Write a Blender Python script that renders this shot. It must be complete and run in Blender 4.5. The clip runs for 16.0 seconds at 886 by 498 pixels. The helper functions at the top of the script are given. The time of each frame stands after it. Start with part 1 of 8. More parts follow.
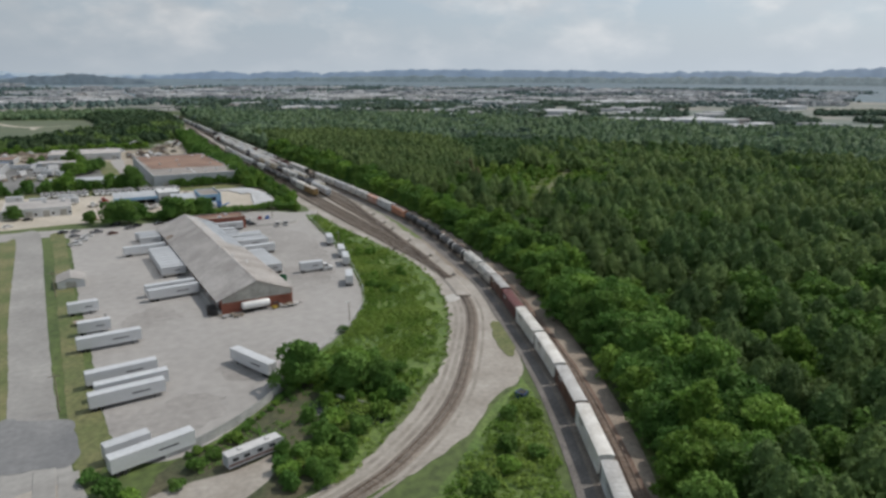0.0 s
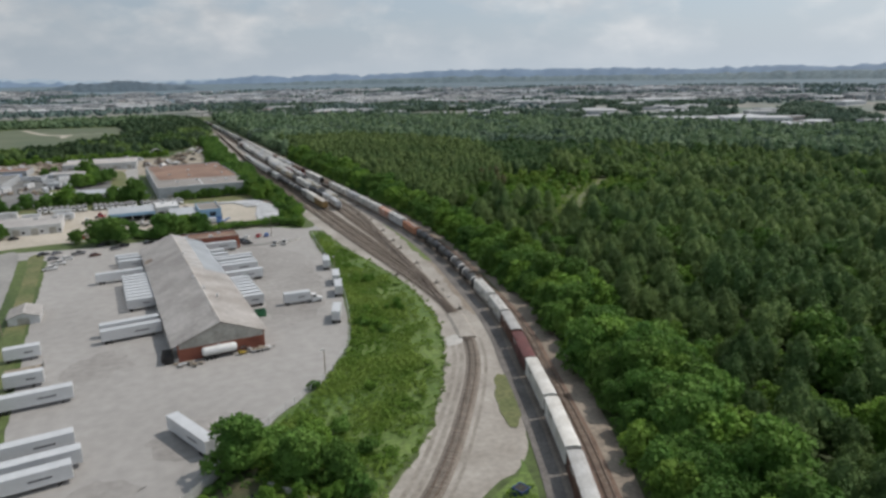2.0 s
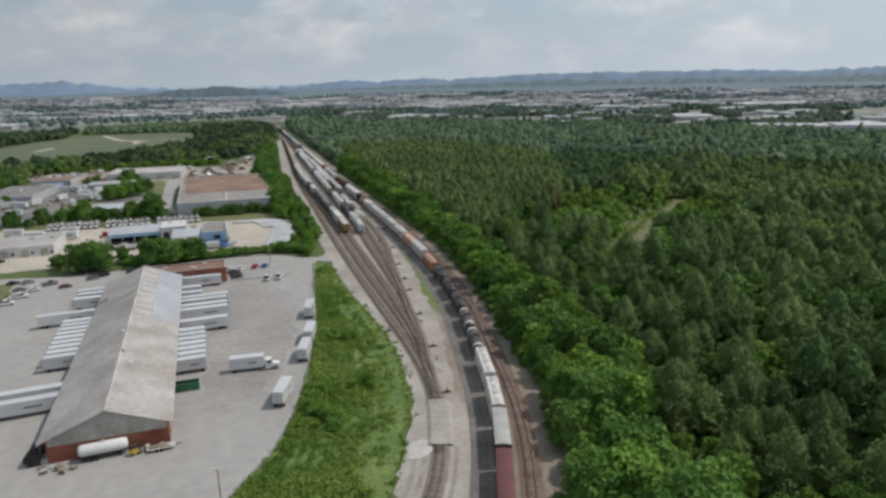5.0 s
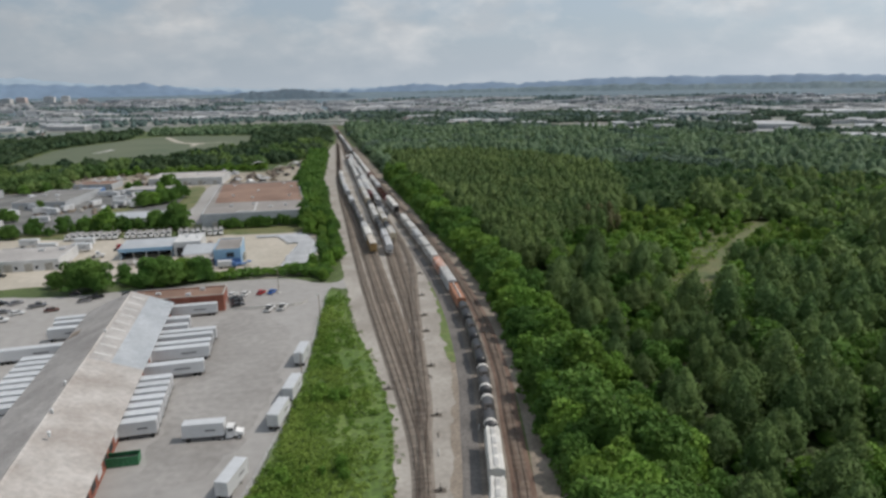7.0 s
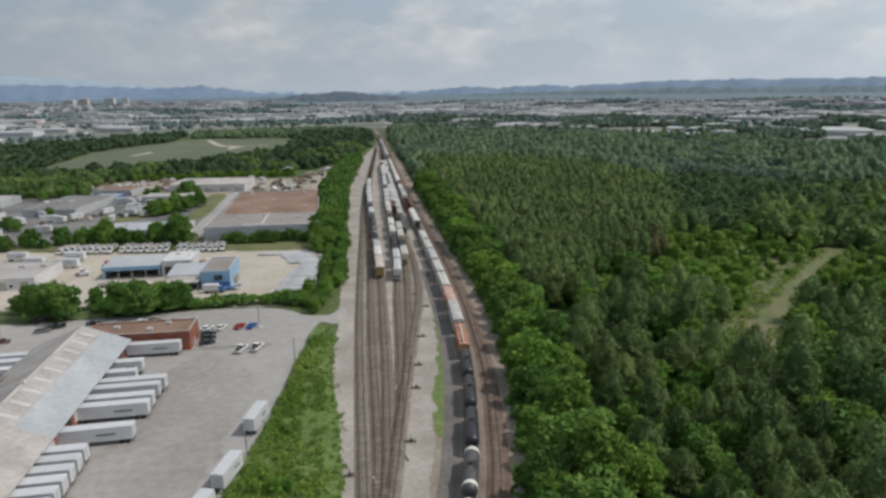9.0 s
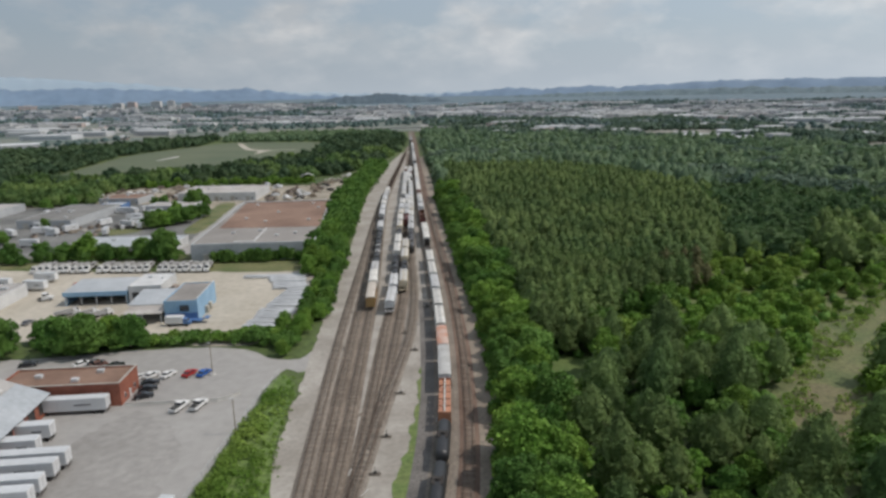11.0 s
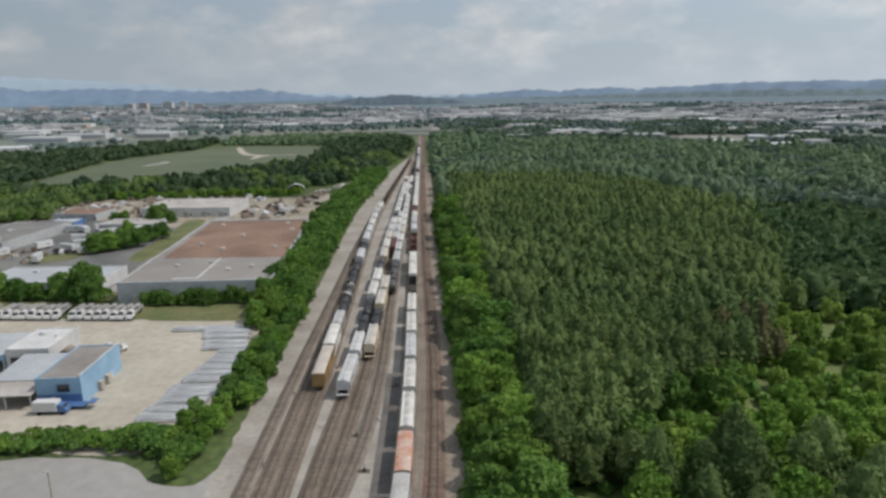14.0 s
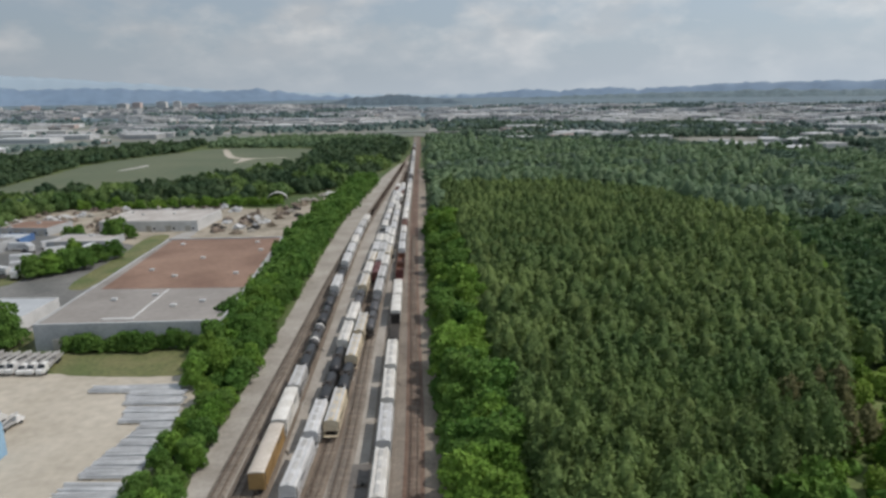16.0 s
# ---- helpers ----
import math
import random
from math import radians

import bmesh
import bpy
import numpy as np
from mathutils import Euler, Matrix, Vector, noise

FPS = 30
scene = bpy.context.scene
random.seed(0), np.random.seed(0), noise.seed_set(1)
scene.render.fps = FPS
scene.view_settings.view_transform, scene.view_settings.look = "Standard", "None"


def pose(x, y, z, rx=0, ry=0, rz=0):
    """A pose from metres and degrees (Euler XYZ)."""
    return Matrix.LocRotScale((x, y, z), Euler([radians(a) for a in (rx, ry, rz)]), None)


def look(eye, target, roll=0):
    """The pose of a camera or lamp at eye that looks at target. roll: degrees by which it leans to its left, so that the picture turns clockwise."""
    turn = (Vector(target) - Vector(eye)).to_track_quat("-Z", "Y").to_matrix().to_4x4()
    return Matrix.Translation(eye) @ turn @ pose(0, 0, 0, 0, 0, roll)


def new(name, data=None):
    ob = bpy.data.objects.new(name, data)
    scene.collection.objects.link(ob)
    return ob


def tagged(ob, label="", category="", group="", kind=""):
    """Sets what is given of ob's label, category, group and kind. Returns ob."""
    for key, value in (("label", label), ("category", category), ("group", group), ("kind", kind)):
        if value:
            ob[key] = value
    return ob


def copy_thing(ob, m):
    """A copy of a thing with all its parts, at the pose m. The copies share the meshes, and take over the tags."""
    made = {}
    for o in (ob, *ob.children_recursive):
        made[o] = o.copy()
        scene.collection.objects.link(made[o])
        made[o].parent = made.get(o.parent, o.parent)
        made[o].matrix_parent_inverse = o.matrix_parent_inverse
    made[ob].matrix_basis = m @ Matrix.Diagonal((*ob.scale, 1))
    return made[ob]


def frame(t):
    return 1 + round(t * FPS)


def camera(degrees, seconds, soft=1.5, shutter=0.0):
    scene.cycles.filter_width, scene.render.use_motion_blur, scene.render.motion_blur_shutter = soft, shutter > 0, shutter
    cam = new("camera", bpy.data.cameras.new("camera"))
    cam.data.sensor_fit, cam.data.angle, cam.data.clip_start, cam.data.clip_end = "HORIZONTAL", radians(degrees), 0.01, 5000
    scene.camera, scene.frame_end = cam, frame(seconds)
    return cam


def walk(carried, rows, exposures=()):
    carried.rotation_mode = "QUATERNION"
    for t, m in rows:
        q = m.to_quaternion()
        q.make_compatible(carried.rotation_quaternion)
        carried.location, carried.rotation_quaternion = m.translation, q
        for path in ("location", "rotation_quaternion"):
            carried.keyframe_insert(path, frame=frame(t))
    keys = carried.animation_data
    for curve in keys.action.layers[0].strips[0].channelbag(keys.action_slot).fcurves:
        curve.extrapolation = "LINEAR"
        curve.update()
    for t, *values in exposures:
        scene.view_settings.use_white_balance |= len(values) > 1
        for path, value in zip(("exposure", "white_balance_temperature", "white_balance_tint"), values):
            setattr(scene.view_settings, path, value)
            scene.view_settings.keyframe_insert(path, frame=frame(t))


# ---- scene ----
cam = camera(67.2, 16.0, soft=2.9)
METRES, EYE, TILT, LEAN, TURN = 332.0, 73.4, 0.0, 0.0, -29.3
ROWS = [
    (0.0, 0.0, 0.0, 0.0, 0.08, -14.72, -0.3),
    (0.5, 0.0065, 0.0263, -0.0001, 0.56, -14.74, 0.06),
    (1.0, 0.0157, 0.0559, -0.0001, 1.31, -14.73, 0.38),
    (1.5, 0.0263, 0.0854, -0.0002, 2.43, -14.71, 0.64),
    (2.0, 0.0363, 0.1122, -0.0004, 3.5, -14.67, 0.79),
    (2.5, 0.0477, 0.142, -0.0004, 4.66, -14.63, 0.94),
    (3.0, 0.0582, 0.1692, -0.0007, 5.73, -14.55, 1.04),
    (3.5, 0.0697, 0.1998, -0.001, 6.94, -14.47, 1.1),
    (6.0, 0.1102, 0.3492, -0.0011, 14.41, -14.02, 1.04),
    (6.5, 0.1119, 0.3816, -0.0013, 15.97, -13.91, 0.96),
    (7.0, 0.1128, 0.4107, -0.0014, 17.07, -13.84, 0.91),
    (7.5, 0.1141, 0.4429, -0.0015, 18.06, -13.75, 0.87),
    (8.0, 0.1155, 0.4722, -0.0016, 19.04, -13.69, 0.86),
    (8.5, 0.1166, 0.5044, -0.0016, 20.33, -13.63, 0.83),
    (9.0, 0.1175, 0.5336, -0.0019, 21.58, -13.55, 0.8),
    (11.5, 0.111, 0.6888, -0.0015, 26.0, -13.33, 1.13),
    (12.0, 0.1031, 0.7203, -0.0014, 26.5, -13.27, 1.13),
    (12.5, 0.094, 0.7517, -0.0016, 26.77, -13.25, 1.11),
    (13.0, 0.0849, 0.7802, -0.0017, 26.81, -13.24, 1.05),
    (13.5, 0.0739, 0.8118, -0.0018, 26.83, -13.24, 0.99),
    (14.0, 0.063, 0.8408, -0.0018, 26.84, -13.23, 0.93),
    (14.5, 0.0502, 0.873, -0.0016, 26.85, -13.24, 0.9),
    (15.0, 0.0365, 0.9052, -0.0018, 26.83, -13.24, 0.86),
    (15.5, 0.0237, 0.9346, -0.0017, 26.8, -13.25, 0.88),
    (16.0, 0.0114, 0.964, -0.0013, 26.76, -13.25, 0.86),
]
walk(cam, [(t, pose(0, 0, EYE, TILT, LEAN, TURN) @ pose(METRES * x, METRES * y, METRES * z, 90 + pitch, roll, yaw)) for t, x, y, z, yaw, pitch, roll in ROWS])

# ---- world, sun, exposure ----
SUN_EL, SUN_AZ = 54.0, 93.0          # degrees: height, and turn clockwise from +y
scene.view_settings.exposure = 0.0
world = bpy.data.worlds.new("sky")
scene.world = world
world.use_nodes = True
wn, wl = world.node_tree.nodes, world.node_tree.links
wn.clear()
w_out, w_bg = wn.new("ShaderNodeOutputWorld"), wn.new("ShaderNodeBackground")
sky = wn.new("ShaderNodeTexSky")
sky.sky_type, sky.sun_disc = "NISHITA", False
sky.sun_elevation, sky.sun_rotation = radians(SUN_EL), radians(SUN_AZ)
sky.air_density, sky.dust_density, sky.ozone_density = 1.0, 2.5, 1.0
w_bg.inputs["Strength"].default_value = 0.1
w_co = wn.new("ShaderNodeTexCoord")
w_map = wn.new("ShaderNodeMapping")
w_map.inputs["Scale"].default_value = (1.0, 1.0, 2.1)
w_noise = wn.new("ShaderNodeTexNoise")
w_noise.inputs["Scale"].default_value, w_noise.inputs["Detail"].default_value = 8.5, 7.0
w_noise.inputs["Roughness"].default_value = 0.55
w_ramp = wn.new("ShaderNodeValToRGB")
w_ramp.color_ramp.elements[0].position, w_ramp.color_ramp.elements[1].position = 0.42, 0.68
w_n2 = wn.new("ShaderNodeTexNoise")
w_n2.inputs["Scale"].default_value, w_n2.inputs["Detail"].default_value = 13.0, 6.0
w_shade = wn.new("ShaderNodeValToRGB")
w_shade.color_ramp.elements[0].position, w_shade.color_ramp.elements[0].color = 0.43, (4.75, 5.1, 5.45, 1)
w_shade.color_ramp.elements[1].position, w_shade.color_ramp.elements[1].color = 0.64, (6.45, 6.55, 6.65, 1)
w_veil = wn.new("ShaderNodeMixRGB")
w_veil.inputs["Fac"].default_value = 0.72
w_veil.inputs[2].default_value = (4.1, 4.9, 5.75, 1)
w_mix = wn.new("ShaderNodeMixRGB")
wl.new(w_co.outputs["Generated"], w_map.inputs["Vector"])
wl.new(w_map.outputs["Vector"], w_noise.inputs["Vector"])
wl.new(w_map.outputs["Vector"], w_n2.inputs["Vector"])
wl.new(w_noise.outputs["Fac"], w_ramp.inputs["Fac"])
wl.new(w_n2.outputs["Fac"], w_shade.inputs["Fac"])
wl.new(sky.outputs["Color"], w_veil.inputs[1])
wl.new(w_ramp.outputs["Color"], w_mix.inputs["Fac"])
wl.new(w_veil.outputs["Color"], w_mix.inputs[1])
wl.new(w_shade.outputs["Color"], w_mix.inputs[2])
# haze that thickens towards the horizon
w_sep, w_low = wn.new("ShaderNodeSeparateXYZ"), wn.new("ShaderNodeMapRange")
w_low.inputs["From Min"].default_value, w_low.inputs["From Max"].default_value = 0.0, 0.085
w_low.inputs["To Min"].default_value, w_low.inputs["To Max"].default_value = 0.85, 0.0
w_haze = wn.new("ShaderNodeMixRGB")
w_haze.inputs[2].default_value = (4.5, 5.05, 5.65, 1)
wl.new(w_co.outputs["Generated"], w_sep.inputs["Vector"])
wl.new(w_sep.outputs["Z"], w_low.inputs["Value"])
wl.new(w_low.outputs["Result"], w_haze.inputs["Fac"])
wl.new(w_mix.outputs["Color"], w_haze.inputs[1])
# the sky is lighter on the sun's side
w_side, w_gain, w_lit = wn.new("ShaderNodeVectorMath"), wn.new("ShaderNodeMapRange"), wn.new("ShaderNodeVectorMath")
w_side.operation, w_lit.operation = "DOT_PRODUCT", "SCALE"
w_side.inputs[1].default_value = (math.sin(radians(SUN_AZ)), math.cos(radians(SUN_AZ)), 0.0)
w_gain.inputs["From Min"].default_value, w_gain.inputs["From Max"].default_value = -1.0, 1.0
w_gain.inputs["To Min"].default_value, w_gain.inputs["To Max"].default_value = 0.70, 1.26
wl.new(w_co.outputs["Generated"], w_side.inputs[0])
wl.new(w_side.outputs["Value"], w_gain.inputs["Value"])
wl.new(w_haze.outputs["Color"], w_lit.inputs[0])
wl.new(w_gain.outputs["Result"], w_lit.inputs["Scale"])
wl.new(w_lit.outputs["Vector"], w_bg.inputs["Color"])
wl.new(w_bg.outputs["Background"], w_out.inputs["Surface"])

sun = new("sun", bpy.data.lights.new("sun", "SUN"))
sun.data.energy, sun.data.angle, sun.data.color = 2.6, radians(0.8), (1.0, 0.925, 0.845)
sun_way = Vector((math.sin(radians(SUN_AZ)) * math.cos(radians(SUN_EL)), math.cos(radians(SUN_AZ)) * math.cos(radians(SUN_EL)), math.sin(radians(SUN_EL))))
sun.matrix_world = look(sun_way * 600, (0, 0, 0))

# ---- materials ----
def mat(name, a, b, rough=0.8, big=0.08, fine=1.5, grain=0.25, metal=0.0, bump=0.0, world_space=False, spread=0.0, island=0.0, contrast=0.18, haze_glow=0.0):
    """A surface that wanders between the colours a and b at the scale `big`, with finer grain and relief.
    spread: lightness that differs from object to object; island: from piece to piece."""
    m = bpy.data.materials.new(name)
    m.use_nodes = True
    n, l = m.node_tree.nodes, m.node_tree.links
    bsdf = n["Principled BSDF"]
    bsdf.inputs["Roughness"].default_value, bsdf.inputs["Metallic"].default_value = rough, metal
    if world_space:
        vec = n.new("ShaderNodeNewGeometry").outputs["Position"]
    else:
        vec = n.new("ShaderNodeTexCoord").outputs["Object"]
    n1, n2, ramp = n.new("ShaderNodeTexNoise"), n.new("ShaderNodeTexNoise"), n.new("ShaderNodeValToRGB")
    n1.inputs["Scale"].default_value, n1.inputs["Detail"].default_value = big, 5
    n2.inputs["Scale"].default_value, n2.inputs["Detail"].default_value = fine, 6
    l.new(vec, n1.inputs["Vector"])
    l.new(vec, n2.inputs["Vector"])
    ramp.color_ramp.elements[0].position, ramp.color_ramp.elements[1].position = 0.5 - contrast, 0.5 + contrast
    ramp.color_ramp.elements[0].color, ramp.color_ramp.elements[1].color = (*a, 1), (*b, 1)
    l.new(n1.outputs["Fac"], ramp.inputs["Fac"])
    value = n.new("ShaderNodeMapRange")
    value.inputs["From Min"].default_value, value.inputs["From Max"].default_value = 0.3, 0.7
    value.inputs["To Min"].default_value, value.inputs["To Max"].default_value = 1 - grain, 1 + grain
    l.new(n2.outputs["Fac"], value.inputs["Value"])
    fac = value.outputs["Result"]
    for amount, socket in ((spread, "object"), (island, "island")):
        if amount:
            src = n.new("ShaderNodeObjectInfo").outputs["Random"] if socket == "object" else n.new("ShaderNodeNewGeometry").outputs["Random Per Island"]
            r, mul = n.new("ShaderNodeMapRange"), n.new("ShaderNodeMath")
            r.inputs["To Min"].default_value, r.inputs["To Max"].default_value = 1 - amount, 1 + amount
            l.new(src, r.inputs["Value"])
            mul.operation = "MULTIPLY"
            l.new(fac, mul.inputs[0])
            l.new(r.outputs["Result"], mul.inputs[1])
            fac = mul.outputs["Value"]
    tint = n.new("ShaderNodeVectorMath")
    tint.operation = "SCALE"
    l.new(ramp.outputs["Color"], tint.inputs[0])
    l.new(fac, tint.inputs["Scale"])
    l.new(tint.outputs["Vector"], bsdf.inputs["Base Color"])
    # own emission; lightens the far hills the way haze would
    if haze_glow:
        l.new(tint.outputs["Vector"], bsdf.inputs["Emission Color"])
        bsdf.inputs["Emission Strength"].default_value = haze_glow
    if bump:
        bp = n.new("ShaderNodeBump")
        bp.inputs["Strength"].default_value, bp.inputs["Distance"].default_value = 0.6, bump
        l.new(n2.outputs["Fac"], bp.inputs["Height"])
        l.new(bp.outputs["Normal"], bsdf.inputs["Normal"])
    return m


def leaf_mat(name, a, b, big=0.15, world_space=True, spread=0.0, island=0.14, through_light=0.28):
    m = mat(name, a, b, rough=0.6, big=big, fine=1.7, grain=0.38, bump=0.25, world_space=world_space, spread=spread, island=island, contrast=0.13)
    n, l = m.node_tree.nodes, m.node_tree.links
    bsdf, out = n["Principled BSDF"], n["Material Output"]
    bsdf.inputs["Specular IOR Level"].default_value = 0.12
    colour = bsdf.inputs["Base Color"].links[0].from_socket
    tr, mix = n.new("ShaderNodeBsdfTranslucent"), n.new("ShaderNodeMixShader")
    mix.inputs["Fac"].default_value = through_light
    l.new(colour, tr.inputs["Color"])
    l.new(bsdf.outputs["BSDF"], mix.inputs[1])
    l.new(tr.outputs["BSDF"], mix.inputs[2])
    l.new(mix.outputs["Shader"], out.inputs["Surface"])
    return m


M = {}
M["meadow"] = mat("meadow", (0.045, 0.075, 0.018), (0.10, 0.135, 0.038), big=0.02, fine=0.5, grain=0.35, world_space=True, bump=0.05)
M["lush"] = mat("lush_grass", (0.068, 0.126, 0.022), (0.128, 0.186, 0.045), big=0.07, fine=0.9, grain=0.4, world_space=True, bump=0.1)
M["drygrass"] = mat("dry_grass", (0.085, 0.115, 0.035), (0.17, 0.165, 0.075), big=0.08, fine=0.8, grain=0.3, world_space=True, bump=0.05)
M["shoulder"] = mat("tan_shoulder", (0.20, 0.165, 0.13), (0.285, 0.245, 0.2), big=0.1, fine=1.2, grain=0.25, world_space=True)
M["lawn"] = mat("sunny_grass", (0.075, 0.125, 0.03), (0.105, 0.15, 0.04), big=0.15, fine=1.0, grain=0.2, world_space=True)
M["bare"] = mat("thin_dry_grass", (0.115, 0.118, 0.05), (0.165, 0.138, 0.075), big=0.12, fine=0.9, grain=0.3, world_space=True, bump=0.05)
M["glade"] = mat("glade_grass", (0.082, 0.112, 0.034), (0.142, 0.142, 0.06), big=0.09, fine=0.9, grain=0.35, world_space=True, bump=0.08)
M["clearing"] = mat("rank_grass", (0.09, 0.15, 0.036), (0.16, 0.185, 0.065), big=0.1, fine=0.8, grain=0.3, world_space=True)
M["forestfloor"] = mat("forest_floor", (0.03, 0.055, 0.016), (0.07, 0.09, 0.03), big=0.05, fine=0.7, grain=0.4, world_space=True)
M["field"] = mat("field_grass", (0.078, 0.105, 0.058), (0.115, 0.132, 0.076), big=0.012, fine=0.2, grain=0.15, world_space=True)
M["rough"] = mat("rough_ground", (0.04, 0.056, 0.022), (0.10, 0.09, 0.052), big=0.12, fine=0.9, grain=0.35, world_space=True, bump=0.08)
M["lot"] = mat("gravel_lot", (0.27, 0.26, 0.248), (0.365, 0.354, 0.34), big=0.022, fine=0.35, grain=0.09, contrast=0.26, world_space=True, bump=0.01)
M["oldlot"] = mat("cracked_lot", (0.105, 0.108, 0.105), (0.21, 0.208, 0.2), big=0.05, fine=0.6, grain=0.2, world_space=True)
M["scrapground"] = mat("dirty_sand", (0.20, 0.175, 0.135), (0.38, 0.34, 0.275), big=0.07, fine=0.5, grain=0.2, world_space=True)
M["sandlot"] = mat("sandy_yard", (0.37, 0.335, 0.275), (0.47, 0.43, 0.365), big=0.04, fine=0.4, grain=0.12, world_space=True, bump=0.01)
M["gravel"] = mat("pale_gravel", (0.255, 0.232, 0.202), (0.375, 0.35, 0.315), big=0.09, fine=0.8, grain=0.14, world_space=True, bump=0.02)
M["ballast"] = mat("ballast_stone", (0.148, 0.124, 0.102), (0.235, 0.204, 0.172), big=0.12, fine=2.2, grain=0.3, world_space=True, bump=0.04)
M["dark_ballast"] = mat("rusty_ballast", (0.11, 0.068, 0.05), (0.19, 0.13, 0.098), big=0.12, fine=2.2, grain=0.3, world_space=True, bump=0.04)
M["rut"] = mat("worn_brown_gravel", (0.2, 0.178, 0.152), (0.31, 0.286, 0.252), big=0.15, fine=1.0, grain=0.2, world_space=True)
# grey ballast with the train's cast shadow worked into its colour
M["shadow_ballast"] = mat("shadow_darkened_ballast", (0.105, 0.097, 0.09), (0.175, 0.162, 0.15), big=0.12, fine=2.2, grain=0.3, world_space=True, bump=0.04)
M["brown_ballast"] = mat("oily_brown_ballast", (0.118, 0.092, 0.07), (0.2, 0.162, 0.128), big=0.1, fine=2.2, grain=0.35, world_space=True, bump=0.04)
M["street"] = mat("worn_street", (0.23, 0.225, 0.215), (0.31, 0.305, 0.29), big=0.05, fine=0.6, grain=0.12, world_space=True)
M["concrete"] = mat("concrete", (0.36, 0.35, 0.33), (0.5, 0.49, 0.46), big=0.2, fine=2, grain=0.15, bump=0.01)
M["tie"] = mat("creosoted_tie", (0.115, 0.095, 0.078), (0.235, 0.205, 0.17), big=1.5, fine=6, grain=0.3, island=0.35)
M["rail"] = mat("rail_steel", (0.14, 0.095, 0.07), (0.24, 0.19, 0.155), rough=0.55, metal=0.4, big=0.5, fine=3)
M["trunk"] = mat("bark", (0.07, 0.05, 0.035), (0.15, 0.115, 0.085), big=1, fine=6, grain=0.35, bump=0.04)
M["broad"] = leaf_mat("broad_leaves", (0.08, 0.174, 0.037), (0.148, 0.26, 0.057), big=0.07, spread=0.2, through_light=0.32)
M["bright"] = leaf_mat("fresh_leaves", (0.114, 0.224, 0.038), (0.192, 0.312, 0.058), big=0.09, spread=0.22, through_light=0.32)
M["pine"] = leaf_mat("pine_needles", (0.082, 0.142, 0.049), (0.172, 0.242, 0.083), big=0.035, spread=0.2, through_light=0.36)
M["olivepine"] = leaf_mat("olive_pine_needles", (0.098, 0.154, 0.053), (0.146, 0.202, 0.07), big=0.06, through_light=0.36)
M["limeleaf"] = leaf_mat("lime_green_leaves", (0.165, 0.275, 0.05), (0.24, 0.345, 0.07), big=0.09)
# distance haze is put into these two as a paler, bluer green
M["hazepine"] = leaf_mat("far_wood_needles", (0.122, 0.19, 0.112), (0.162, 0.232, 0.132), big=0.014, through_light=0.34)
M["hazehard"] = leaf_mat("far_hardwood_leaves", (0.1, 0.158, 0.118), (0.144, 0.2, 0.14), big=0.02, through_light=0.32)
M["hardwood"] = leaf_mat("hardwood_leaves", (0.062, 0.12, 0.05), (0.108, 0.174, 0.07), big=0.03, through_light=0.32)
M["beltleaf"] = leaf_mat("belt_leaves", (0.045, 0.084, 0.044), (0.09, 0.136, 0.064), big=0.03)
# lighter copies of the near pine and broad leaves; thin haze is in the colour
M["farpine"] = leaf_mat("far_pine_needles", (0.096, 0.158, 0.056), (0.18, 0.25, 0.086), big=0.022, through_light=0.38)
M["midleaf"] = leaf_mat("lightly_hazed_leaves", (0.086, 0.156, 0.052), (0.186, 0.268, 0.086), big=0.028, through_light=0.36)
# far and town foliage: haze painted into the leaf colour
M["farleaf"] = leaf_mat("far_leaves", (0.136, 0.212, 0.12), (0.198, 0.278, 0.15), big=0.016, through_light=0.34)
M["hazeleaf"] = leaf_mat("haze_tinted_town_leaves", (0.078, 0.12, 0.115), (0.115, 0.16, 0.145), big=0.02, through_light=0.1)
M["browned"] = leaf_mat("browned_needles", (0.12, 0.125, 0.055), (0.17, 0.158, 0.075), big=0.1)
M["weed"] = leaf_mat("weeds", (0.122, 0.222, 0.036), (0.235, 0.33, 0.074), big=0.06, through_light=0.36)

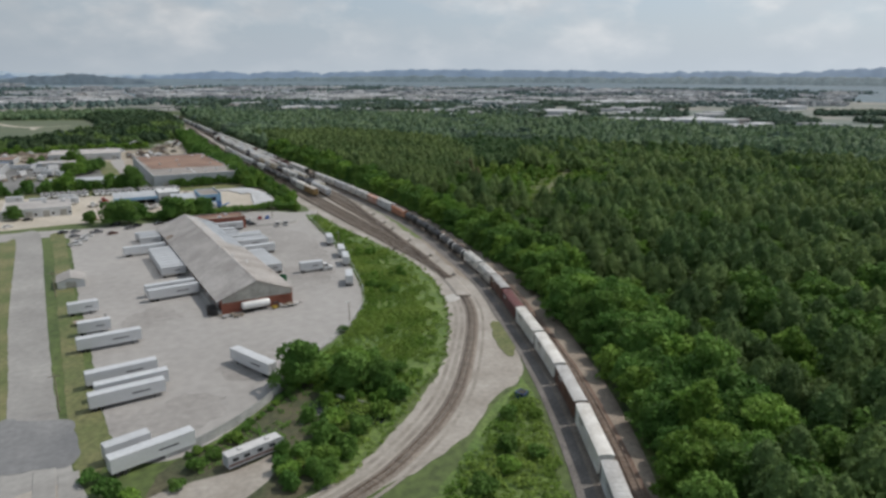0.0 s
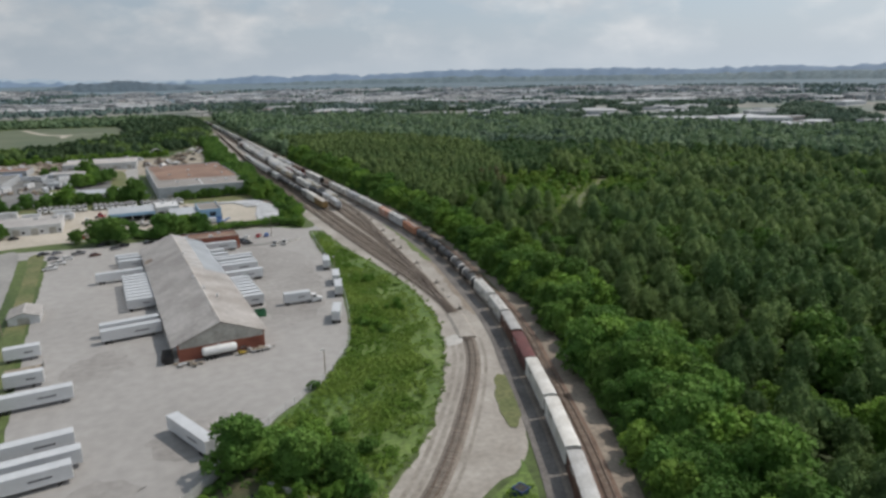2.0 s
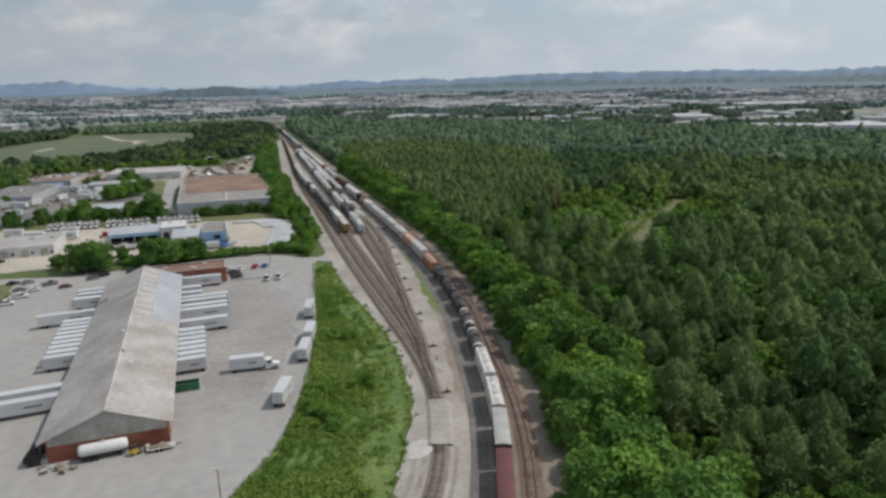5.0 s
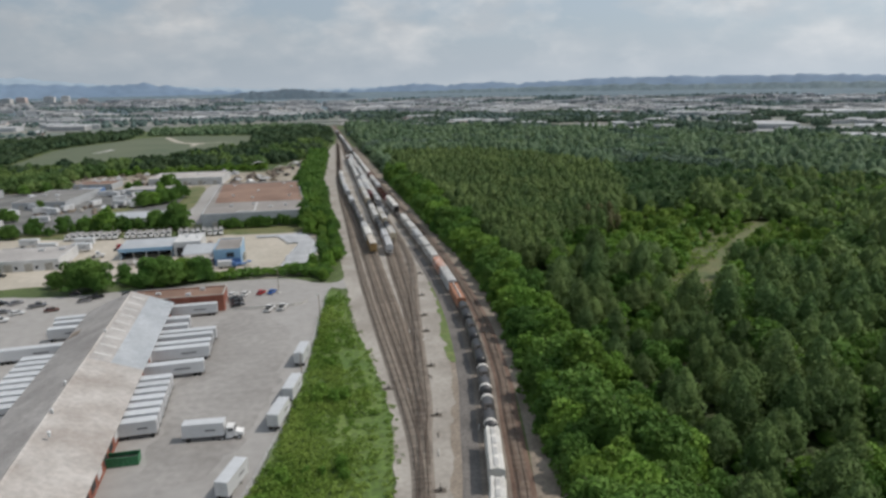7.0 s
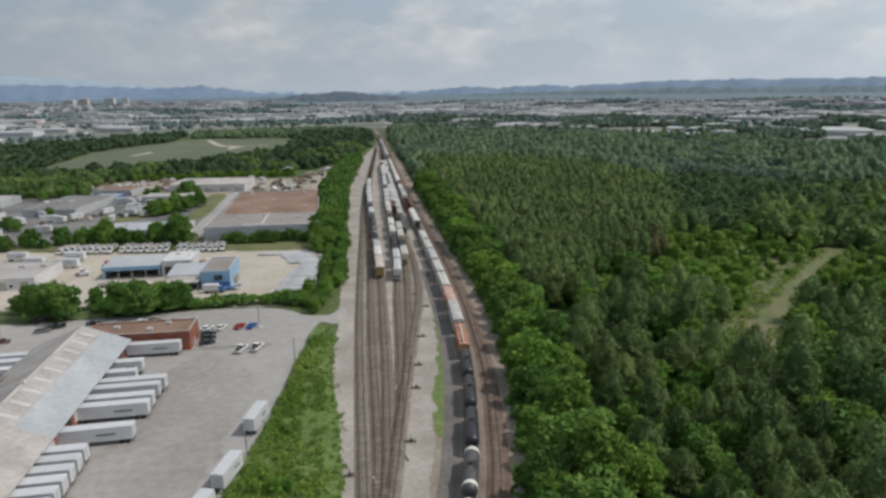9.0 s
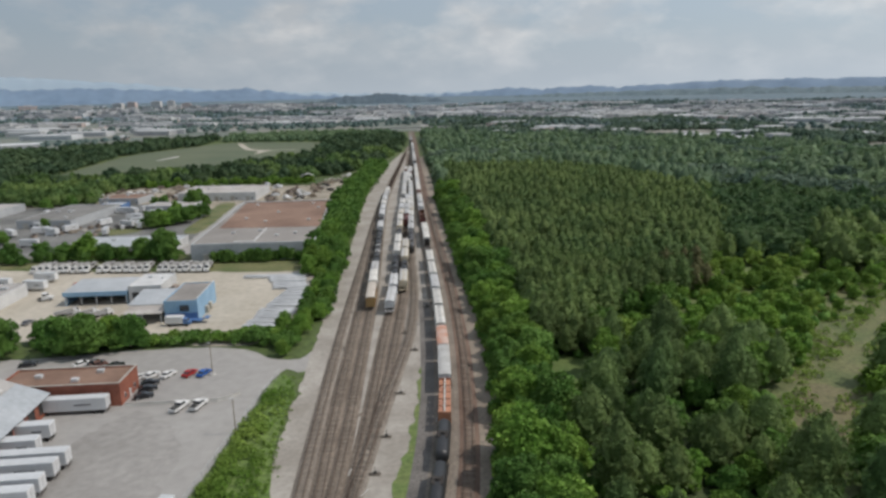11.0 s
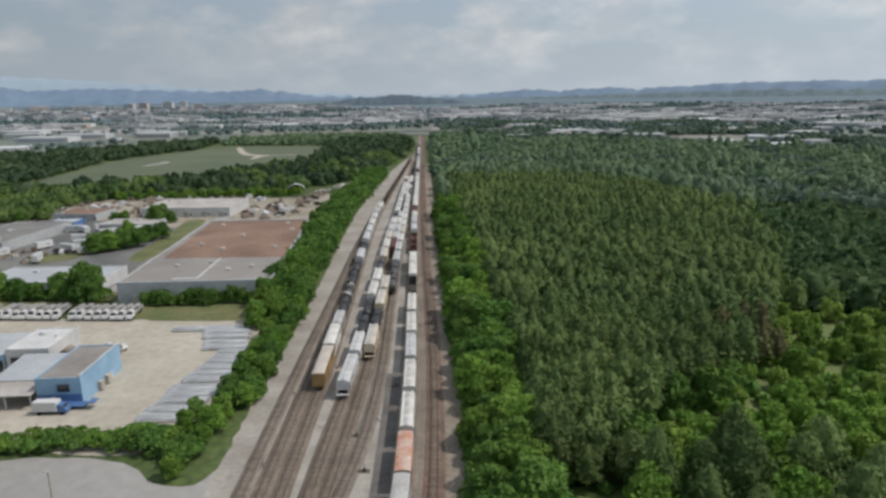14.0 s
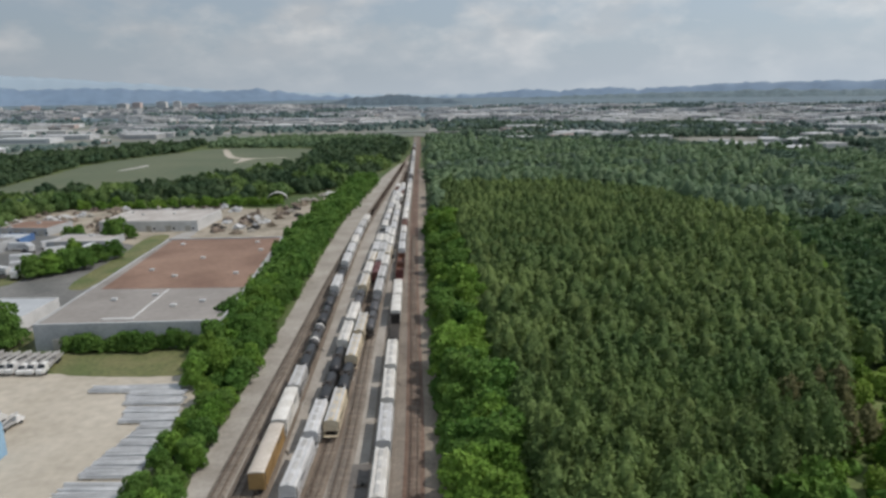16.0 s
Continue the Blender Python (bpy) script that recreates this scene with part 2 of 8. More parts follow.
# ---- mesh tools ----
class Geo:
    """Gathers faces for one mesh."""

    def __init__(self):
        self.v, self.f = [], []

    def add(self, verts, faces):
        k = len(self.v)
        self.v += [tuple(p) for p in verts]
        self.f += [tuple(i + k for i in f) for f in faces]
        return self

    def box(self, x0, x1, y0, y1, z0, z1, c=0.0):
        """A block; c: its edges' chamfer."""
        if c <= 0:
            v = [(x, y, z) for z in (z0, z1) for y in (y0, y1) for x in (x0, x1)]
            return self.add(v, [(0, 2, 3, 1), (4, 5, 7, 6), (0, 1, 5, 4), (1, 3, 7, 5), (3, 2, 6, 7), (2, 0, 4, 6)])
        bm = bmesh.new()
        bmesh.ops.create_cube(bm, size=1, matrix=Matrix.LocRotScale(((x0 + x1) / 2, (y0 + y1) / 2, (z0 + z1) / 2), None, (x1 - x0, y1 - y0, z1 - z0)))
        bmesh.ops.bevel(bm, geom=bm.edges[:], offset=c, segments=1, affect="EDGES")
        bm.verts.index_update()
        self.add([p.co for p in bm.verts], [[p.index for p in f.verts] for f in bm.faces])
        bm.free()
        return self

    def tube(self, p, q, r0, r1=None, n=10, caps=True):
        p, q = Vector(p), Vector(q)
        r1 = r0 if r1 is None else r1
        w = (q - p).normalized()
        a = w.orthogonal().normalized()
        b = w.cross(a)
        ring = [(math.cos(2 * math.pi * i / n), math.sin(2 * math.pi * i / n)) for i in range(n)]
        v = [p + r0 * (c * a + s * b) for c, s in ring] + [q + r1 * (c * a + s * b) for c, s in ring]
        f = [(i, (i + 1) % n, n + (i + 1) % n, n + i) for i in range(n)]
        if caps:
            f += [tuple(range(n))[::-1], tuple(range(n, 2 * n))]
        return self.add(v, f)

    def prism(self, outline, x0, x1, axis="x"):
        """An outline of (u, z) drawn along x (u is y) or along y (u is x)."""
        n = len(outline)
        at = (lambda u, z, x: (x, u, z)) if axis == "x" else (lambda u, z, x: (u, x, z))
        v = [at(u, z, x0) for u, z in outline] + [at(u, z, x1) for u, z in outline]
        f = [(i, (i + 1) % n, n + (i + 1) % n, n + i) for i in range(n)] + [tuple(range(n))[::-1], tuple(range(n, 2 * n))]
        return self.add(v, f)

    def lathe(self, profile, n=16, axis="x"):
        """A profile of (along, radius) turned round the axis."""
        v, f = [], []
        for s, r in profile:
            for i in range(n):
                c, d = r * math.cos(2 * math.pi * i / n), r * math.sin(2 * math.pi * i / n)
                v.append((s, c, d) if axis == "x" else (c, d, s))
        for k in range(len(profile) - 1):
            for i in range(n):
                j = (i + 1) % n
                f.append((k * n + i, k * n + j, (k + 1) * n + j, (k + 1) * n + i))
        return self.add(v, f)

    def shift(self, x=0, y=0, z=0):
        self.v = [(a + x, b + y, c + z) for a, b, c in self.v]
        return self

    def mesh(self, name, material, smooth=False):
        me = bpy.data.meshes.new(name)
        me.from_pydata(self.v, [], self.f)
        bm = bmesh.new()
        bm.from_mesh(me)
        bmesh.ops.recalc_face_normals(bm, faces=bm.faces[:])
        bm.to_mesh(me)
        bm.free()
        me.materials.append(material)
        if smooth:
            me.polygons.foreach_set("use_smooth", [True] * len(me.polygons))
        return me


def part(name, geo, material, parent, label="", smooth=False):
    ob = new(name, geo.mesh(name, material, smooth))
    ob.parent = parent
    if label:
        tagged(ob, label)
    return ob


def thing(name, label, category, group="", x=0, y=0, z=0, rz=0):
    """An Empty at the base of a thing."""
    ob = new(name)
    ob.empty_display_size = 0.5
    ob.matrix_basis = pose(x, y, z, 0, 0, rz)
    return tagged(ob, label, category, group)


def raw_mesh(name, v, corners, sizes, material, smooth=False):
    """A large mesh from arrays: points, face corners, and how many corners each face has."""
    me = bpy.data.meshes.new(name)
    me.vertices.add(len(v))
    me.vertices.foreach_set("co", np.asarray(v, np.float32).ravel())
    me.loops.add(len(corners))
    me.loops.foreach_set("vertex_index", np.asarray(corners, np.int32))
    me.polygons.add(len(sizes))
    starts = np.concatenate(([0], np.cumsum(sizes)[:-1])).astype(np.int32)
    me.polygons.foreach_set("loop_start", starts)
    me.update(calc_edges=True)
    me.validate()
    me.materials.append(material)
    if smooth:
        me.polygons.foreach_set("use_smooth", [True] * len(me.polygons))
    return me


def spline(points, step=3.0):
    """A smooth line through the points, resampled evenly."""
    p = np.array(points, float)
    ext = np.vstack([2 * p[0] - p[1], p, 2 * p[-1] - p[-2]])
    fine = []
    for i in range(1, len(ext) - 2):
        a, b, c, d = ext[i - 1:i + 3]
        n = max(2, int(np.hypot(*(c - b)) / 1.0))
        for t in np.arange(n) / n:
            fine.append(0.5 * (2 * b + (c - a) * t + (2 * a - 5 * b + 4 * c - d) * t * t + (3 * b - a - 3 * c + d) * t ** 3))
    fine.append(p[-1])
    fine = np.array(fine)
    s = np.concatenate(([0], np.cumsum(np.hypot(*np.diff(fine, axis=0).T))))
    want = np.linspace(0, s[-1], max(2, int(s[-1] / step) + 1))
    return np.column_stack([np.interp(want, s, fine[:, 0]), np.interp(want, s, fine[:, 1])])


def closed(points, step=3.0, wobble=0.4):
    """A smooth closed outline with a slightly ragged edge."""
    p = [tuple(q) for q in points]
    line = spline(p[-2:] + p + p[:3], step)
    a = int(np.argmin(np.hypot(*(line[: len(line) // 2] - p[0]).T)))
    b = len(line) // 2 + int(np.argmin(np.hypot(*(line[len(line) // 2:] - p[0]).T)))
    line = line[a:b]
    return np.array([(x + wobble * noise.noise((x * 0.25, y * 0.25, 1)) * 2, y + wobble * noise.noise((x * 0.25, y * 0.25, 7)) * 2) for x, y in line])


def patch(name, outline, z, material, label, category="ground", thick=0.0):
    """A flat piece of ground with the given outline."""
    from mathutils.geometry import tessellate_polygon
    pts = [Vector((x, y, z)) for x, y in outline]
    tris = tessellate_polygon([pts])
    me = bpy.data.meshes.new(name)
    me.from_pydata(pts, [], [t for t in tris])
    bm = bmesh.new()
    bm.from_mesh(me)
    for f in bm.faces:
        if f.normal.z < 0:
            f.normal_flip()
    bm.to_mesh(me)
    bm.free()
    me.materials.append(material)
    return tagged(new(name, me), label, category, kind="structure")


def ribbon(line, half, z, crown=0.0, shoulder=0.0):
    """Vertices and faces of a strip along a line; it rises by crown in its middle part and its edge falls to z - shoulder."""
    g = Geo()
    d = np.gradient(line, axis=0)
    nrm = np.column_stack([d[:, 1], -d[:, 0]]) / np.hypot(*d.T)[:, None]
    rows = [(-half, z - shoulder), (-half * 0.7, z + crown), (half * 0.7, z + crown), (half, z - shoulder)]
    v = [(x + u * a, y + u * b, zz) for (x, y), (a, b) in zip(line, nrm) for u, zz in rows]
    f = [(4 * i + k, 4 * i + k + 1, 4 * i + k + 5, 4 * i + k + 4) for i in range(len(line) - 1) for k in range(3)]
    return g.add(v, f)

# ---- the land ----
def land():
    """One sheet of ground out to the horizon."""
    rings = [0, 60, 120, 200, 300, 420, 560, 720, 900, 1150, 1450, 1800, 2300, 3000, 3800, 4700]
    n = 96
    v, f = [(100, 250, 0)], []
    for r in rings[1:]:
        for i in range(n):
            a = 2 * math.pi * i / n
            x, y = 100 + r * math.sin(a), 250 + r * math.cos(a)
            v.append((x, y, 0))
    for i in range(n):
        f.append((0, 1 + (i + 1) % n, 1 + i))
    for k in range(len(rings) - 2):
        for i in range(n):
            j = (i + 1) % n
            f.append((1 + k * n + i, 1 + k * n + j, 1 + (k + 1) * n + j, 1 + (k + 1) * n + i))
    return tagged(new("ground", Geo().add(v, f).mesh("ground", M["meadow"])), "green grassy valley ground reaching to the horizon", "ground", kind="structure")


land()
LOT = [(8, 127), (18, 129.5), (28, 136.5), (38, 146), (53.6, 164.5), (66, 176), (79.4, 196), (89, 227), (96.5, 265), (103, 315), (105.8, 337), (108.5, 343), (113, 340), (117.5, 348), (116, 360), (111, 350), (102.6, 351), (93, 359), (78, 362), (58, 361), (30, 358), (8, 357), (-12, 362), (-40, 364), (-90, 368), (-90, 348), (-40, 345), (-8, 345), (-4, 320), (-3, 250), (-1, 190), (1, 140)]
patch("lot", closed(LOT, 2.5, 0.35), 0.04, M["lot"], "pale worn gravel truck lot round the warehouse")
patch("street", closed([(-6.4, 132), (-9, 160), (-10.5, 190), (-12.5, 250), (-14.6, 325), (-16.2, 356), (-20, 366), (-27, 356), (-25, 342), (-23.5, 290), (-22.2, 235), (-19, 170), (-18.6, 139), (-20, 120), (-5, 118)], 3, 0.15), 0.07, M["street"], "worn pale asphalt street beside the lot", "road")
patch("verge", closed([(-6, 131), (-7.9, 189), (-9.5, 260), (-10.6, 323), (-11.8, 352), (-6.5, 352), (-5.5, 323), (-4, 260), (-3, 189), (0.5, 142), (-1, 131)], 3, 0.2), 0.10, M["drygrass"], "dry mown grass verge along the street")
patch("yard_street", closed([(-19, 140), (-22, 235), (-24.6, 342), (-30, 342), (-45, 300), (-44, 240), (-36, 140)], 3, 0.4), 0.05, M["drygrass"], "patchy dry grass beside the street")
patch("driveway", closed([(-6, 112), (6, 116), (14, 117), (21, 117), (29, 119), (29, 115), (24, 110), (14, 104), (2, 100), (-22, 106), (-24, 122), (-8, 128)], 3, 0.4), 0.17, M["gravel"], "pale gravel driveway below the fence", "road")
patch("yard", closed([(86, 362), (100, 368), (106, 400), (108, 432), (99, 448), (62, 450), (0, 458), (-90, 466), (-95, 376), (0, 373), (45, 372)], 3, 0.5), 0.05, M["sandlot"], "sandy beige contractor yard with stored steel")
patch("grass_plot", closed([(60, 451), (98, 447), (97, 463), (57, 470)], 3, 0.4), 0.09, M["drygrass"], "mown grass plot at the yard's edge")
patch("overgrown_bank", closed([(34, 104), (47, 112), (60.4, 124), (79, 142), (94.6, 166), (106, 190), (113, 214), (116, 240), (115, 270), (112, 308), (112.5, 328), (109.5, 338), (106, 337), (103.6, 315), (97, 265), (89.8, 227), (80, 196), (66.6, 175.6), (54, 164), (38, 145), (28, 135.5), (18, 128.5), (20, 116)], 2.5, 0.6), 0.12, M["lush"], "lush overgrown green bank between lot and tracks")
patch("gravel_strip", closed([(30, 96), (50, 100), (68, 108), (80, 118), (92, 124), (98, 132), (108, 152), (118, 172), (130, 205), (138, 240), (147, 300), (150, 340), (151, 420), (152.5, 620), (155, 800), (158, 1000), (152, 1010), (141, 955), (121, 756), (116.5, 600), (116, 480), (114.6, 400), (113.5, 340), (112.8, 300), (115.4, 250), (113, 212), (105.2, 187), (94, 164), (79, 140.5), (60.4, 122), (44, 109), (24, 99)], 3, 0.6), 0.06, M["gravel"], "pale gravel service ground along the tracks")
patch("rough_ground", closed([(4, 112), (9, 124), (18, 128), (28, 135), (38, 144.5), (43, 150), (47, 140), (49, 126), (44, 116), (34, 107), (24, 101), (12, 104)], 2.5, 0.6), 0.145, M["rough"], "rough brown and green ground below the fence")
patch("grass_island", closed([(107, 160), (109, 153), (103.4, 142), (97, 135.5), (98.7, 145)], 1.5, 0.4), 0.16, M["drygrass"], "small dry grass island in the gravel")
patch("grass_strip", closed([(135.6, 266), (139.0, 268), (142.6, 294), (145.2, 316), (146.4, 340), (144.2, 338), (142.2, 312), (138.6, 288)], 2, 0.9), 0.16, M["clearing"], "narrow grass strip between the tracks")
patch("grass_wedge", closed([(92.5, 125), (88.6, 113.7), (80.5, 98.5), (74, 87.5), (62, 66), (37, 40), (20, 50), (40, 86), (50, 92), (64, 103), (78, 115), (88, 120)], 2.5, 0.5), 0.14, M["lush"], "overgrown grass wedge between the two lines")
tagged(new("shoulder", ribbon(spline([(52, 20), (66, 44), (77, 63), (93, 88), (106, 112), (117, 136), (127, 160), (134, 178), (141, 201), (148.4, 232), (154, 262), (158.5, 297), (161, 330), (162.6, 358), (163.4, 398), (163.6, 440), (163.4, 540), (164, 645), (165.4, 780), (167, 930)], 4) - np.array((0.5, 0.0)), 3.0, 0.17, 0.0, 0.1).mesh("shoulder", M["shoulder"])), "tan gravel shoulder beside the outer track", "ground", kind="structure")
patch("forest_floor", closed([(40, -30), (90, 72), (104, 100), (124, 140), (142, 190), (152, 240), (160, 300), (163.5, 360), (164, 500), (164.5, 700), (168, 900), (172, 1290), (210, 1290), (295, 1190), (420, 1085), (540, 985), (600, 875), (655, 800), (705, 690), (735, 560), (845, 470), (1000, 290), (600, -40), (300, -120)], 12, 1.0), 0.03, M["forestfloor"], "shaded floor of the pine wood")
patch("clearing", closed([(194, 244), (200, 262), (210, 276), (212, 292), (222, 312), (232, 328), (250, 348), (272, 374), (304, 404), (336, 412), (342, 388), (322, 362), (310, 336), (294, 320), (272, 318), (262, 306), (252, 292), (240, 276), (232, 262), (220, 250), (208, 238)], 4, 2.4), 0.10, M["glade"], "overgrown sunny clearing in the wood")
patch("scrub_floor", closed([(192, 352), (206, 372), (226, 384), (250, 402), (276, 434), (300, 428), (322, 394), (318, 366), (296, 330), (262, 320), (246, 332), (226, 350), (210, 344)], 4, 2.0), 0.08, M["clearing"], "sunny rank grass under open scrub")
patch("bare_ground", closed([(224, 288), (226, 300), (234, 312), (243, 318), (248, 312), (241, 301), (235, 290), (229, 284)], 2, 1.0), 0.15, M["bare"], "bare brown soil in the clearing")
patch("clearing_lawn", closed([(173, 312), (184, 316), (191, 325), (193, 341), (182, 343), (176, 331)], 2, 0.8), 0.12, M["lawn"], "small sunny grass gap in the wood")
patch("hay_field", closed([(-185, 775), (-124, 788), (-64, 812), (-33, 846), (0, 890), (38, 956), (64, 1030), (58, 1100), (46, 1190), (-40, 1222), (-112, 1236), (-170, 1124), (-198, 1036), (-192, 930), (-190, 840)], 8, 2.0), 0.06, M["field"], "pale green hay field between tree belts")
patch("track_in_field", closed([(-100, 1206), (-92, 1204), (-58, 1104), (-30, 1078), (6, 1084), (6, 1078), (-26, 1068), (-34, 1030), (-40, 1030), (-42, 1066), (-66, 1098)], 4, 1.0), 0.12, M["sandlot"], "bare sandy track in the field")
patch("track_in_field", closed([(-133, 1016), (-127, 1014), (-126, 1000), (-136, 968), (-140, 970), (-134, 1000)], 4, 0.8), 0.12, M["concrete"], "bare pale spot in the field")
patch("scrap_yard_ground", closed([(36, 600), (105, 597), (106, 640), (112, 700), (116, 790), (104, 800), (88, 730), (60, 716), (-60, 730), (-150, 700), (-160, 640), (-30, 640)], 5, 1.0), 0.06, M["scrapground"], "bare sandy ground of the scrap yard")
patch("west_lots", closed([(-10, 480), (38, 478), (36, 520), (24, 600), (-20, 640), (-170, 640), (-220, 480)], 5, 1.0), 0.05, M["oldlot"], "pale paved lots between small industrial sheds")
patch("grass_plot", closed([(21, 540), (31, 536), (31, 590), (28, 632), (18, 632), (20, 585)], 3, 0.5), 0.1, M["drygrass"], "rough grass beside the factory drive")
patch("grass_plot", closed([(-40, 468), (42, 467), (42, 484), (-40, 486)], 3, 0.5), 0.11, M["drygrass"], "rough grass under the trees behind the yard")
patch("grass_plot", closed([(-24, 536), (-6, 540), (-4, 560), (-20, 556)], 3, 0.5), 0.1, M["drygrass"], "rough grass between the sheds")
M["stain"] = mat("oil_stained_lot", (0.235, 0.224, 0.212), (0.318, 0.306, 0.292), big=0.05, fine=0.5, grain=0.14, world_space=True)
M["asphalt"] = mat("grey_asphalt", (0.15, 0.155, 0.16), (0.215, 0.218, 0.22), big=0.06, fine=0.7, grain=0.14, world_space=True)
patch("asphalt_apron", closed([(-20.4, 160), (-14, 157), (-6.4, 153), (-5.6, 134.6), (-12, 135.6), (-19.4, 138)], 2, 0.5), 0.115, M["asphalt"], "dark grey asphalt apron at the street's end", "road")
for x0, x1, y0, y1 in ((-13.0, -9.3, 123.5, 134.4), (-8.9, -5.4, 121.6, 131.2)):
    tagged(new("concrete_pad", Geo().box(x0, x1, y0, y1, 0.08, 0.22, 0.03).mesh("concrete_pad", M["street"])), "worn concrete pad at the street's end", "pavement", kind="structure")
for pts in ([(1, 151), (9, 153), (17, 155), (25, 148), (22, 140), (14, 132), (6, 131), (1.5, 138)], [(26, 166), (40, 172), (48, 164), (38, 154), (30, 156)], [(66, 224), (67, 300), (74, 320), (84, 316), (93, 300), (90, 262), (84, 236), (76, 222)], [(8, 214), (20, 222), (24, 208), (14, 204)]):
    patch("stained_ground", closed(pts, 1.5, 1.6), 0.06, M["stain"], "darker oil-stained part of the lot")
patch("tan_gravel", closed([(122.5, 204), (129, 233), (133, 250), (136.5, 270), (139.4, 284), (143.4, 282), (140, 268), (136.8, 250), (132.8, 233), (126.2, 203)], 2, 0.7), 0.1, M["shoulder"], "tan sandy gravel beside the main line")

# ---- railway tracks ----
TRACK = {
    "main": [(28, -8), (40, 14), (55, 38), (66, 56), (77, 74.8), (85.4, 90), (95.1, 109.2), (102.2, 125), (110.2, 144.7), (117.2, 163.6), (123.6, 180), (130.4, 202.5), (137.2, 233), (141, 250), (144.3, 270), (148, 298), (150.4, 330), (151.4, 358), (152.2, 398), (152.4, 440), (152.8, 494), (153, 540), (153.8, 623), (156, 775), (158, 930), (160, 1104), (163, 1420)],
    "second": [(34, -10), (45.5, 12), (60, 35.5), (71, 54), (81.5, 72.8), (90, 88), (99.6, 107), (106.8, 122.8), (114.8, 142.6), (121.8, 161.4), (128.2, 178), (135, 200.8), (141.8, 231.8), (145.8, 249), (149.3, 269), (153.2, 297), (155.8, 330), (157.3, 358), (158.4, 398), (158.6, 440), (158.4, 494), (158.4, 540), (159, 645), (160.6, 780), (162.4, 930), (165.4, 1104), (169, 1420)],
    "lead": [(14, 88), (28, 95), (39.1, 99.4), (49, 104.2), (64, 115), (77, 128), (92, 148), (104.2, 167), (111, 182), (116.5, 200), (119.4, 216), (121.7, 229), (124.2, 241), (127.7, 266), (132.9, 303), (137.7, 335), (142.0, 365), (144.2, 400), (144.8, 440), (145, 468), (146, 520), (147.5, 583), (149.3, 690), (152, 830), (155, 980), (159.5, 1100)],
    "siding_b": [(111, 182), (115.8, 200), (118.5, 216), (119.6, 232), (119.9, 252), (120.0, 289), (120.4, 339), (121.2, 383), (122.3, 425), (123.5, 470), (125.6, 558), (130.8, 677), (141, 855), (149, 990), (156, 1090)],
    "siding_c": [(119.4, 216), (121.6, 232), (122.9, 251), (123.4, 268), (123.7, 306), (124.5, 351), (125.4, 390), (126.2, 440), (126.8, 520), (128.4, 600), (132.6, 690), (141.8, 850), (150, 995)],
    "siding_d": [(122.4, 233), (124.4, 250), (125.5, 270), (127, 305), (128.2, 350), (129.2, 388), (129.6, 440), (129.8, 520), (130.6, 611), (134, 690), (140.5, 811), (150.5, 985)],
    "siding_f": [(126.9, 261), (129.5, 283), (131.7, 313.5), (134.3, 363.6), (136.5, 395), (137.4, 420), (138.2, 455), (139.8, 509), (141, 561), (143.6, 640), (146.4, 747), (150, 870), (153, 960)],
    "siding_g": [(131.5, 293), (135.4, 330), (138.4, 370), (140.6, 407), (141.4, 438), (142.4, 470), (143.2, 500), (144.4, 560), (146.5, 640), (149.4, 760), (152.5, 900)],
}
LINE = {k: spline(v, 2.5) for k, v in TRACK.items()}
RAIL_TOP = 0.52


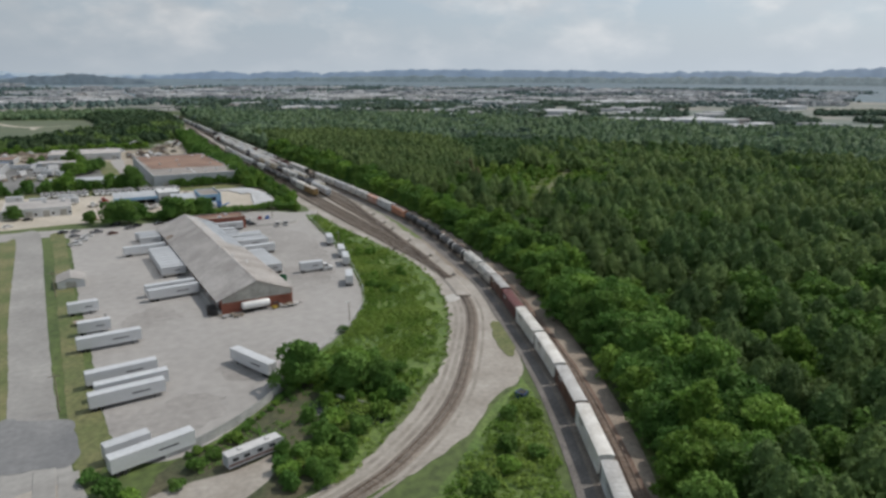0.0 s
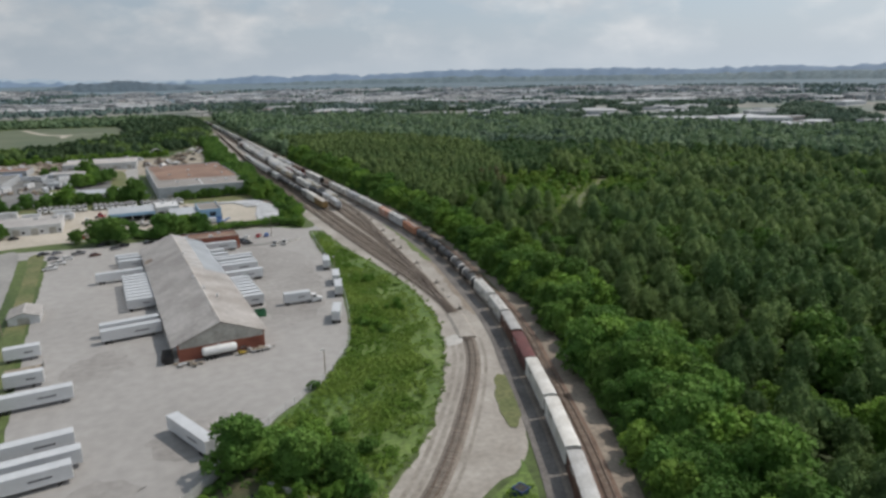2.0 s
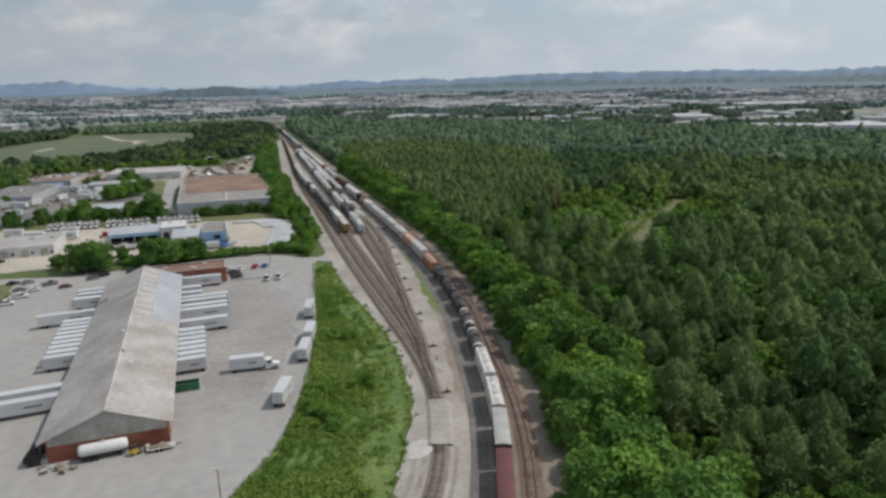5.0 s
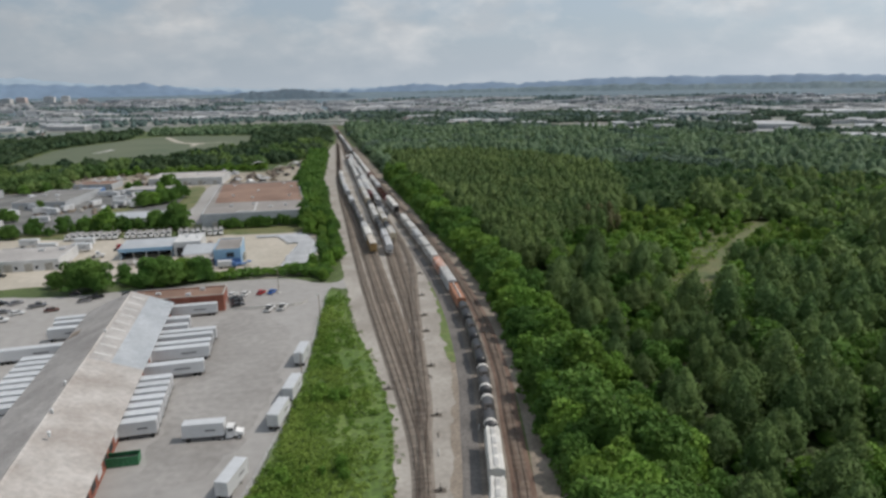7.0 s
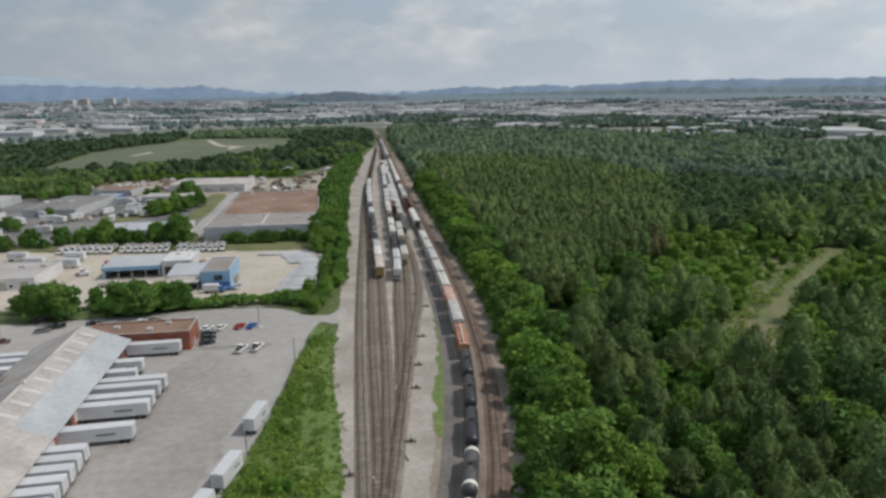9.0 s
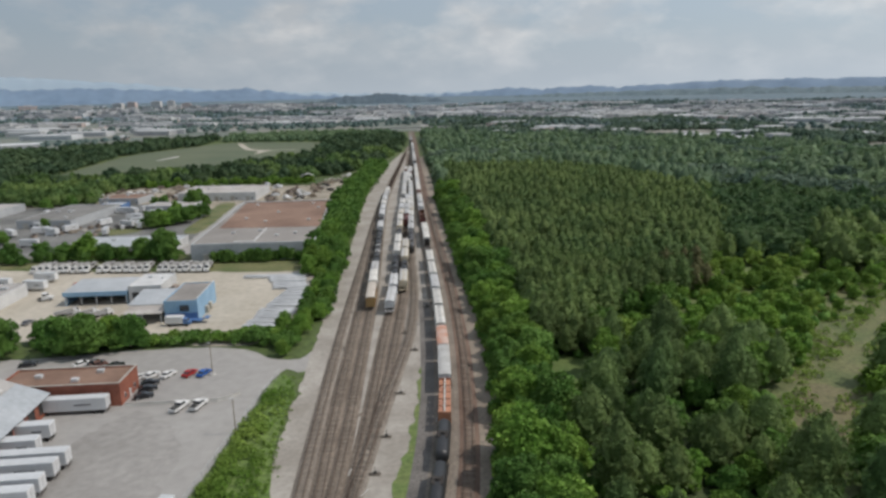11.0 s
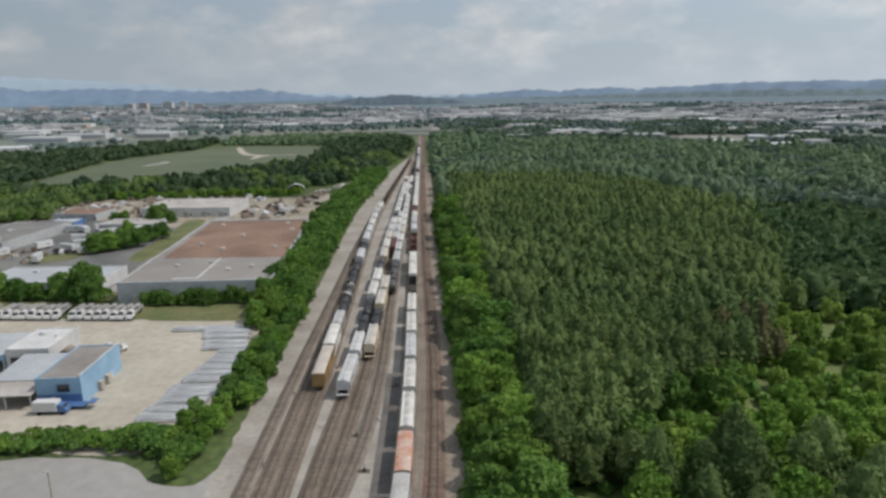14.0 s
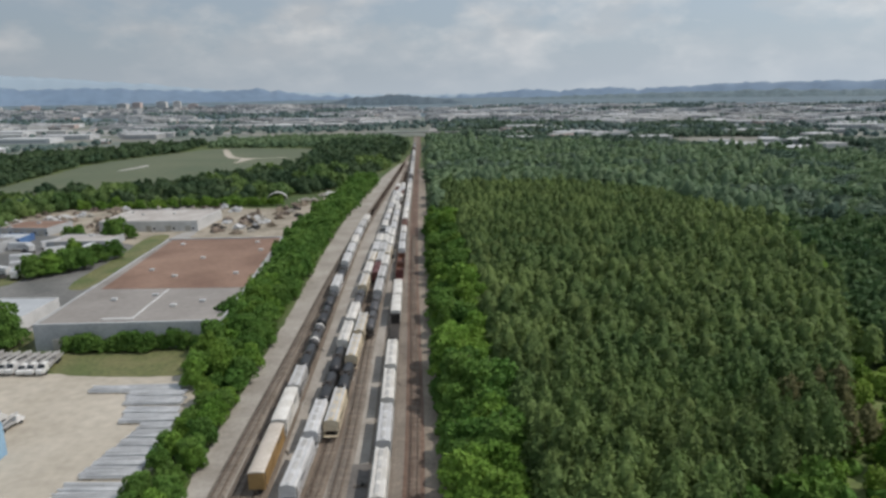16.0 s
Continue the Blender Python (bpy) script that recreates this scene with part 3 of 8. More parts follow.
def lay_track(name, line):
    main = name in ("main", "second")
    bed = ribbon(line, (2.4 if name == "second" else 3.0) if main else (1.75 if name == "siding_b" else 1.95), 0.2, 0.04, 0.12)
    tagged(new("track_bed", bed.mesh("track_bed", M["dark_ballast"] if name == "second" else M["ballast" if name in ("main", "siding_b", "lead") else "brown_ballast"])), "rust-stained ballast bed of a railway track" if name == "second" else "brown-grey ballast bed of a railway track", "track bed", kind="structure")
    d = np.gradient(line, axis=0)
    nrm = np.column_stack([d[:, 1], -d[:, 0]]) / np.hypot(*d.T)[:, None]
    track = thing("railway_track", "steel rails on weathered timber ties", "railway track", "yard tracks")
    tagged(track, kind="structure")
    for side in (-0.72, 0.72):
        g, n = Geo(), len(line)
        prof = [(-0.07, 0.3), (-0.035, 0.46), (-0.035, RAIL_TOP), (0.035, RAIL_TOP), (0.035, 0.46), (0.07, 0.3)]
        v = [(x + (side + u) * a, y + (side + u) * b, z) for (x, y), (a, b) in zip(line, nrm) for u, z in prof]
        g.add(v, [(6 * i + k, 6 * i + k + 1, 6 * i + k + 7, 6 * i + k + 6) for i in range(n - 1) for k in range(5)])
        part("rail", g, M["rail"], track)
    # ties, every 0.62 m on the part that lies near the flight
    near = line[line[:, 1] < 620]
    seg = np.concatenate(([0], np.cumsum(np.hypot(*np.diff(near, axis=0).T))))
    s = np.arange(0.3, seg[-1], 0.62)
    rng = np.random.default_rng(len(line))
    px, py = np.interp(s, seg, near[:, 0]), np.interp(s, seg, near[:, 1])
    dx, dy = np.interp(s, seg, np.gradient(near[:, 0])), np.interp(s, seg, np.gradient(near[:, 1]))
    ang = np.arctan2(dy, dx) + rng.normal(0, 0.015, len(s))
    c, sn = np.cos(ang), np.sin(ang)
    corner = np.array([(x, y, z) for z in (0.12, 0.3) for y in (-1.3, 1.3) for x in (-0.115, 0.115)])
    v = np.empty((len(s), 8, 3))
    v[:, :, 0] = px[:, None] + corner[:, 0] * c[:, None] - corner[:, 1] * sn[:, None]
    v[:, :, 1] = py[:, None] + corner[:, 0] * sn[:, None] + corner[:, 1] * c[:, None]
    v[:, :, 2] = corner[:, 2] + rng.normal(0, 0.008, (len(s), 1))
    face = np.array([(4, 5, 7, 6), (0, 1, 5, 4), (1, 3, 7, 5), (3, 2, 6, 7), (2, 0, 4, 6)])
    f = (face[None] + 8 * np.arange(len(s))[:, None, None]).ravel()
    ties = new("ties", raw_mesh("ties", v.reshape(-1, 3), f, [4] * (5 * len(s)), M["tie"]))
    ties.parent = track
    tagged(ties, "weathered timber ties", kind="stuff")


for key, line in LINE.items():
    lay_track(key, line)


over = LINE["lead"][(LINE["lead"][:, 1] > 183) & (LINE["lead"][:, 1] < 205)]
tagged(new("crossing", ribbon(over, 2.9, 0.3, 0.235, 0.24).mesh("crossing", M["gravel"])), "gravel crossing laid over the buried rails", "road", kind="structure")
patch("crossing_pad", closed([(104.2, 181.6), (109.6, 183.2), (110.4, 188), (106.6, 187.6)], 1.5, 0.4), 0.17, M["concrete"], "pale concrete pad beside the crossing", "pavement")


# wheel ruts in the gravel beside the lead
lead = LINE["lead"][LINE["lead"][:, 1] < 186]
d = np.gradient(lead, axis=0)
for off, half in ((-3.0, 0.55), (-4.9, 0.5), (3.3, 0.4)):
    tagged(new("wheel_rut", ribbon(lead + off * np.column_stack([d[:, 1], -d[:, 0]]) / np.hypot(*d.T)[:, None], half, 0.1).mesh("wheel_rut", M["rut"])), "brown wheel rut worn into the gravel", "road", kind="structure")
d = np.gradient(LINE["main"], axis=0)
between = LINE["main"] + 3.15 * np.column_stack([d[:, 1], -d[:, 0]]) / np.hypot(*d.T)[:, None]
west = LINE["main"] - 4.5 * np.column_stack([d[:, 1], -d[:, 0]]) / np.hypot(*d.T)[:, None]
# west strip: dark ballast and the shadow of the standing train, both as colour
tagged(new("ballast_strip", ribbon(west[west[:, 1] < 400], 1.8, 0.18, 0.0, 0.03).mesh("ballast_strip", M["shadow_ballast"])), "grey ballast coloured darker for the train's shadow beside the main line", "track bed", kind="structure")
tagged(new("ballast_strip", ribbon(between, 1.5, 0.15).mesh("ballast_strip", M["ballast"])), "brown-grey ballast between the two lines", "track bed", kind="structure")


def along(key, at):
    """Place and heading (degrees) on a track where it passes y = at."""
    line = LINE[key]
    i = int(np.clip(np.searchsorted(line[:, 1], at), 1, len(line) - 1))
    p, q = line[i - 1], line[i]
    t = (at - p[1]) / max(1e-6, q[1] - p[1])
    return p[0] + t * (q[0] - p[0]), at, math.degrees(math.atan2(q[1] - p[1], q[0] - p[0]))

# ---- freight cars ----
def paint(name, a, b=None, rough=0.55, grain=0.1, **k):
    b = b or tuple(c * 0.78 for c in a)
    return mat(name, b, a, rough=rough, big=0.25, fine=1.5, grain=grain, spread=0.08, **k)


PAINT = {
    "white": paint("weathered_white", (0.72, 0.71, 0.68), (0.52, 0.50, 0.46)),
    "silver": paint("aluminium_paint", (0.62, 0.63, 0.64), (0.46, 0.46, 0.46), rough=0.45),
    "grey": paint("grey_paint", (0.46, 0.46, 0.45), (0.31, 0.30, 0.29)),
    "cream": paint("cream_paint", (0.60, 0.53, 0.40), (0.46, 0.39, 0.28)),
    "tan": paint("tan_yellow_paint", (0.37, 0.235, 0.09), (0.28, 0.18, 0.08)),
    "tanroof": paint("dusty_tan_roof", (0.58, 0.53, 0.47), (0.47, 0.42, 0.36)),
    "brown": paint("freight_brown", (0.16, 0.075, 0.05), (0.10, 0.05, 0.037)),
    "maroon": paint("maroon_paint", (0.15, 0.05, 0.046), (0.10, 0.04, 0.037)),
    "orange": paint("faded_orange", (0.46, 0.21, 0.12), (0.34, 0.16, 0.10)),
    "patched": paint("patched_orange", (0.58, 0.50, 0.45), (0.48, 0.20, 0.115)),
    "black": paint("tank_black", (0.035, 0.036, 0.04), (0.022, 0.022, 0.024), rough=0.4),
    "charcoal": paint("tank_charcoal", (0.085, 0.085, 0.09), (0.05, 0.05, 0.052), rough=0.45),
    "roofgrey": paint("galvanised_roof", (0.50, 0.50, 0.49), (0.36, 0.35, 0.335), rough=0.5),
    "under": paint("running_gear", (0.05, 0.043, 0.038), (0.028, 0.024, 0.022), rough=0.8),
    "lumber": paint("lumber", (0.62, 0.58, 0.52), (0.48, 0.42, 0.34)),
    "ink": paint("dark_marking", (0.07, 0.07, 0.08)),
}


def bogie(x, parent):
    g = Geo()
    for s in (-1, 1):
        g.prism([(x - 1.45, 0.38), (x - 1.1, 0.66), (x - 0.45, 0.78), (x + 0.45, 0.78), (x + 1.1, 0.66), (x + 1.45, 0.38), (x + 0.5, 0.24), (x - 0.5, 0.24)], s * 0.95 - 0.09, s * 0.95 + 0.09, "y")
    g.box(x - 0.25, x + 0.25, -1.0, 1.0, 0.5, 0.9, 0.04)
    b = part("bogie", g, PAINT["under"], parent)
    for dx in (-0.9, 0.9):
        w = Geo().tube((x + dx, -0.85, 0.44), (x + dx, 0.85, 0.44), 0.09, n=6)
        for s in (-1, 1):
            w.tube((x + dx, s * 0.67, 0.44), (x + dx, s * 0.8, 0.44), 0.45, n=14)
        part("wheelset", w, PAINT["under"], b)


def running_gear(car, L, z=1.0):
    h = L / 2
    bogie(-h + 2.6, car)
    bogie(h - 2.6, car)
    g = Geo().box(-h, h, -0.35, 0.35, z - 0.3, z, 0.03)
    for s in (-1, 1):
        g.box(s * (h + 0.35) - 0.4, s * (h + 0.35) + 0.4, -0.14, 0.14, z - 0.3, z - 0.02, 0.04)
    part("underframe", g, PAINT["under"], car)


def ladder(car, x, y, z0, z1):
    g = Geo()
    for dx in (-0.22, 0.22):
        g.box(x + dx - 0.025, x + dx + 0.025, y - 0.03, y + 0.03, z0, z1)
    for z in np.arange(z0 + 0.2, z1, 0.36):
        g.box(x - 0.22, x + 0.22, y - 0.02, y + 0.02, z, z + 0.04)
    part("ladder", g, PAINT["under"], car)


def boxcar(label, side, roof, L=16.4, H=4.55):
    car = thing("boxcar", label, "freight car", "freight cars in the yard")
    h, w = L / 2, 1.5
    running_gear(car, L, 1.05)
    g = Geo().box(-h, h, -w, w, 1.0, H - 0.25, 0.03)
    for i in range(int(L / 1.02)):
        x = -h + 0.5 + i * 1.02
        if abs(x) < 1.7:
            continue
        for s in (-1, 1):
            g.box(x - 0.05, x + 0.05, s * w - 0.05, s * w + 0.05, 1.05, H - 0.3)
    for s in (-1, 1):
        g.box(-h, h, s * w - 0.06, s * w + 0.06, 0.85, 1.12)
        for k in range(5):
            g.box(s * h - 0.05, s * h + 0.05, -w + 0.1, w - 0.1, 1.3 + 0.6 * k, 1.4 + 0.6 * k)
    part("body", g, PAINT[side], car)
    for s in (-1, 1):
        d = Geo().box(-1.6, 1.6, s * w - 0.07, s * w + 0.09, 1.15, H - 0.35, 0.03)
        for k in range(6):
            d.box(-1.5, 1.5, s * (w + 0.1) - 0.03, s * (w + 0.1) + 0.02, 1.4 + 0.48 * k, 1.5 + 0.48 * k)
        door = part("door", d, PAINT[side], car)
        part("marking", Geo().box(2.4, 5.6, s * (w + 0.06) - 0.01, s * (w + 0.06) + 0.012, H - 1.4, H - 1.0), PAINT["ink"] if side in ("white", "silver", "grey", "tan") else PAINT["white"], car)
    r = Geo().prism([(-w - 0.05, H - 0.26), (-w * 0.6, H - 0.06), (0, H), (w * 0.6, H - 0.06), (w + 0.05, H - 0.26)], -h - 0.05, h + 0.05)
    for i in range(int(L / 1.02) + 1):
        x = -h + 0.1 + i * 1.02
        r.prism([(-w - 0.06, H - 0.24), (-w * 0.6, H - 0.02), (0, H + 0.045), (w * 0.6, H - 0.02), (w + 0.06, H - 0.24)], x - 0.05, x + 0.05)
    part("roof", r, PAINT[roof], car)
    ladder(car, h - 0.5, w + 0.08, 1.1, H - 0.3)
    ladder(car, -h + 0.5, -w - 0.08, 1.1, H - 0.3)
    return car


def hopper(label, side, L=17.6, H=4.65):
    car = thing("covered_hopper", label, "freight car", "freight cars in the yard")
    h, w = L / 2, 1.55
    running_gear(car, L, 1.05)
    g = Geo()
    out = [(-w, 2.0), (-w, H - 0.75), (-w * 0.86, H - 0.3), (-w * 0.5, H - 0.08), (w * 0.5, H - 0.08), (w * 0.86, H - 0.3), (w, H - 0.75), (w, 2.0)]
    g.prism(out, -h + 0.9, h - 0.9)
    n = 4
    b0, seg = -h + 1.9, (L - 3.8) / n
    for i in range(n):
        x = b0 + i * seg
        g.add([(x + 0.05, -w, 2.0), (x + seg - 0.05, -w, 2.0), (x + seg - 0.05, w, 2.0), (x + 0.05, w, 2.0),
               (x + seg * 0.38, -0.5, 0.75), (x + seg * 0.62, -0.5, 0.75), (x + seg * 0.62, 0.5, 0.75), (x + seg * 0.38, 0.5, 0.75)],
              [(0, 1, 5, 4), (1, 2, 6, 5), (2, 3, 7, 6), (3, 0, 4, 7), (4, 5, 6, 7)])
    for i in range(13):
        x = -h + 1.0 + i * (L - 2.0) / 12
        for s in (-1, 1):
            g.box(x - 0.045, x + 0.045, s * w - 0.04, s * w + 0.06, 1.95, H - 0.72)
    for s in (-1, 1):
        g.box(-h + 0.1, h - 0.1, s * (w - 0.05) - 0.05, s * (w - 0.05) + 0.05, 1.0, 1.2)
        g.box(-h + 0.9, h - 0.9, s * w - 0.02, s * w + 0.08, 1.92, 2.08)
        for e in (-1, 1):
            g.tube((e * (h - 0.95), s * (w - 0.1), H - 0.5), (e * (h - 0.25), s * (w - 0.1), 1.1), 0.06, n=6)
        g.box(s * (h - 0.35) - 0.35, s * (h - 0.35) + 0.35, -w + 0.05, w - 0.05, 0.98, 1.08)
    part("body", g, PAINT[side], car)
    walk_way = Geo()
    for s in (-1, 1):
        walk_way.box(-h + 0.5, h - 0.5, s * 0.95 - 0.28, s * 0.95 + 0.28, H - 0.06, H - 0.01)
    part("roof_walk", walk_way, PAINT["white" if side == "white" else "silver"], car, "pale roof walkway")
    trough = Geo().box(-h + 1.2, h - 1.2, -0.36, 0.36, H - 0.1, H + 0.12, 0.05)
    part("hatch_trough", trough, PAINT[side], car)
    for i in range(4):
        x = -h + 3.0 + i * (L - 6.0) / 3
        part("hatch", Geo().box(x - 1.25, x + 1.25, -0.42, 0.42, H + 0.12, H + 0.2, 0.03), PAINT["roofgrey"], car)
    for s in (-1, 1):
        part("marking", Geo().box(-4.5, -1.2, s * (w + 0.065) - 0.01, s * (w + 0.065) + 0.012, H - 1.7, H - 1.3), PAINT["ink"], car)
    ladder(car, h - 1.2, w + 0.09, 1.1, H - 0.7)
    ladder(car, -h + 1.2, -w - 0.09, 1.1, H - 0.7)
    return car


def tank_car(label, colour, L=16.2, band=None, H=4.45):
    car = thing("tank_car", label, "freight car", "freight cars in the yard")
    h, r = L / 2, 1.5
    running_gear(car, L, 1.05)
    z = H - 0.35 - r
    prof = [(-h + 0.55, 0.02), (-h + 0.62, 0.7), (-h + 0.85, 1.15), (-h + 1.25, 1.42), (-h + 1.6, r)]
    prof += [(-x, q) for x, q in prof[::-1]]
    part("tank", Geo().lathe(prof, 22).shift(z=z), PAINT[colour], car, smooth=True)
    if band:
        for s in (-1, 1):
            part("end_band", Geo().lathe([(s * (h - 1.75), r + 0.012), (s * (h - 2.8), r + 0.012)], 22).shift(z=z), PAINT[band], car, "pale painted band", smooth=True)
    g = Geo().tube((0, 0, z + r - 0.1), (0, 0, z + r + 0.4), 0.45, n=14).box(-1.4, 1.4, -1.15, 1.15, z + r - 0.12, z + r - 0.06)
    for s in (-1, 1):
        for x in (-1.4, 0, 1.4):
            g.tube((x, s * 1.15, z + r - 0.1), (x, s * 1.15, z + r + 0.75), 0.03, n=5)
        g.tube((-1.4, s * 1.15, z + r + 0.72), (1.4, s * 1.15, z + r + 0.72), 0.03, n=5)
    part("dome_platform", g, PAINT["under"], car)
    s_ = Geo()
    for s in (-1, 1):
        s_.prism([(-1.1, 1.0), (-1.35, 1.6), (-1.1, 1.5), (0, 1.25), (1.1, 1.5), (1.35, 1.6), (1.1, 1.0)], s * (h - 2.6) - 0.35, s * (h - 2.6) + 0.35)
        s_.box(s * (h - 0.5) - 0.5, s * (h - 0.5) + 0.5, -1.45, 1.45, 0.95, 1.08)
        for e in (-1, 1):
            s_.tube((s * (h - 0.1), e * 1.42, 1.0), (s * (h - 0.1), e * 1.42, 1.95), 0.03, n=5)
        s_.tube((s * (h - 0.1), -1.42, 1.95), (s * (h - 0.1), 1.42, 1.95), 0.03, n=5)
    part("saddle", s_, PAINT["under"], car)
    ladder(car, 0.0, 1.42, 1.0, z + r * 0.7)
    return car


def flat_car(label, colour, L=21.5, load=""):
    car = thing("flat_car", label, "freight car", "freight cars in the yard")
    h, w = L / 2, 1.4
    running_gear(car, L, 1.05)
    part("deck", Geo().box(-h, h, -w, w, 0.95, 1.2, 0.03).box(-h + 3, h - 3, -w + 0.15, w - 0.15, 0.6, 0.95, 0.05), PAINT[colour], car)
    for s in (-1, 1):
        g = Geo().box(s * (h - 0.25) - 0.12, s * (h - 0.25) + 0.12, -w, w, 1.2, 4.3, 0.03)
        for y in (-w + 0.2, 0, w - 0.2):
            g.prism([(s * (h - 0.37), 1.2), (s * (h - 1.2), 1.2), (s * (h - 0.37), 3.6)], y - 0.06, y + 0.06, "y")
        part("bulkhead", g, PAINT[colour], car)
    if load == "beam":
        g = Geo().box(-h + 0.3, h - 0.3, -0.14, 0.14, 4.15, 4.4)
        for x in np.arange(-h + 1.5, h - 1, 1.6):
            g.box(x - 0.07, x + 0.07, -0.1, 0.1, 1.2, 4.2)
        part("centre_beam", g, PAINT["white"], car, "pale centre beam")
        for i in range(5):
            for s in (-1, 1):
                x = -h + 2.3 + i * (L - 4.6) / 4
                for k in range(3):
                    part("lumber_pack", Geo().box(x - 1.85, x + 1.85, s * 0.78 - 0.58, s * 0.78 + 0.58, 1.22 + k * 0.92, 2.08 + k * 0.92, 0.03), PAINT["orange"], car, "rust-brown wrapped bundle")
    return car


def gondola(label, colour, L=16.6):
    car = thing("gondola", label, "freight car", "freight cars in the yard")
    h, w = L / 2, 1.5
    running_gear(car, L, 1.05)
    g = Geo().box(-h, h, -w, w, 0.95, 1.15)
    for s in (-1, 1):
        g.box(-h, h, s * w - 0.06, s * w + 0.06, 1.1, 2.9).box(s * h - 0.06, s * h + 0.06, -w, w, 1.1, 2.9).box(-h - 0.08, h + 0.08, s * w - 0.1, s * w + 0.1, 2.8, 2.95)
        for x in np.arange(-h + 0.6, h, 1.2):
            g.box(x - 0.06, x + 0.06, s * w - 0.13, s * w + 0.13, 1.0, 2.85)
    part("body", g, PAINT[colour], car)
    return car


CAR_KIND = {
    "box_white": lambda: boxcar("tall white boxcar with a pale roof, weathered", "white", "white", 19.5, 4.9),
    "box_silver": lambda: boxcar("silver-grey boxcar with galvanised roof", "silver", "roofgrey", 19.5, 4.8),
    "box_dark": lambda: boxcar("dark brown boxcar with a pale galvanised roof", "brown", "roofgrey", 18.0, 4.8),
    "box_maroon": lambda: boxcar("maroon boxcar with a ribbed maroon roof", "maroon", "maroon", 16.4, 4.55),
    "box_brown": lambda: boxcar("brown boxcar with brown ribbed roof", "brown", "brown", 16.4, 4.55),
    "box_tan": lambda: boxcar("tan yellow boxcar with a dusty roof", "tan", "tanroof", 17.4, 4.7),
    "box_orange": lambda: boxcar("faded orange boxcar with patched pale roof", "patched", "patched", 16.4, 4.55),
    "hop_white": lambda: hopper("white covered hopper with roof hatches", "white"),
    "hop_grey": lambda: hopper("grey covered hopper with roof hatches", "grey"),
    "hop_silver": lambda: hopper("silver covered hopper with a long hatch trough", "silver"),
    "hop_cream": lambda: hopper("cream covered hopper, rust-streaked", "cream"),
    "tank_black": lambda: tank_car("glossy black tank car with top platform", "black"),
    "tank_band": lambda: tank_car("black tank car with pale end bands", "charcoal", band="white"),
    "tank_white": lambda: tank_car("dark tank car with a white end", "charcoal"),
    "flat_beam": lambda: flat_car("centre-beam flat car loaded with rust-brown bundles", "orange", load="beam"),
    "flat_red": lambda: flat_car("empty maroon bulkhead flat car", "maroon"),
    "flat_dark": lambda: flat_car("empty dark bulkhead flat car", "under"),
    "gondola": lambda: gondola("brown open gondola car, empty", "brown"),
}
CAR_LENGTH = {"box_white": 20.8, "box_silver": 20.8, "box_dark": 19.3, "box_maroon": 17.7, "box_brown": 17.7, "box_tan": 18.7, "box_orange": 17.7, "hop_white": 18.9, "hop_grey": 18.9, "hop_silver": 18.9, "hop_cream": 18.9, "tank_black": 17.5, "tank_band": 17.5, "tank_white": 17.5, "flat_beam": 22.8, "flat_red": 22.8, "flat_dark": 22.8, "gondola": 17.9}
BUILT_CARS = {}


def place_car(kind, key, y0, y1):
    (ax, ay, _), (bx, by, _) = along(key, y0), along(key, y1)
    length = math.hypot(bx - ax, by - ay)
    m = pose((ax + bx) / 2, (ay + by) / 2, RAIL_TOP, 0, 0, math.degrees(math.atan2(by - ay, bx - ax)))
    if kind in BUILT_CARS:
        car = copy_thing(BUILT_CARS[kind], m)
    else:
        car = BUILT_CARS[kind] = CAR_KIND[kind]()
        car.matrix_basis = m
    car.scale = (length / CAR_LENGTH[kind], 1, 1)


def train(key, start, kinds):
    """Cars one behind the other from y = start; a kind with a number after it ends there."""
    y = start
    for k in kinds:
        if isinstance(k, (int, float)):
            y = k
            continue
        kind, end = k if isinstance(k, tuple) else (k, None)
        if end is None:
            _, _, head = along(key, y)
            end = y + CAR_LENGTH[kind] * math.sin(radians(head))
        place_car(kind, key, y, end)
        y = end


rng_cars = random.Random(4)
train("main", 22, ["box_white", "box_dark", ("box_silver", 80.2), ("box_white", 99.2), ("box_dark", 116.6), ("box_white", 136.2), ("box_white", 155.6), ("box_maroon", 172.6), ("box_dark", 187.4), ("hop_white", 203), ("hop_white", 220.6),
    ("tank_band", 237.2), ("tank_band", 253.8), ("tank_black", 270.4), ("tank_black", 287), ("tank_black", 303.5), ("flat_beam", 322.5), ("box_silver", 343.4), ("box_orange", 359.3), ("hop_white", 378.5), ("hop_white", 397.8), ("hop_silver", 417.1), ("hop_white", 436.4), ("hop_white", 457.1),
    ("flat_dark", 479.7), ("box_white", 499), ("box_white", 517.7), ("flat_red", 533), ("gondola", 549.7), ("gondola", 567)]
    + [rng_cars.choice(("hop_white", "hop_silver", "hop_grey", "box_white", "hop_white", "box_brown", "tank_black")) for _ in range(34)])
train("siding_d", 388.4, [("box_tan", 408.6), ("box_white", 426), ("hop_grey", 440), "tank_black", "tank_band", "tank_black", "tank_black", "hop_silver", "tank_black", "hop_silver", "hop_silver", "hop_white", "hop_silver", "hop_grey", "hop_white"])
train("siding_f", 383, [("hop_silver", 402.8), ("hop_silver", 420), "tank_black", "tank_black", "hop_white", "hop_white", "tank_white", "hop_cream", "hop_white", "hop_cream", "hop_silver", "hop_white", "tank_black", "hop_white", "hop_silver", "hop_white", "hop_grey", "hop_white", "hop_white", "hop_silver", "box_brown", "hop_white"])
train("siding_g", 407, [("hop_cream", 426), "tank_black", "hop_cream", "hop_cream", 528, ("box_maroon", 547), "hop_grey", "hop_grey", "hop_white", "hop_silver", 690, "hop_white", "hop_grey", "hop_white", "hop_silver"])
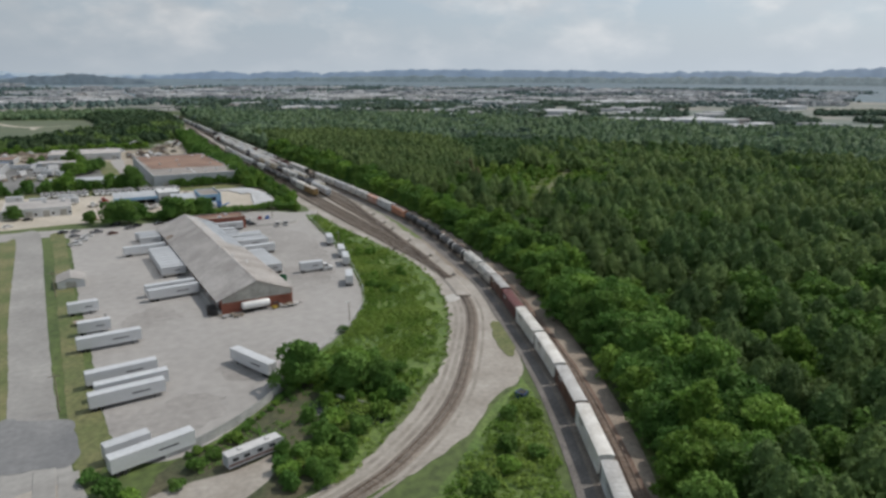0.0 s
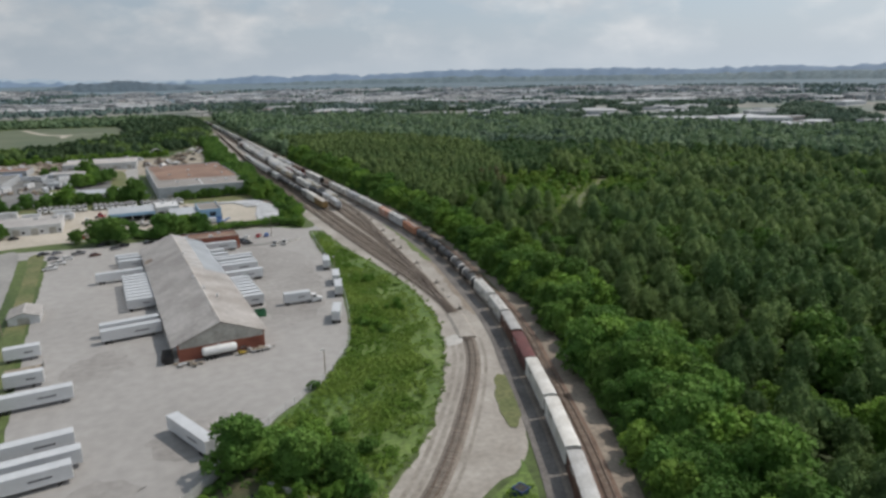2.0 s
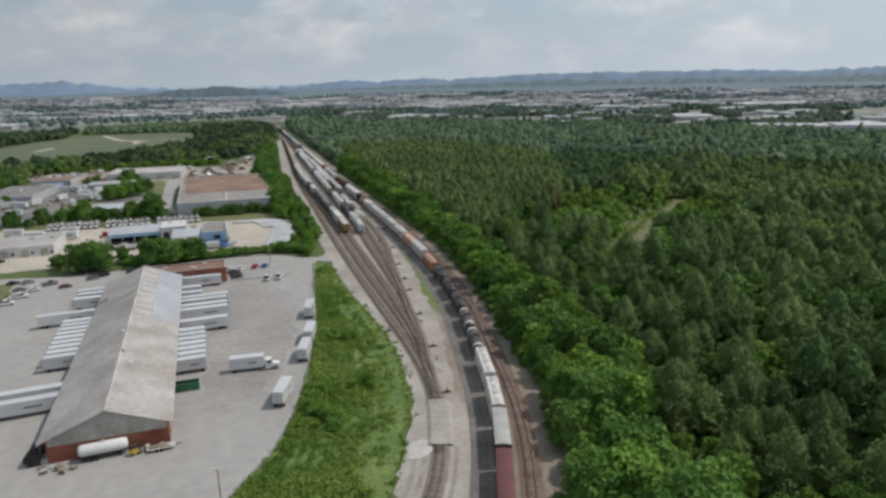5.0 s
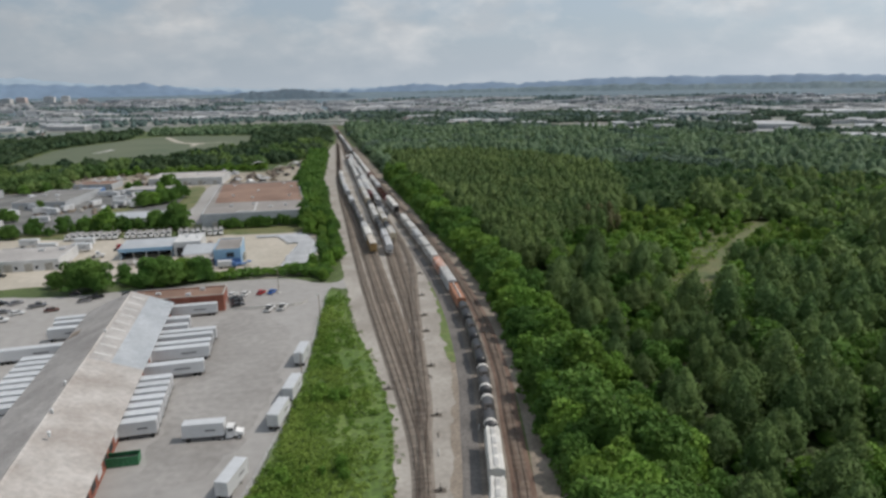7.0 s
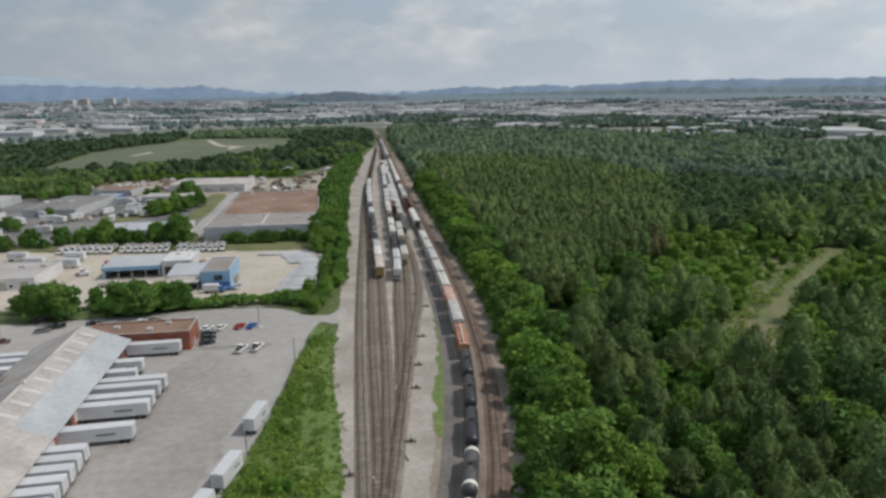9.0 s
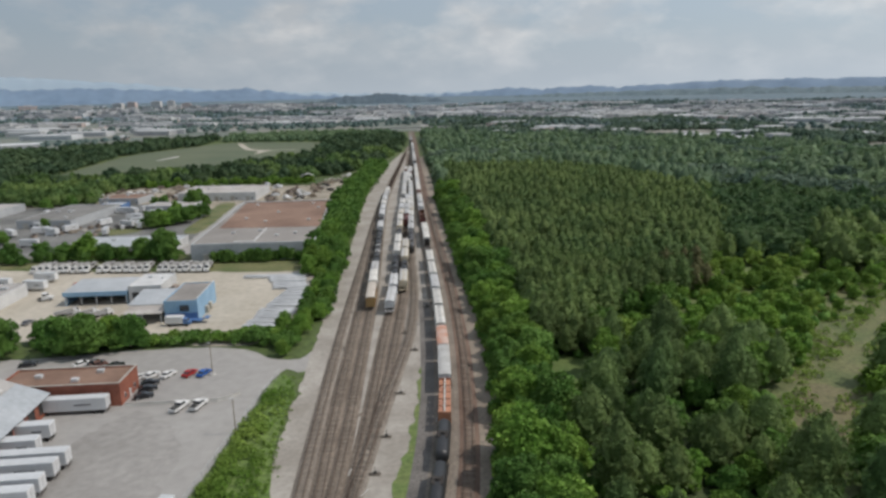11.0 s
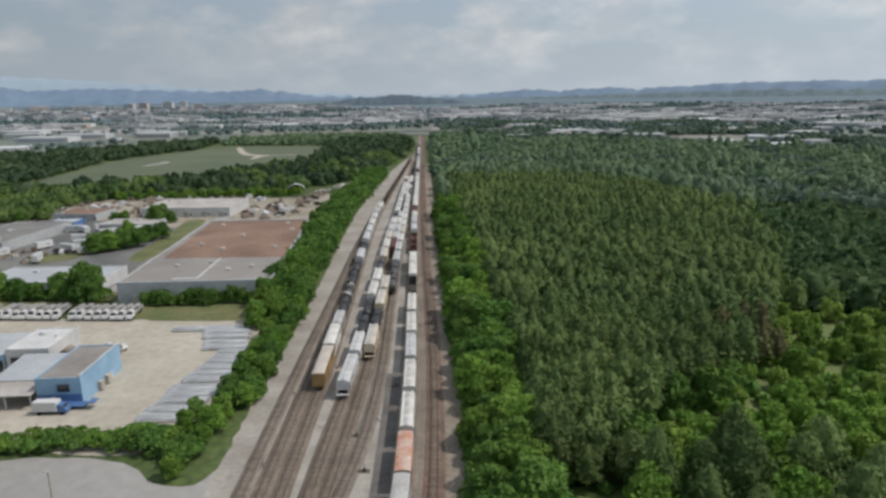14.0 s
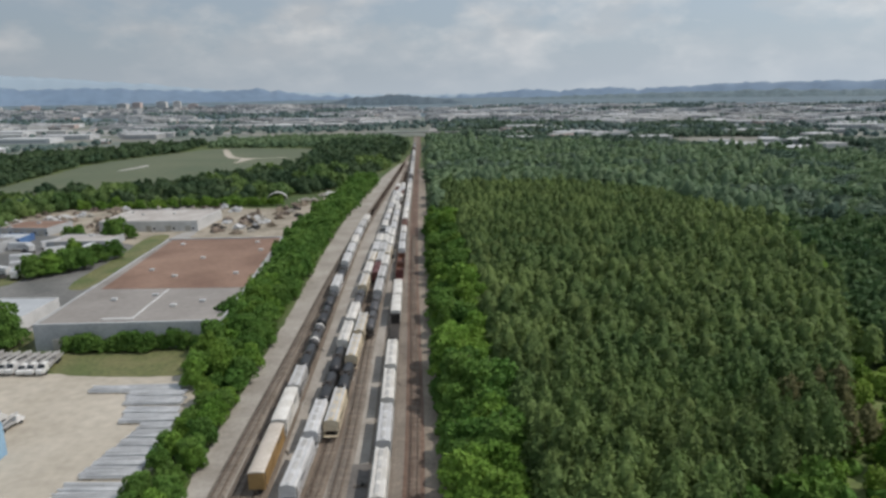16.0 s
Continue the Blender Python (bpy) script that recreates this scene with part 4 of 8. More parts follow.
train("lead", 468, ["tank_white", "tank_white", "hop_grey", "hop_grey", "hop_white", "hop_cream", "hop_white", "hop_white", "hop_silver", "hop_white", "hop_silver", "hop_white", 720, "hop_white", "box_brown", "hop_silver", "hop_white"])

# ---- the warehouse and its neighbours ----
M["brick"] = mat("red_brick", (0.20, 0.065, 0.04), (0.31, 0.11, 0.07), big=0.25, fine=3, grain=0.2, bump=0.01)
M["sheetwall"] = mat("weathered_sheet", (0.30, 0.285, 0.25), (0.45, 0.43, 0.39), rough=0.6, big=0.3, fine=1.5, grain=0.15)
M["roof_old"] = mat("old_metal_roof", (0.335, 0.315, 0.30), (0.43, 0.41, 0.392), rough=0.6, big=0.1, fine=0.9, grain=0.14, contrast=0.12, spread=0.06)
M["roof_pale"] = mat("pale_metal_roof", (0.345, 0.312, 0.285), (0.47, 0.445, 0.42), rough=0.55, big=0.12, fine=0.9, grain=0.14, contrast=0.14, spread=0.05)
M["roof_blue"] = mat("blue_grey_roof", (0.37, 0.395, 0.42), (0.46, 0.485, 0.51), rough=0.5, big=0.12, fine=0.9, grain=0.1, spread=0.05)
M["skylight"] = mat("fibreglass_light", (0.46, 0.455, 0.44), (0.55, 0.54, 0.52), rough=0.4, big=0.3, fine=2, grain=0.08)
M["flat_roof"] = mat("tar_roof", (0.15, 0.145, 0.14), (0.22, 0.215, 0.205), big=0.1, fine=0.7, grain=0.15)
M["brown_roof"] = mat("gravelled_brown_roof", (0.175, 0.105, 0.075), (0.27, 0.175, 0.128), big=0.05, fine=0.5, grain=0.12)
M["grey_roof"] = mat("grey_membrane_roof", (0.21, 0.195, 0.18), (0.30, 0.28, 0.265), big=0.05, fine=0.5, grain=0.1)
M["pale_wall"] = mat("painted_block", (0.33, 0.345, 0.36), (0.43, 0.445, 0.455), big=0.15, fine=1.2, grain=0.1)
M["blue_wall"] = mat("light_blue_sheet", (0.21, 0.36, 0.52), (0.29, 0.46, 0.62), rough=0.5, big=0.2, fine=1.5, grain=0.08)
M["deep_blue"] = mat("deep_blue_sheet", (0.06, 0.13, 0.30), (0.10, 0.20, 0.40), rough=0.5, big=0.2, fine=1.5, grain=0.1)
M["navy"] = mat("navy_blue_steel", (0.018, 0.05, 0.14), (0.035, 0.085, 0.21), rough=0.45, big=0.5, fine=3, grain=0.1)
M["white_sheet"] = mat("white_sheet", (0.48, 0.485, 0.485), (0.61, 0.61, 0.605), rough=0.5, big=0.2, fine=1.2, grain=0.08, spread=0.08)
M["glass"] = mat("dark_glass", (0.02, 0.025, 0.03), (0.04, 0.045, 0.05), rough=0.08, big=0.5, fine=2)
# near-black for dark loads and racks, and for the shade inside open doors
M["dark"] = mat("near_black_and_shade", (0.02, 0.02, 0.02), (0.045, 0.042, 0.04), big=0.4, fine=2)
M["rubber"] = mat("tyre_rubber", (0.018, 0.018, 0.018), (0.035, 0.034, 0.032), rough=0.85, big=1, fine=5)
M["steel"] = mat("galvanised_steel", (0.46, 0.47, 0.48), (0.62, 0.63, 0.64), rough=0.45, metal=0.25, big=0.4, fine=3, grain=0.12, spread=0.15)
M["rust"] = mat("rusty_scrap", (0.09, 0.07, 0.058), (0.30, 0.245, 0.20), big=0.3, fine=1.5, grain=0.35, island=0.4)
M["green"] = mat("dumpster_green", (0.02, 0.12, 0.05), (0.035, 0.18, 0.075), rough=0.5, big=0.5, fine=3)
M["timber"] = mat("grey_timber", (0.2, 0.165, 0.125), (0.32, 0.27, 0.21), big=0.6, fine=4, grain=0.25)


def gable_block(parent, x0, x1, y0, y1, eave, ridge, wall, roofs, axis="y", overhang=0.4, sheet=0, roof_label=""):
    """Walls and a pitched roof whose ridge runs along y. roofs: material of the low-x slope and of the high-x one."""
    xm = (x0 + x1) / 2
    t = 0.22
    g = Geo().box(x0, x0 + t, y0, y1, 0, eave).box(x1 - t, x1, y0, y1, 0, eave)
    part("wall", g, wall, parent)
    for y in (y0, y1 - t):
        part("gable_wall", Geo().prism([(x0 + t, 0), (x1 - t, 0), (x1 - t, eave), (xm, ridge - 0.1), (x0 + t, eave)], y, y + t, "y"), wall, parent)
    slope = (ridge - eave) / (xm - x0)
    for s, m in ((-1, roofs[0]), (1, roofs[1])):
        e = x0 - overhang if s < 0 else x1 + overhang
        ez = eave - overhang * slope
        g = Geo().prism([(xm, ridge), (e, ez), (e, ez + 0.12), (xm, ridge + 0.12)], y0 - overhang, y1 + overhang, "y")
        roof = part("roof", g, m, parent)
        if sheet:
            # standing seams
            for y in np.arange(y0 - overhang + sheet, y1 + overhang, sheet):
                g.prism([(xm, ridge + 0.1), (e, ez + 0.1), (e, ez + 0.19), (xm, ridge + 0.19)], y - 0.05, y + 0.05, "y")
            roof.data = g.mesh("roof", m)
    part("ridge_cap", Geo().prism([(xm - 0.45, ridge + 0.02), (xm, ridge + 0.24), (xm + 0.45, ridge + 0.02), (xm, ridge + 0.1)], y0 - overhang, y1 + overhang, "y"), roofs[1], parent)
    return slope


def warehouse():
    w = thing("warehouse", "long freight warehouse with brick walls and weathered metal gable roof", "warehouse")
    x0, x1, xm, y0, y1, eave, ridge = 36.0, 58.8, 47.4, 205.6, 322.6, 5.2, 9.7
    w.matrix_basis = pose(xm, y0, 0, 0, 0, 1.75) @ pose(-xm, -y0, 0)
    t = 0.3
    # brick plinth walls with dock doors
    for s, x in ((-1, x0), (1, x1 - t)):
        wall = part("side_wall", Geo().box(x, x + t, y0, y1, 0, eave), M["brick"], w, "red brick side wall")
        for i in range(24):
            y = y0 + 4 + i * 4.75
            xo = x - 0.06 if s < 0 else x + t
            # open doors are plates on the wall; the shade within is their colour
            part("dock_door", Geo().box(xo, xo + 0.06, y, y + 2.9, 1.1, 4.1, 0.02), M["dark"] if i % 3 else M["white_sheet"], wall, "open dock door, its inner shade a near-black plate" if i % 3 else "closed pale dock door")
    for y in (y0, y1 - t):
        part("end_wall", Geo().box(x0 + t, x1 - t, y, y + t, 0, 3.6), M["brick"], w, "red brick end wall")
        part("gable", Geo().prism([(x0 + t, 3.62), (x1 - t, 3.62), (x1 - t, eave), (xm, ridge - 0.1), (x0 + t, eave)], y, y + t, "y"), M["sheetwall"], w, "weathered sheet-metal gable")
    ys = 267.5
    ov = 1.4
    slope = (ridge - eave) / (xm - x0)
    for s, a, b, m, name in ((-1, y0 - 0.6, y1 + 0.6, "roof_old", "grey weathered metal roof slope"), (1, y0 - 0.6, ys, "roof_pale", "whitish rust-stained metal roof slope"), (1, ys + 0.004, y1 + 0.6, "roof_blue", "blue-grey metal roof slope")):
        e = x0 - 1.6 if s < 0 else x1 + 1.0
        ez = ridge - slope * abs(e - xm)
        slab = part("roof_slope", Geo().prism([(xm, ridge - 0.12), (e, ez - 0.12), (e, ez), (xm, ridge)], a, b, "y"), M[m], w, name)
        # sheets laid side by side, with a lap across the middle of the slope
        n = int((b - a) / 3.0)
        for i in range(n):
            p, q = a + (b - a) * i / n, a + (b - a) * (i + 1) / n
            for u0, u1, lift in ((0.0, 0.52, 0.05), (0.5, 1.0, 0.02)):
                xa, xb = xm + (e - xm) * u0, xm + (e - xm) * u1
                za, zb = ridge + (ez - ridge) * u0, ridge + (ez - ridge) * u1
                g = Geo().prism([(xa, za + lift), (xb, zb + lift), (xb, zb + lift + 0.03), (xa, za + lift + 0.03)], p + 0.015, q - 0.015, "y")
                for k in range(4):
                    yy = p + (k + 0.5) * (q - p) / 4
                    g.prism([(xa, za + lift + 0.03), (xb, zb + lift + 0.03), (xb, zb + lift + 0.075), (xa, za + lift + 0.075)], yy - 0.05, yy + 0.05, "y")
                part("sheet", g, M[m], slab)
    # the grey band below the ridge on the blue part
    part("roof_band", Geo().prism([(xm + 0.1, ridge + 0.1 - slope * 0.1), (xm + 5.2, ridge + 0.1 - slope * 5.2), (xm + 5.2, ridge + 0.125 - slope * 5.2), (xm + 0.1, ridge + 0.125 - slope * 0.1)], ys + 0.2, y1 + 0.4, "y"), M["roof_old"], w, "tan-grey band of old roof sheets")
    part("patched_sheet", Geo().prism([(x0 - 1.2, ridge - slope * (xm - x0 + 1.2) + 0.13), (x0 + 1.6, ridge - slope * (xm - x0 - 1.6) + 0.13), (x0 + 1.6, ridge - slope * (xm - x0 - 1.6) + 0.16), (x0 - 1.2, ridge - slope * (xm - x0 + 1.2) + 0.16)], 296, 301, "y"), M["rust"], w, "rust-red patched roof sheet")
    for i in range(9):
        y = ys + 3 + i * 5.9
        u0, u1 = xm + 0.9, xm + 4.6
        part("roof_light", Geo().prism([(u0, ridge - slope * 0.9 + 0.13), (u1, ridge - slope * 4.6 + 0.13), (u1, ridge - slope * 4.6 + 0.2), (u0, ridge - slope * 0.9 + 0.2)], y, y + 1.2, "y"), M["skylight"], w, "pale translucent roof panel")
    part("ridge_cap", Geo().prism([(xm - 0.5, ridge - 0.02), (xm, ridge + 0.26), (xm + 0.5, ridge - 0.02)], y0 - 0.6, y1 + 0.6, "y"), M["roof_pale"], w)
    for y, dx in ((238, 0.7), (252, -0.6), (285, 0.4), (228, 3)):
        part("roof_vent", Geo().tube((xm + dx, y, ridge - 0.3), (xm + dx, y, ridge + 0.7), 0.28, n=10).tube((xm + dx, y, ridge + 0.7), (xm + dx, y, ridge + 0.95), 0.42, 0.2, n=10), M["steel"], w)
    # dock platform on the west side and its canopy posts
    part("dock", Geo().box(x0 - 1.5, x0 - 0.01, y0, y1, 0, 1.15, 0.03), M["concrete"], w)
    for i in range(14):
        part("canopy_post", Geo().box(x0 - 1.45, x0 - 1.3, y0 + 1 + i * 8.8, y0 + 1.15 + i * 8.8, 1.15, eave - 0.4), M["timber"], w)


warehouse()


def brick_annex():
    a = thing("brick_annex", "low red brick office with flat brown roof", "office building")
    x0, x1, y0, y1, h = 42.5, 71.6, 324.9, 336.2, 5.9
    g = Geo().box(x0, x1, y0, y0 + 0.35, 0, h).box(x0, x1, y1 - 0.35, y1, 0, h).box(x0, x0 + 0.35, y0 + 0.35, y1 - 0.35, 0, h).box(x1 - 0.35, x1, y0 + 0.35, y1 - 0.35, 0, h)
    part("wall", g, M["brick"], a)
    part("roof", Geo().box(x0 + 0.36, x1 - 0.36, y0 + 0.36, y1 - 0.36, h - 0.7, h - 0.35), M["brown_roof"], a, "dark reddish-brown flat roof")
    part("parapet_cap", Geo().box(x0 - 0.06, x1 + 0.06, y0 - 0.06, y0 + 0.41, h, h + 0.1).box(x0 - 0.06, x1 + 0.06, y1 - 0.41, y1 + 0.06, h, h + 0.1).box(x1 - 0.41, x1 + 0.06, y0 + 0.41, y1 - 0.41, h, h + 0.1), M["sheetwall"], a)
    for y in (327.5, 333.5):
        win = part("window", Geo().box(x1, x1 + 0.05, y - 0.5, y + 0.5, 1.0, 2.3, 0.01), M["white_sheet"], a, "pale window")
        part("pane", Geo().box(x1 + 0.05, x1 + 0.07, y - 0.4, y + 0.4, 1.1, 2.2), M["glass"], win)
    part("door", Geo().box(x1, x1 + 0.06, 330, 331, 0, 2.1, 0.01), M["white_sheet"], a)
    for x, y in ((50, 331), (60, 328), (64, 333)):
        part("roof_unit", Geo().box(x - 0.8, x + 0.8, y - 0.6, y + 0.6, h - 0.35, h + 0.5, 0.05), M["steel"], a)


brick_annex()


def shed():
    s = thing("storage_shed", "small grey metal shed with gable roof", "shed")
    gable_block(s, -8.8, -0.2, 258, 268, 2.6, 3.9, M["white_sheet"], (M["roof_old"], M["roof_old"]), sheet=1.0)
    part("door", Geo().box(-6.2, -3.0, 257.9, 257.99, 0, 2.3, 0.02), M["sheetwall"], s)


shed()


def flat_building(name, label, x0, x1, y0, y1, h, wall, roof, rz=0, category="building", units=4, doors=3, seed=1):
    """A flat-roofed block with parapet, roof units, doors and windows."""
    b = thing(name, label, category, x=(x0 + x1) / 2, y=(y0 + y1) / 2, rz=rz)
    a, c = (x1 - x0) / 2, (y1 - y0) / 2
    t = 0.3
    g = Geo().box(-a, a, -c, -c + t, 0, h).box(-a, a, c - t, c, 0, h).box(-a, -a + t, -c + t, c - t, 0, h).box(a - t, a, -c + t, c - t, 0, h)
    part("wall", g, wall, b)
    part("roof", Geo().box(-a + t + 0.003, a - t - 0.003, -c + t + 0.003, c - t - 0.003, h - 0.6, h - 0.25), roof, b)
    r = random.Random(seed)
    for i in range(units):
        x, y, q = r.uniform(-a * 0.85, a * 0.85), r.uniform(-c * 0.85, c * 0.85), r.uniform(0.6, 1.3)
        part("roof_unit", Geo().box(x - q, x + q, y - q * 0.7, y + q * 0.7, h - 0.25, h + 0.6, 0.06), M["steel"], b)
    for i in range(doors):
        x = -a + (i + 0.5) * 2 * a / doors
        part("door", Geo().box(x - 1.6, x + 1.6, -c - 0.06, -c - 0.002, 0, min(3.4, h - 0.6), 0.02), M["sheetwall"], b)
        part("window", Geo().box(x + 2.4, x + 3.6, -c - 0.05, -c - 0.002, 1.1, min(2.3, h - 0.5), 0.01), M["glass"], b)
    return b


def brown_roof_building():
    """The large plant with a two-coloured flat roof."""
    b = thing("factory", "large low factory with brown and grey flat roof", "factory")
    out = [(46.6, 468), (101.6, 467.4), (97.4, 586), (44.4, 587)]
    h = 8.2
    mid = [(49.2, 505.5), (100.3, 503)]
    def ring(pts, z0, z1, inset):
        c = np.mean(pts, axis=0)
        p = np.array(pts, float)
        q = c + (p - c) * inset
        g = Geo()
        for i in range(len(p)):
            j = (i + 1) % len(p)
            g.add([(*p[i], z0), (*p[j], z0), (*q[j], z0), (*q[i], z0), (*p[i], z1), (*p[j], z1), (*q[j], z1), (*q[i], z1)],
                  [(0, 1, 5, 4), (3, 2, 6, 7), (4, 5, 6, 7), (0, 3, 7, 4), (1, 2, 6, 5)])
        return g
    part("wall", ring(out, 0, h, 0.985), M["pale_wall"], b, "pale grey painted wall")
    whole, north = out, [mid[0], mid[1], out[2], (46.2, 586.9)]
    for pts, z, m, name in ((whole, h - 0.5, "grey_roof", "grey membrane roof"), (north, h - 0.44, "brown_roof", "brown gravelled roof")):
        c = np.mean(out, axis=0)
        p = [tuple(c + (np.array(q) - c) * 0.984) for q in pts]
        part("roof", Geo().add([(*q, z - 0.3) for q in p] + [(*q, z) for q in p], [(0, 1, 2, 3), (4, 5, 6, 7), (0, 1, 5, 4), (1, 2, 6, 5), (2, 3, 7, 6), (3, 0, 4, 7)]), M[m], b, name)
    r = random.Random(8)
    for x, y in ((60, 492), (82, 484), (58, 530), (72, 548), (93, 560), (92, 522), (70, 520), (55, 575), (88, 576), (72, 496), (90, 488)):
        part("roof_unit", Geo().box(x - 0.9, x + 0.9, y - 0.7, y + 0.7, h - 0.5, h + 0.3, 0.08), M["steel"] if r.random() < 0.5 else M["white_sheet"], b)
    part("roof_curb", Geo().box(73.3, 74.0, 473, 503, h - 0.5, h - 0.28), M["white_sheet"], b, "pale roof curb")
    part("roof_curb", Geo().box(64.6, 74.0, 471.8, 472.9, h - 0.5, h - 0.2), M["white_sheet"], b, "pale roof curb")
    for i in range(5):
        x = 52 + i * 9.5
        part("door", Geo().box(x, x + 3, 467.35, 467.6, 0.2, 3.6, 0.02), M["sheetwall"], b)


brown_roof_building()
patch("factory_drive", closed([(45, 476), (41, 520), (39, 590), (40, 640), (32, 640), (30, 590), (32, 520), (36, 476)], 4, 0.4), 0.09, M["lot"], "pale concrete drive beside the factory", "road")
flat_building("long_shed", "long white metal shed with pale roof", -14, 41, 646, 684, 6.0, M["white_sheet"], M["roof_pale"], rz=-4, units=3, doors=5, seed=3)


def blue_buildings():
    b = thing("workshop", "light blue workshop with open truck bays", "workshop")
    # long blue-grey shed with open south side
    x0, x1, y0, y1 = 19.5, 41.3, 408.6, 424.0
    g = Geo().box(x0, x1, y1 - 0.25, y1, 0, 5.2).box(x0, x0 + 0.25, y0, y1 - 0.25, 0, 5.0).box(x1 - 0.25, x1, y0, y1 - 0.25, 0, 5.0)
    part("wall", g, M["blue_wall"], b)
    part("roof", Geo().prism([(y0 - 0.4, 4.9), (y1 + 0.4, 5.6), (y1 + 0.4, 5.8), (y0 - 0.4, 5.1)], x0 - 0.4, x1 + 0.4), M["roof_blue"], b)
    part("fascia", Geo().box(x0 - 0.45, x1 + 0.45, y0 - 0.6, y0 - 0.42, 3.5, 5.15, 0.02), M["blue_wall"], b, "light blue fascia")
    for i in range(5):
        x = x0 + 0.4 + i * (x1 - x0 - 0.8) / 4
        part("bay_post", Geo().box(x - 0.15, x + 0.15, y0, y0 + 0.3, 0, 4.9), M["steel"], b)
    part("back_wall", Geo().box(x0 + 0.26, x1 - 0.26, y0 + 9, y0 + 9.2, 0, 4.9), M["dark"], b)
    c = thing("storehouse", "white block storehouse with flat roof", "storehouse")
    x0, x1, y0, y1, h = 42.2, 53.8, 408.0, 425.0, 6.8
    g = Geo().box(x0, x1, y0, y0 + 0.3, 0, h).box(x0, x1, y1 - 0.3, y1, 0, h).box(x0, x0 + 0.3, y0 + 0.3, y1 - 0.3, 0, h).box(x1 - 0.3, x1, y0 + 0.3, y1 - 0.3, 0, h)
    part("wall", g, M["white_sheet"], c)
    part("roof", Geo().box(x0 + 0.31, x1 - 0.31, y0 + 0.31, y1 - 0.31, h - 0.6, h - 0.25), M["white_sheet"], c)
    # no opening here: a near-black plate gives the shade inside
    part("door", Geo().box(43.4, 46.0, y0 - 0.1, y0 - 0.02, 0, 4.4, 0.02), M["dark"], c, "open loading door, its inner shade a near-black plate")
    part("loading_door", Geo().box(47.6, 50.4, y0 - 0.1, y0 - 0.02, 2.6, 5.6, 0.02), M["sheetwall"], c)
    part("roof_hood", Geo().box(45.4, 47.0, 419.2, 420.4, h - 0.25, h + 0.6, 0.1).tube((51.4, 417, h - 0.3), (51.4, 417, h + 0.8), 0.35, n=10), M["steel"], c)
    part("tank", Geo().tube((57.4, 408.4, 4.4), (57.4, 412.6, 4.4), 1.5, n=16).box(55.9, 58.9, 408.4, 412.6, 2.4, 2.9), M["rust"], c, "rusty tank on a raised stand")
    part("tank_stand", Geo().box(56.1, 56.4, 408.6, 408.9, 0, 2.5).box(58.4, 58.7, 408.6, 408.9, 0, 2.5).box(56.1, 56.4, 412.1, 412.4, 0, 2.5).box(58.4, 58.7, 412.1, 412.4, 0, 2.5), M["rust"], c)
    d = thing("canopy", "pale lean-to canopy on posts", "canopy")
    part("roof", Geo().prism([(384.6, 3.6), (392.4, 4.3), (392.4, 4.45), (384.6, 3.75)], 49.0, 61.4), M["roof_pale"], d, "cream sheet roof")
    part("upper_roof", Geo().prism([(391.8, 4.5), (407.0, 5.6), (407.0, 5.75), (391.8, 4.65)], 48.0, 61.2), M["roof_blue"], d, "pale blue-grey sheet roof")
    for x in (49.4, 55, 61):
        for y, h in ((385.0, 3.6), (406.6, 5.5)):
            part("post", Geo().box(x - 0.12, x + 0.12, y - 0.12, y + 0.12, 0, h), M["steel"], d)
    part("back_wall", Geo().box(49.2, 61.2, 396, 396.2, 0, 4.6), M["dark"], d, "dark wall at the back of the bays")
    e = thing("office", "blue office block with shed roof", "office building")
    x0, x1, y0, y1, h = 61.8, 72.6, 386.4, 408.4, 7.2
    for nm, g in (("front_wall", Geo().box(x0, x1, y0, y0 + 0.25, 0, h)), ("rear_wall", Geo().box(x0, x1, y1 - 0.25, y1, 0, h)), ("west_wall", Geo().box(x0, x0 + 0.25, y0 + 0.25, y1 - 0.25, 0, h)), ("east_wall", Geo().box(x1 - 0.25, x1, y0 + 0.25, y1 - 0.25, 0, h + 0.5))):
        part(nm, g, M["blue_wall"], e)
    part("roof", Geo().box(x0 + 0.26, x1 - 0.26, y0 + 0.26, y1 - 0.26, h - 0.6, h - 0.25), M["grey_roof"], e, "brown-grey flat roof")
    part("trim", Geo().box(x1 - 0.3, x1 + 0.06, y0 - 0.06, y1 + 0.06, h + 0.51, h + 0.65), M["white_sheet"], e, "white roof trim")
    part("window", Geo().box(x0 + 5, x0 + 8, y0 - 0.06, y0 - 0.003, 3.6, 5.6, 0.02), M["glass"], e)
    part("band", Geo().box(x0 + 0.1, x1 - 0.1, y0 - 0.05, y0 - 0.003, 0.1, 3.0, 0.01), M["deep_blue"], e, "deep blue lower cladding")
    for y in (394, 398):
        part("air_conditioner", Geo().box(x1 + 0.02, x1 + 1.2, y, y + 1.6, 0.2, 2.6, 0.06), M["sandlot"], e)
    part("side_door", Geo().box(x1, x1 + 0.05, 401.5, 402.6, 0, 2.1, 0.01), M["white_sheet"], e)


blue_buildings()
flat_building("metal_shed", "long pale metal shed with low roof", -33, -2, 399, 425, 4.8, M["white_sheet"], M["roof_old"], units=2, doors=4, seed=5)
flat_building("metal_shed", "white metal shed near the street", -60, -36, 380, 398, 4.5, M["white_sheet"], M["roof_blue"], units=2, doors=3, seed=6)

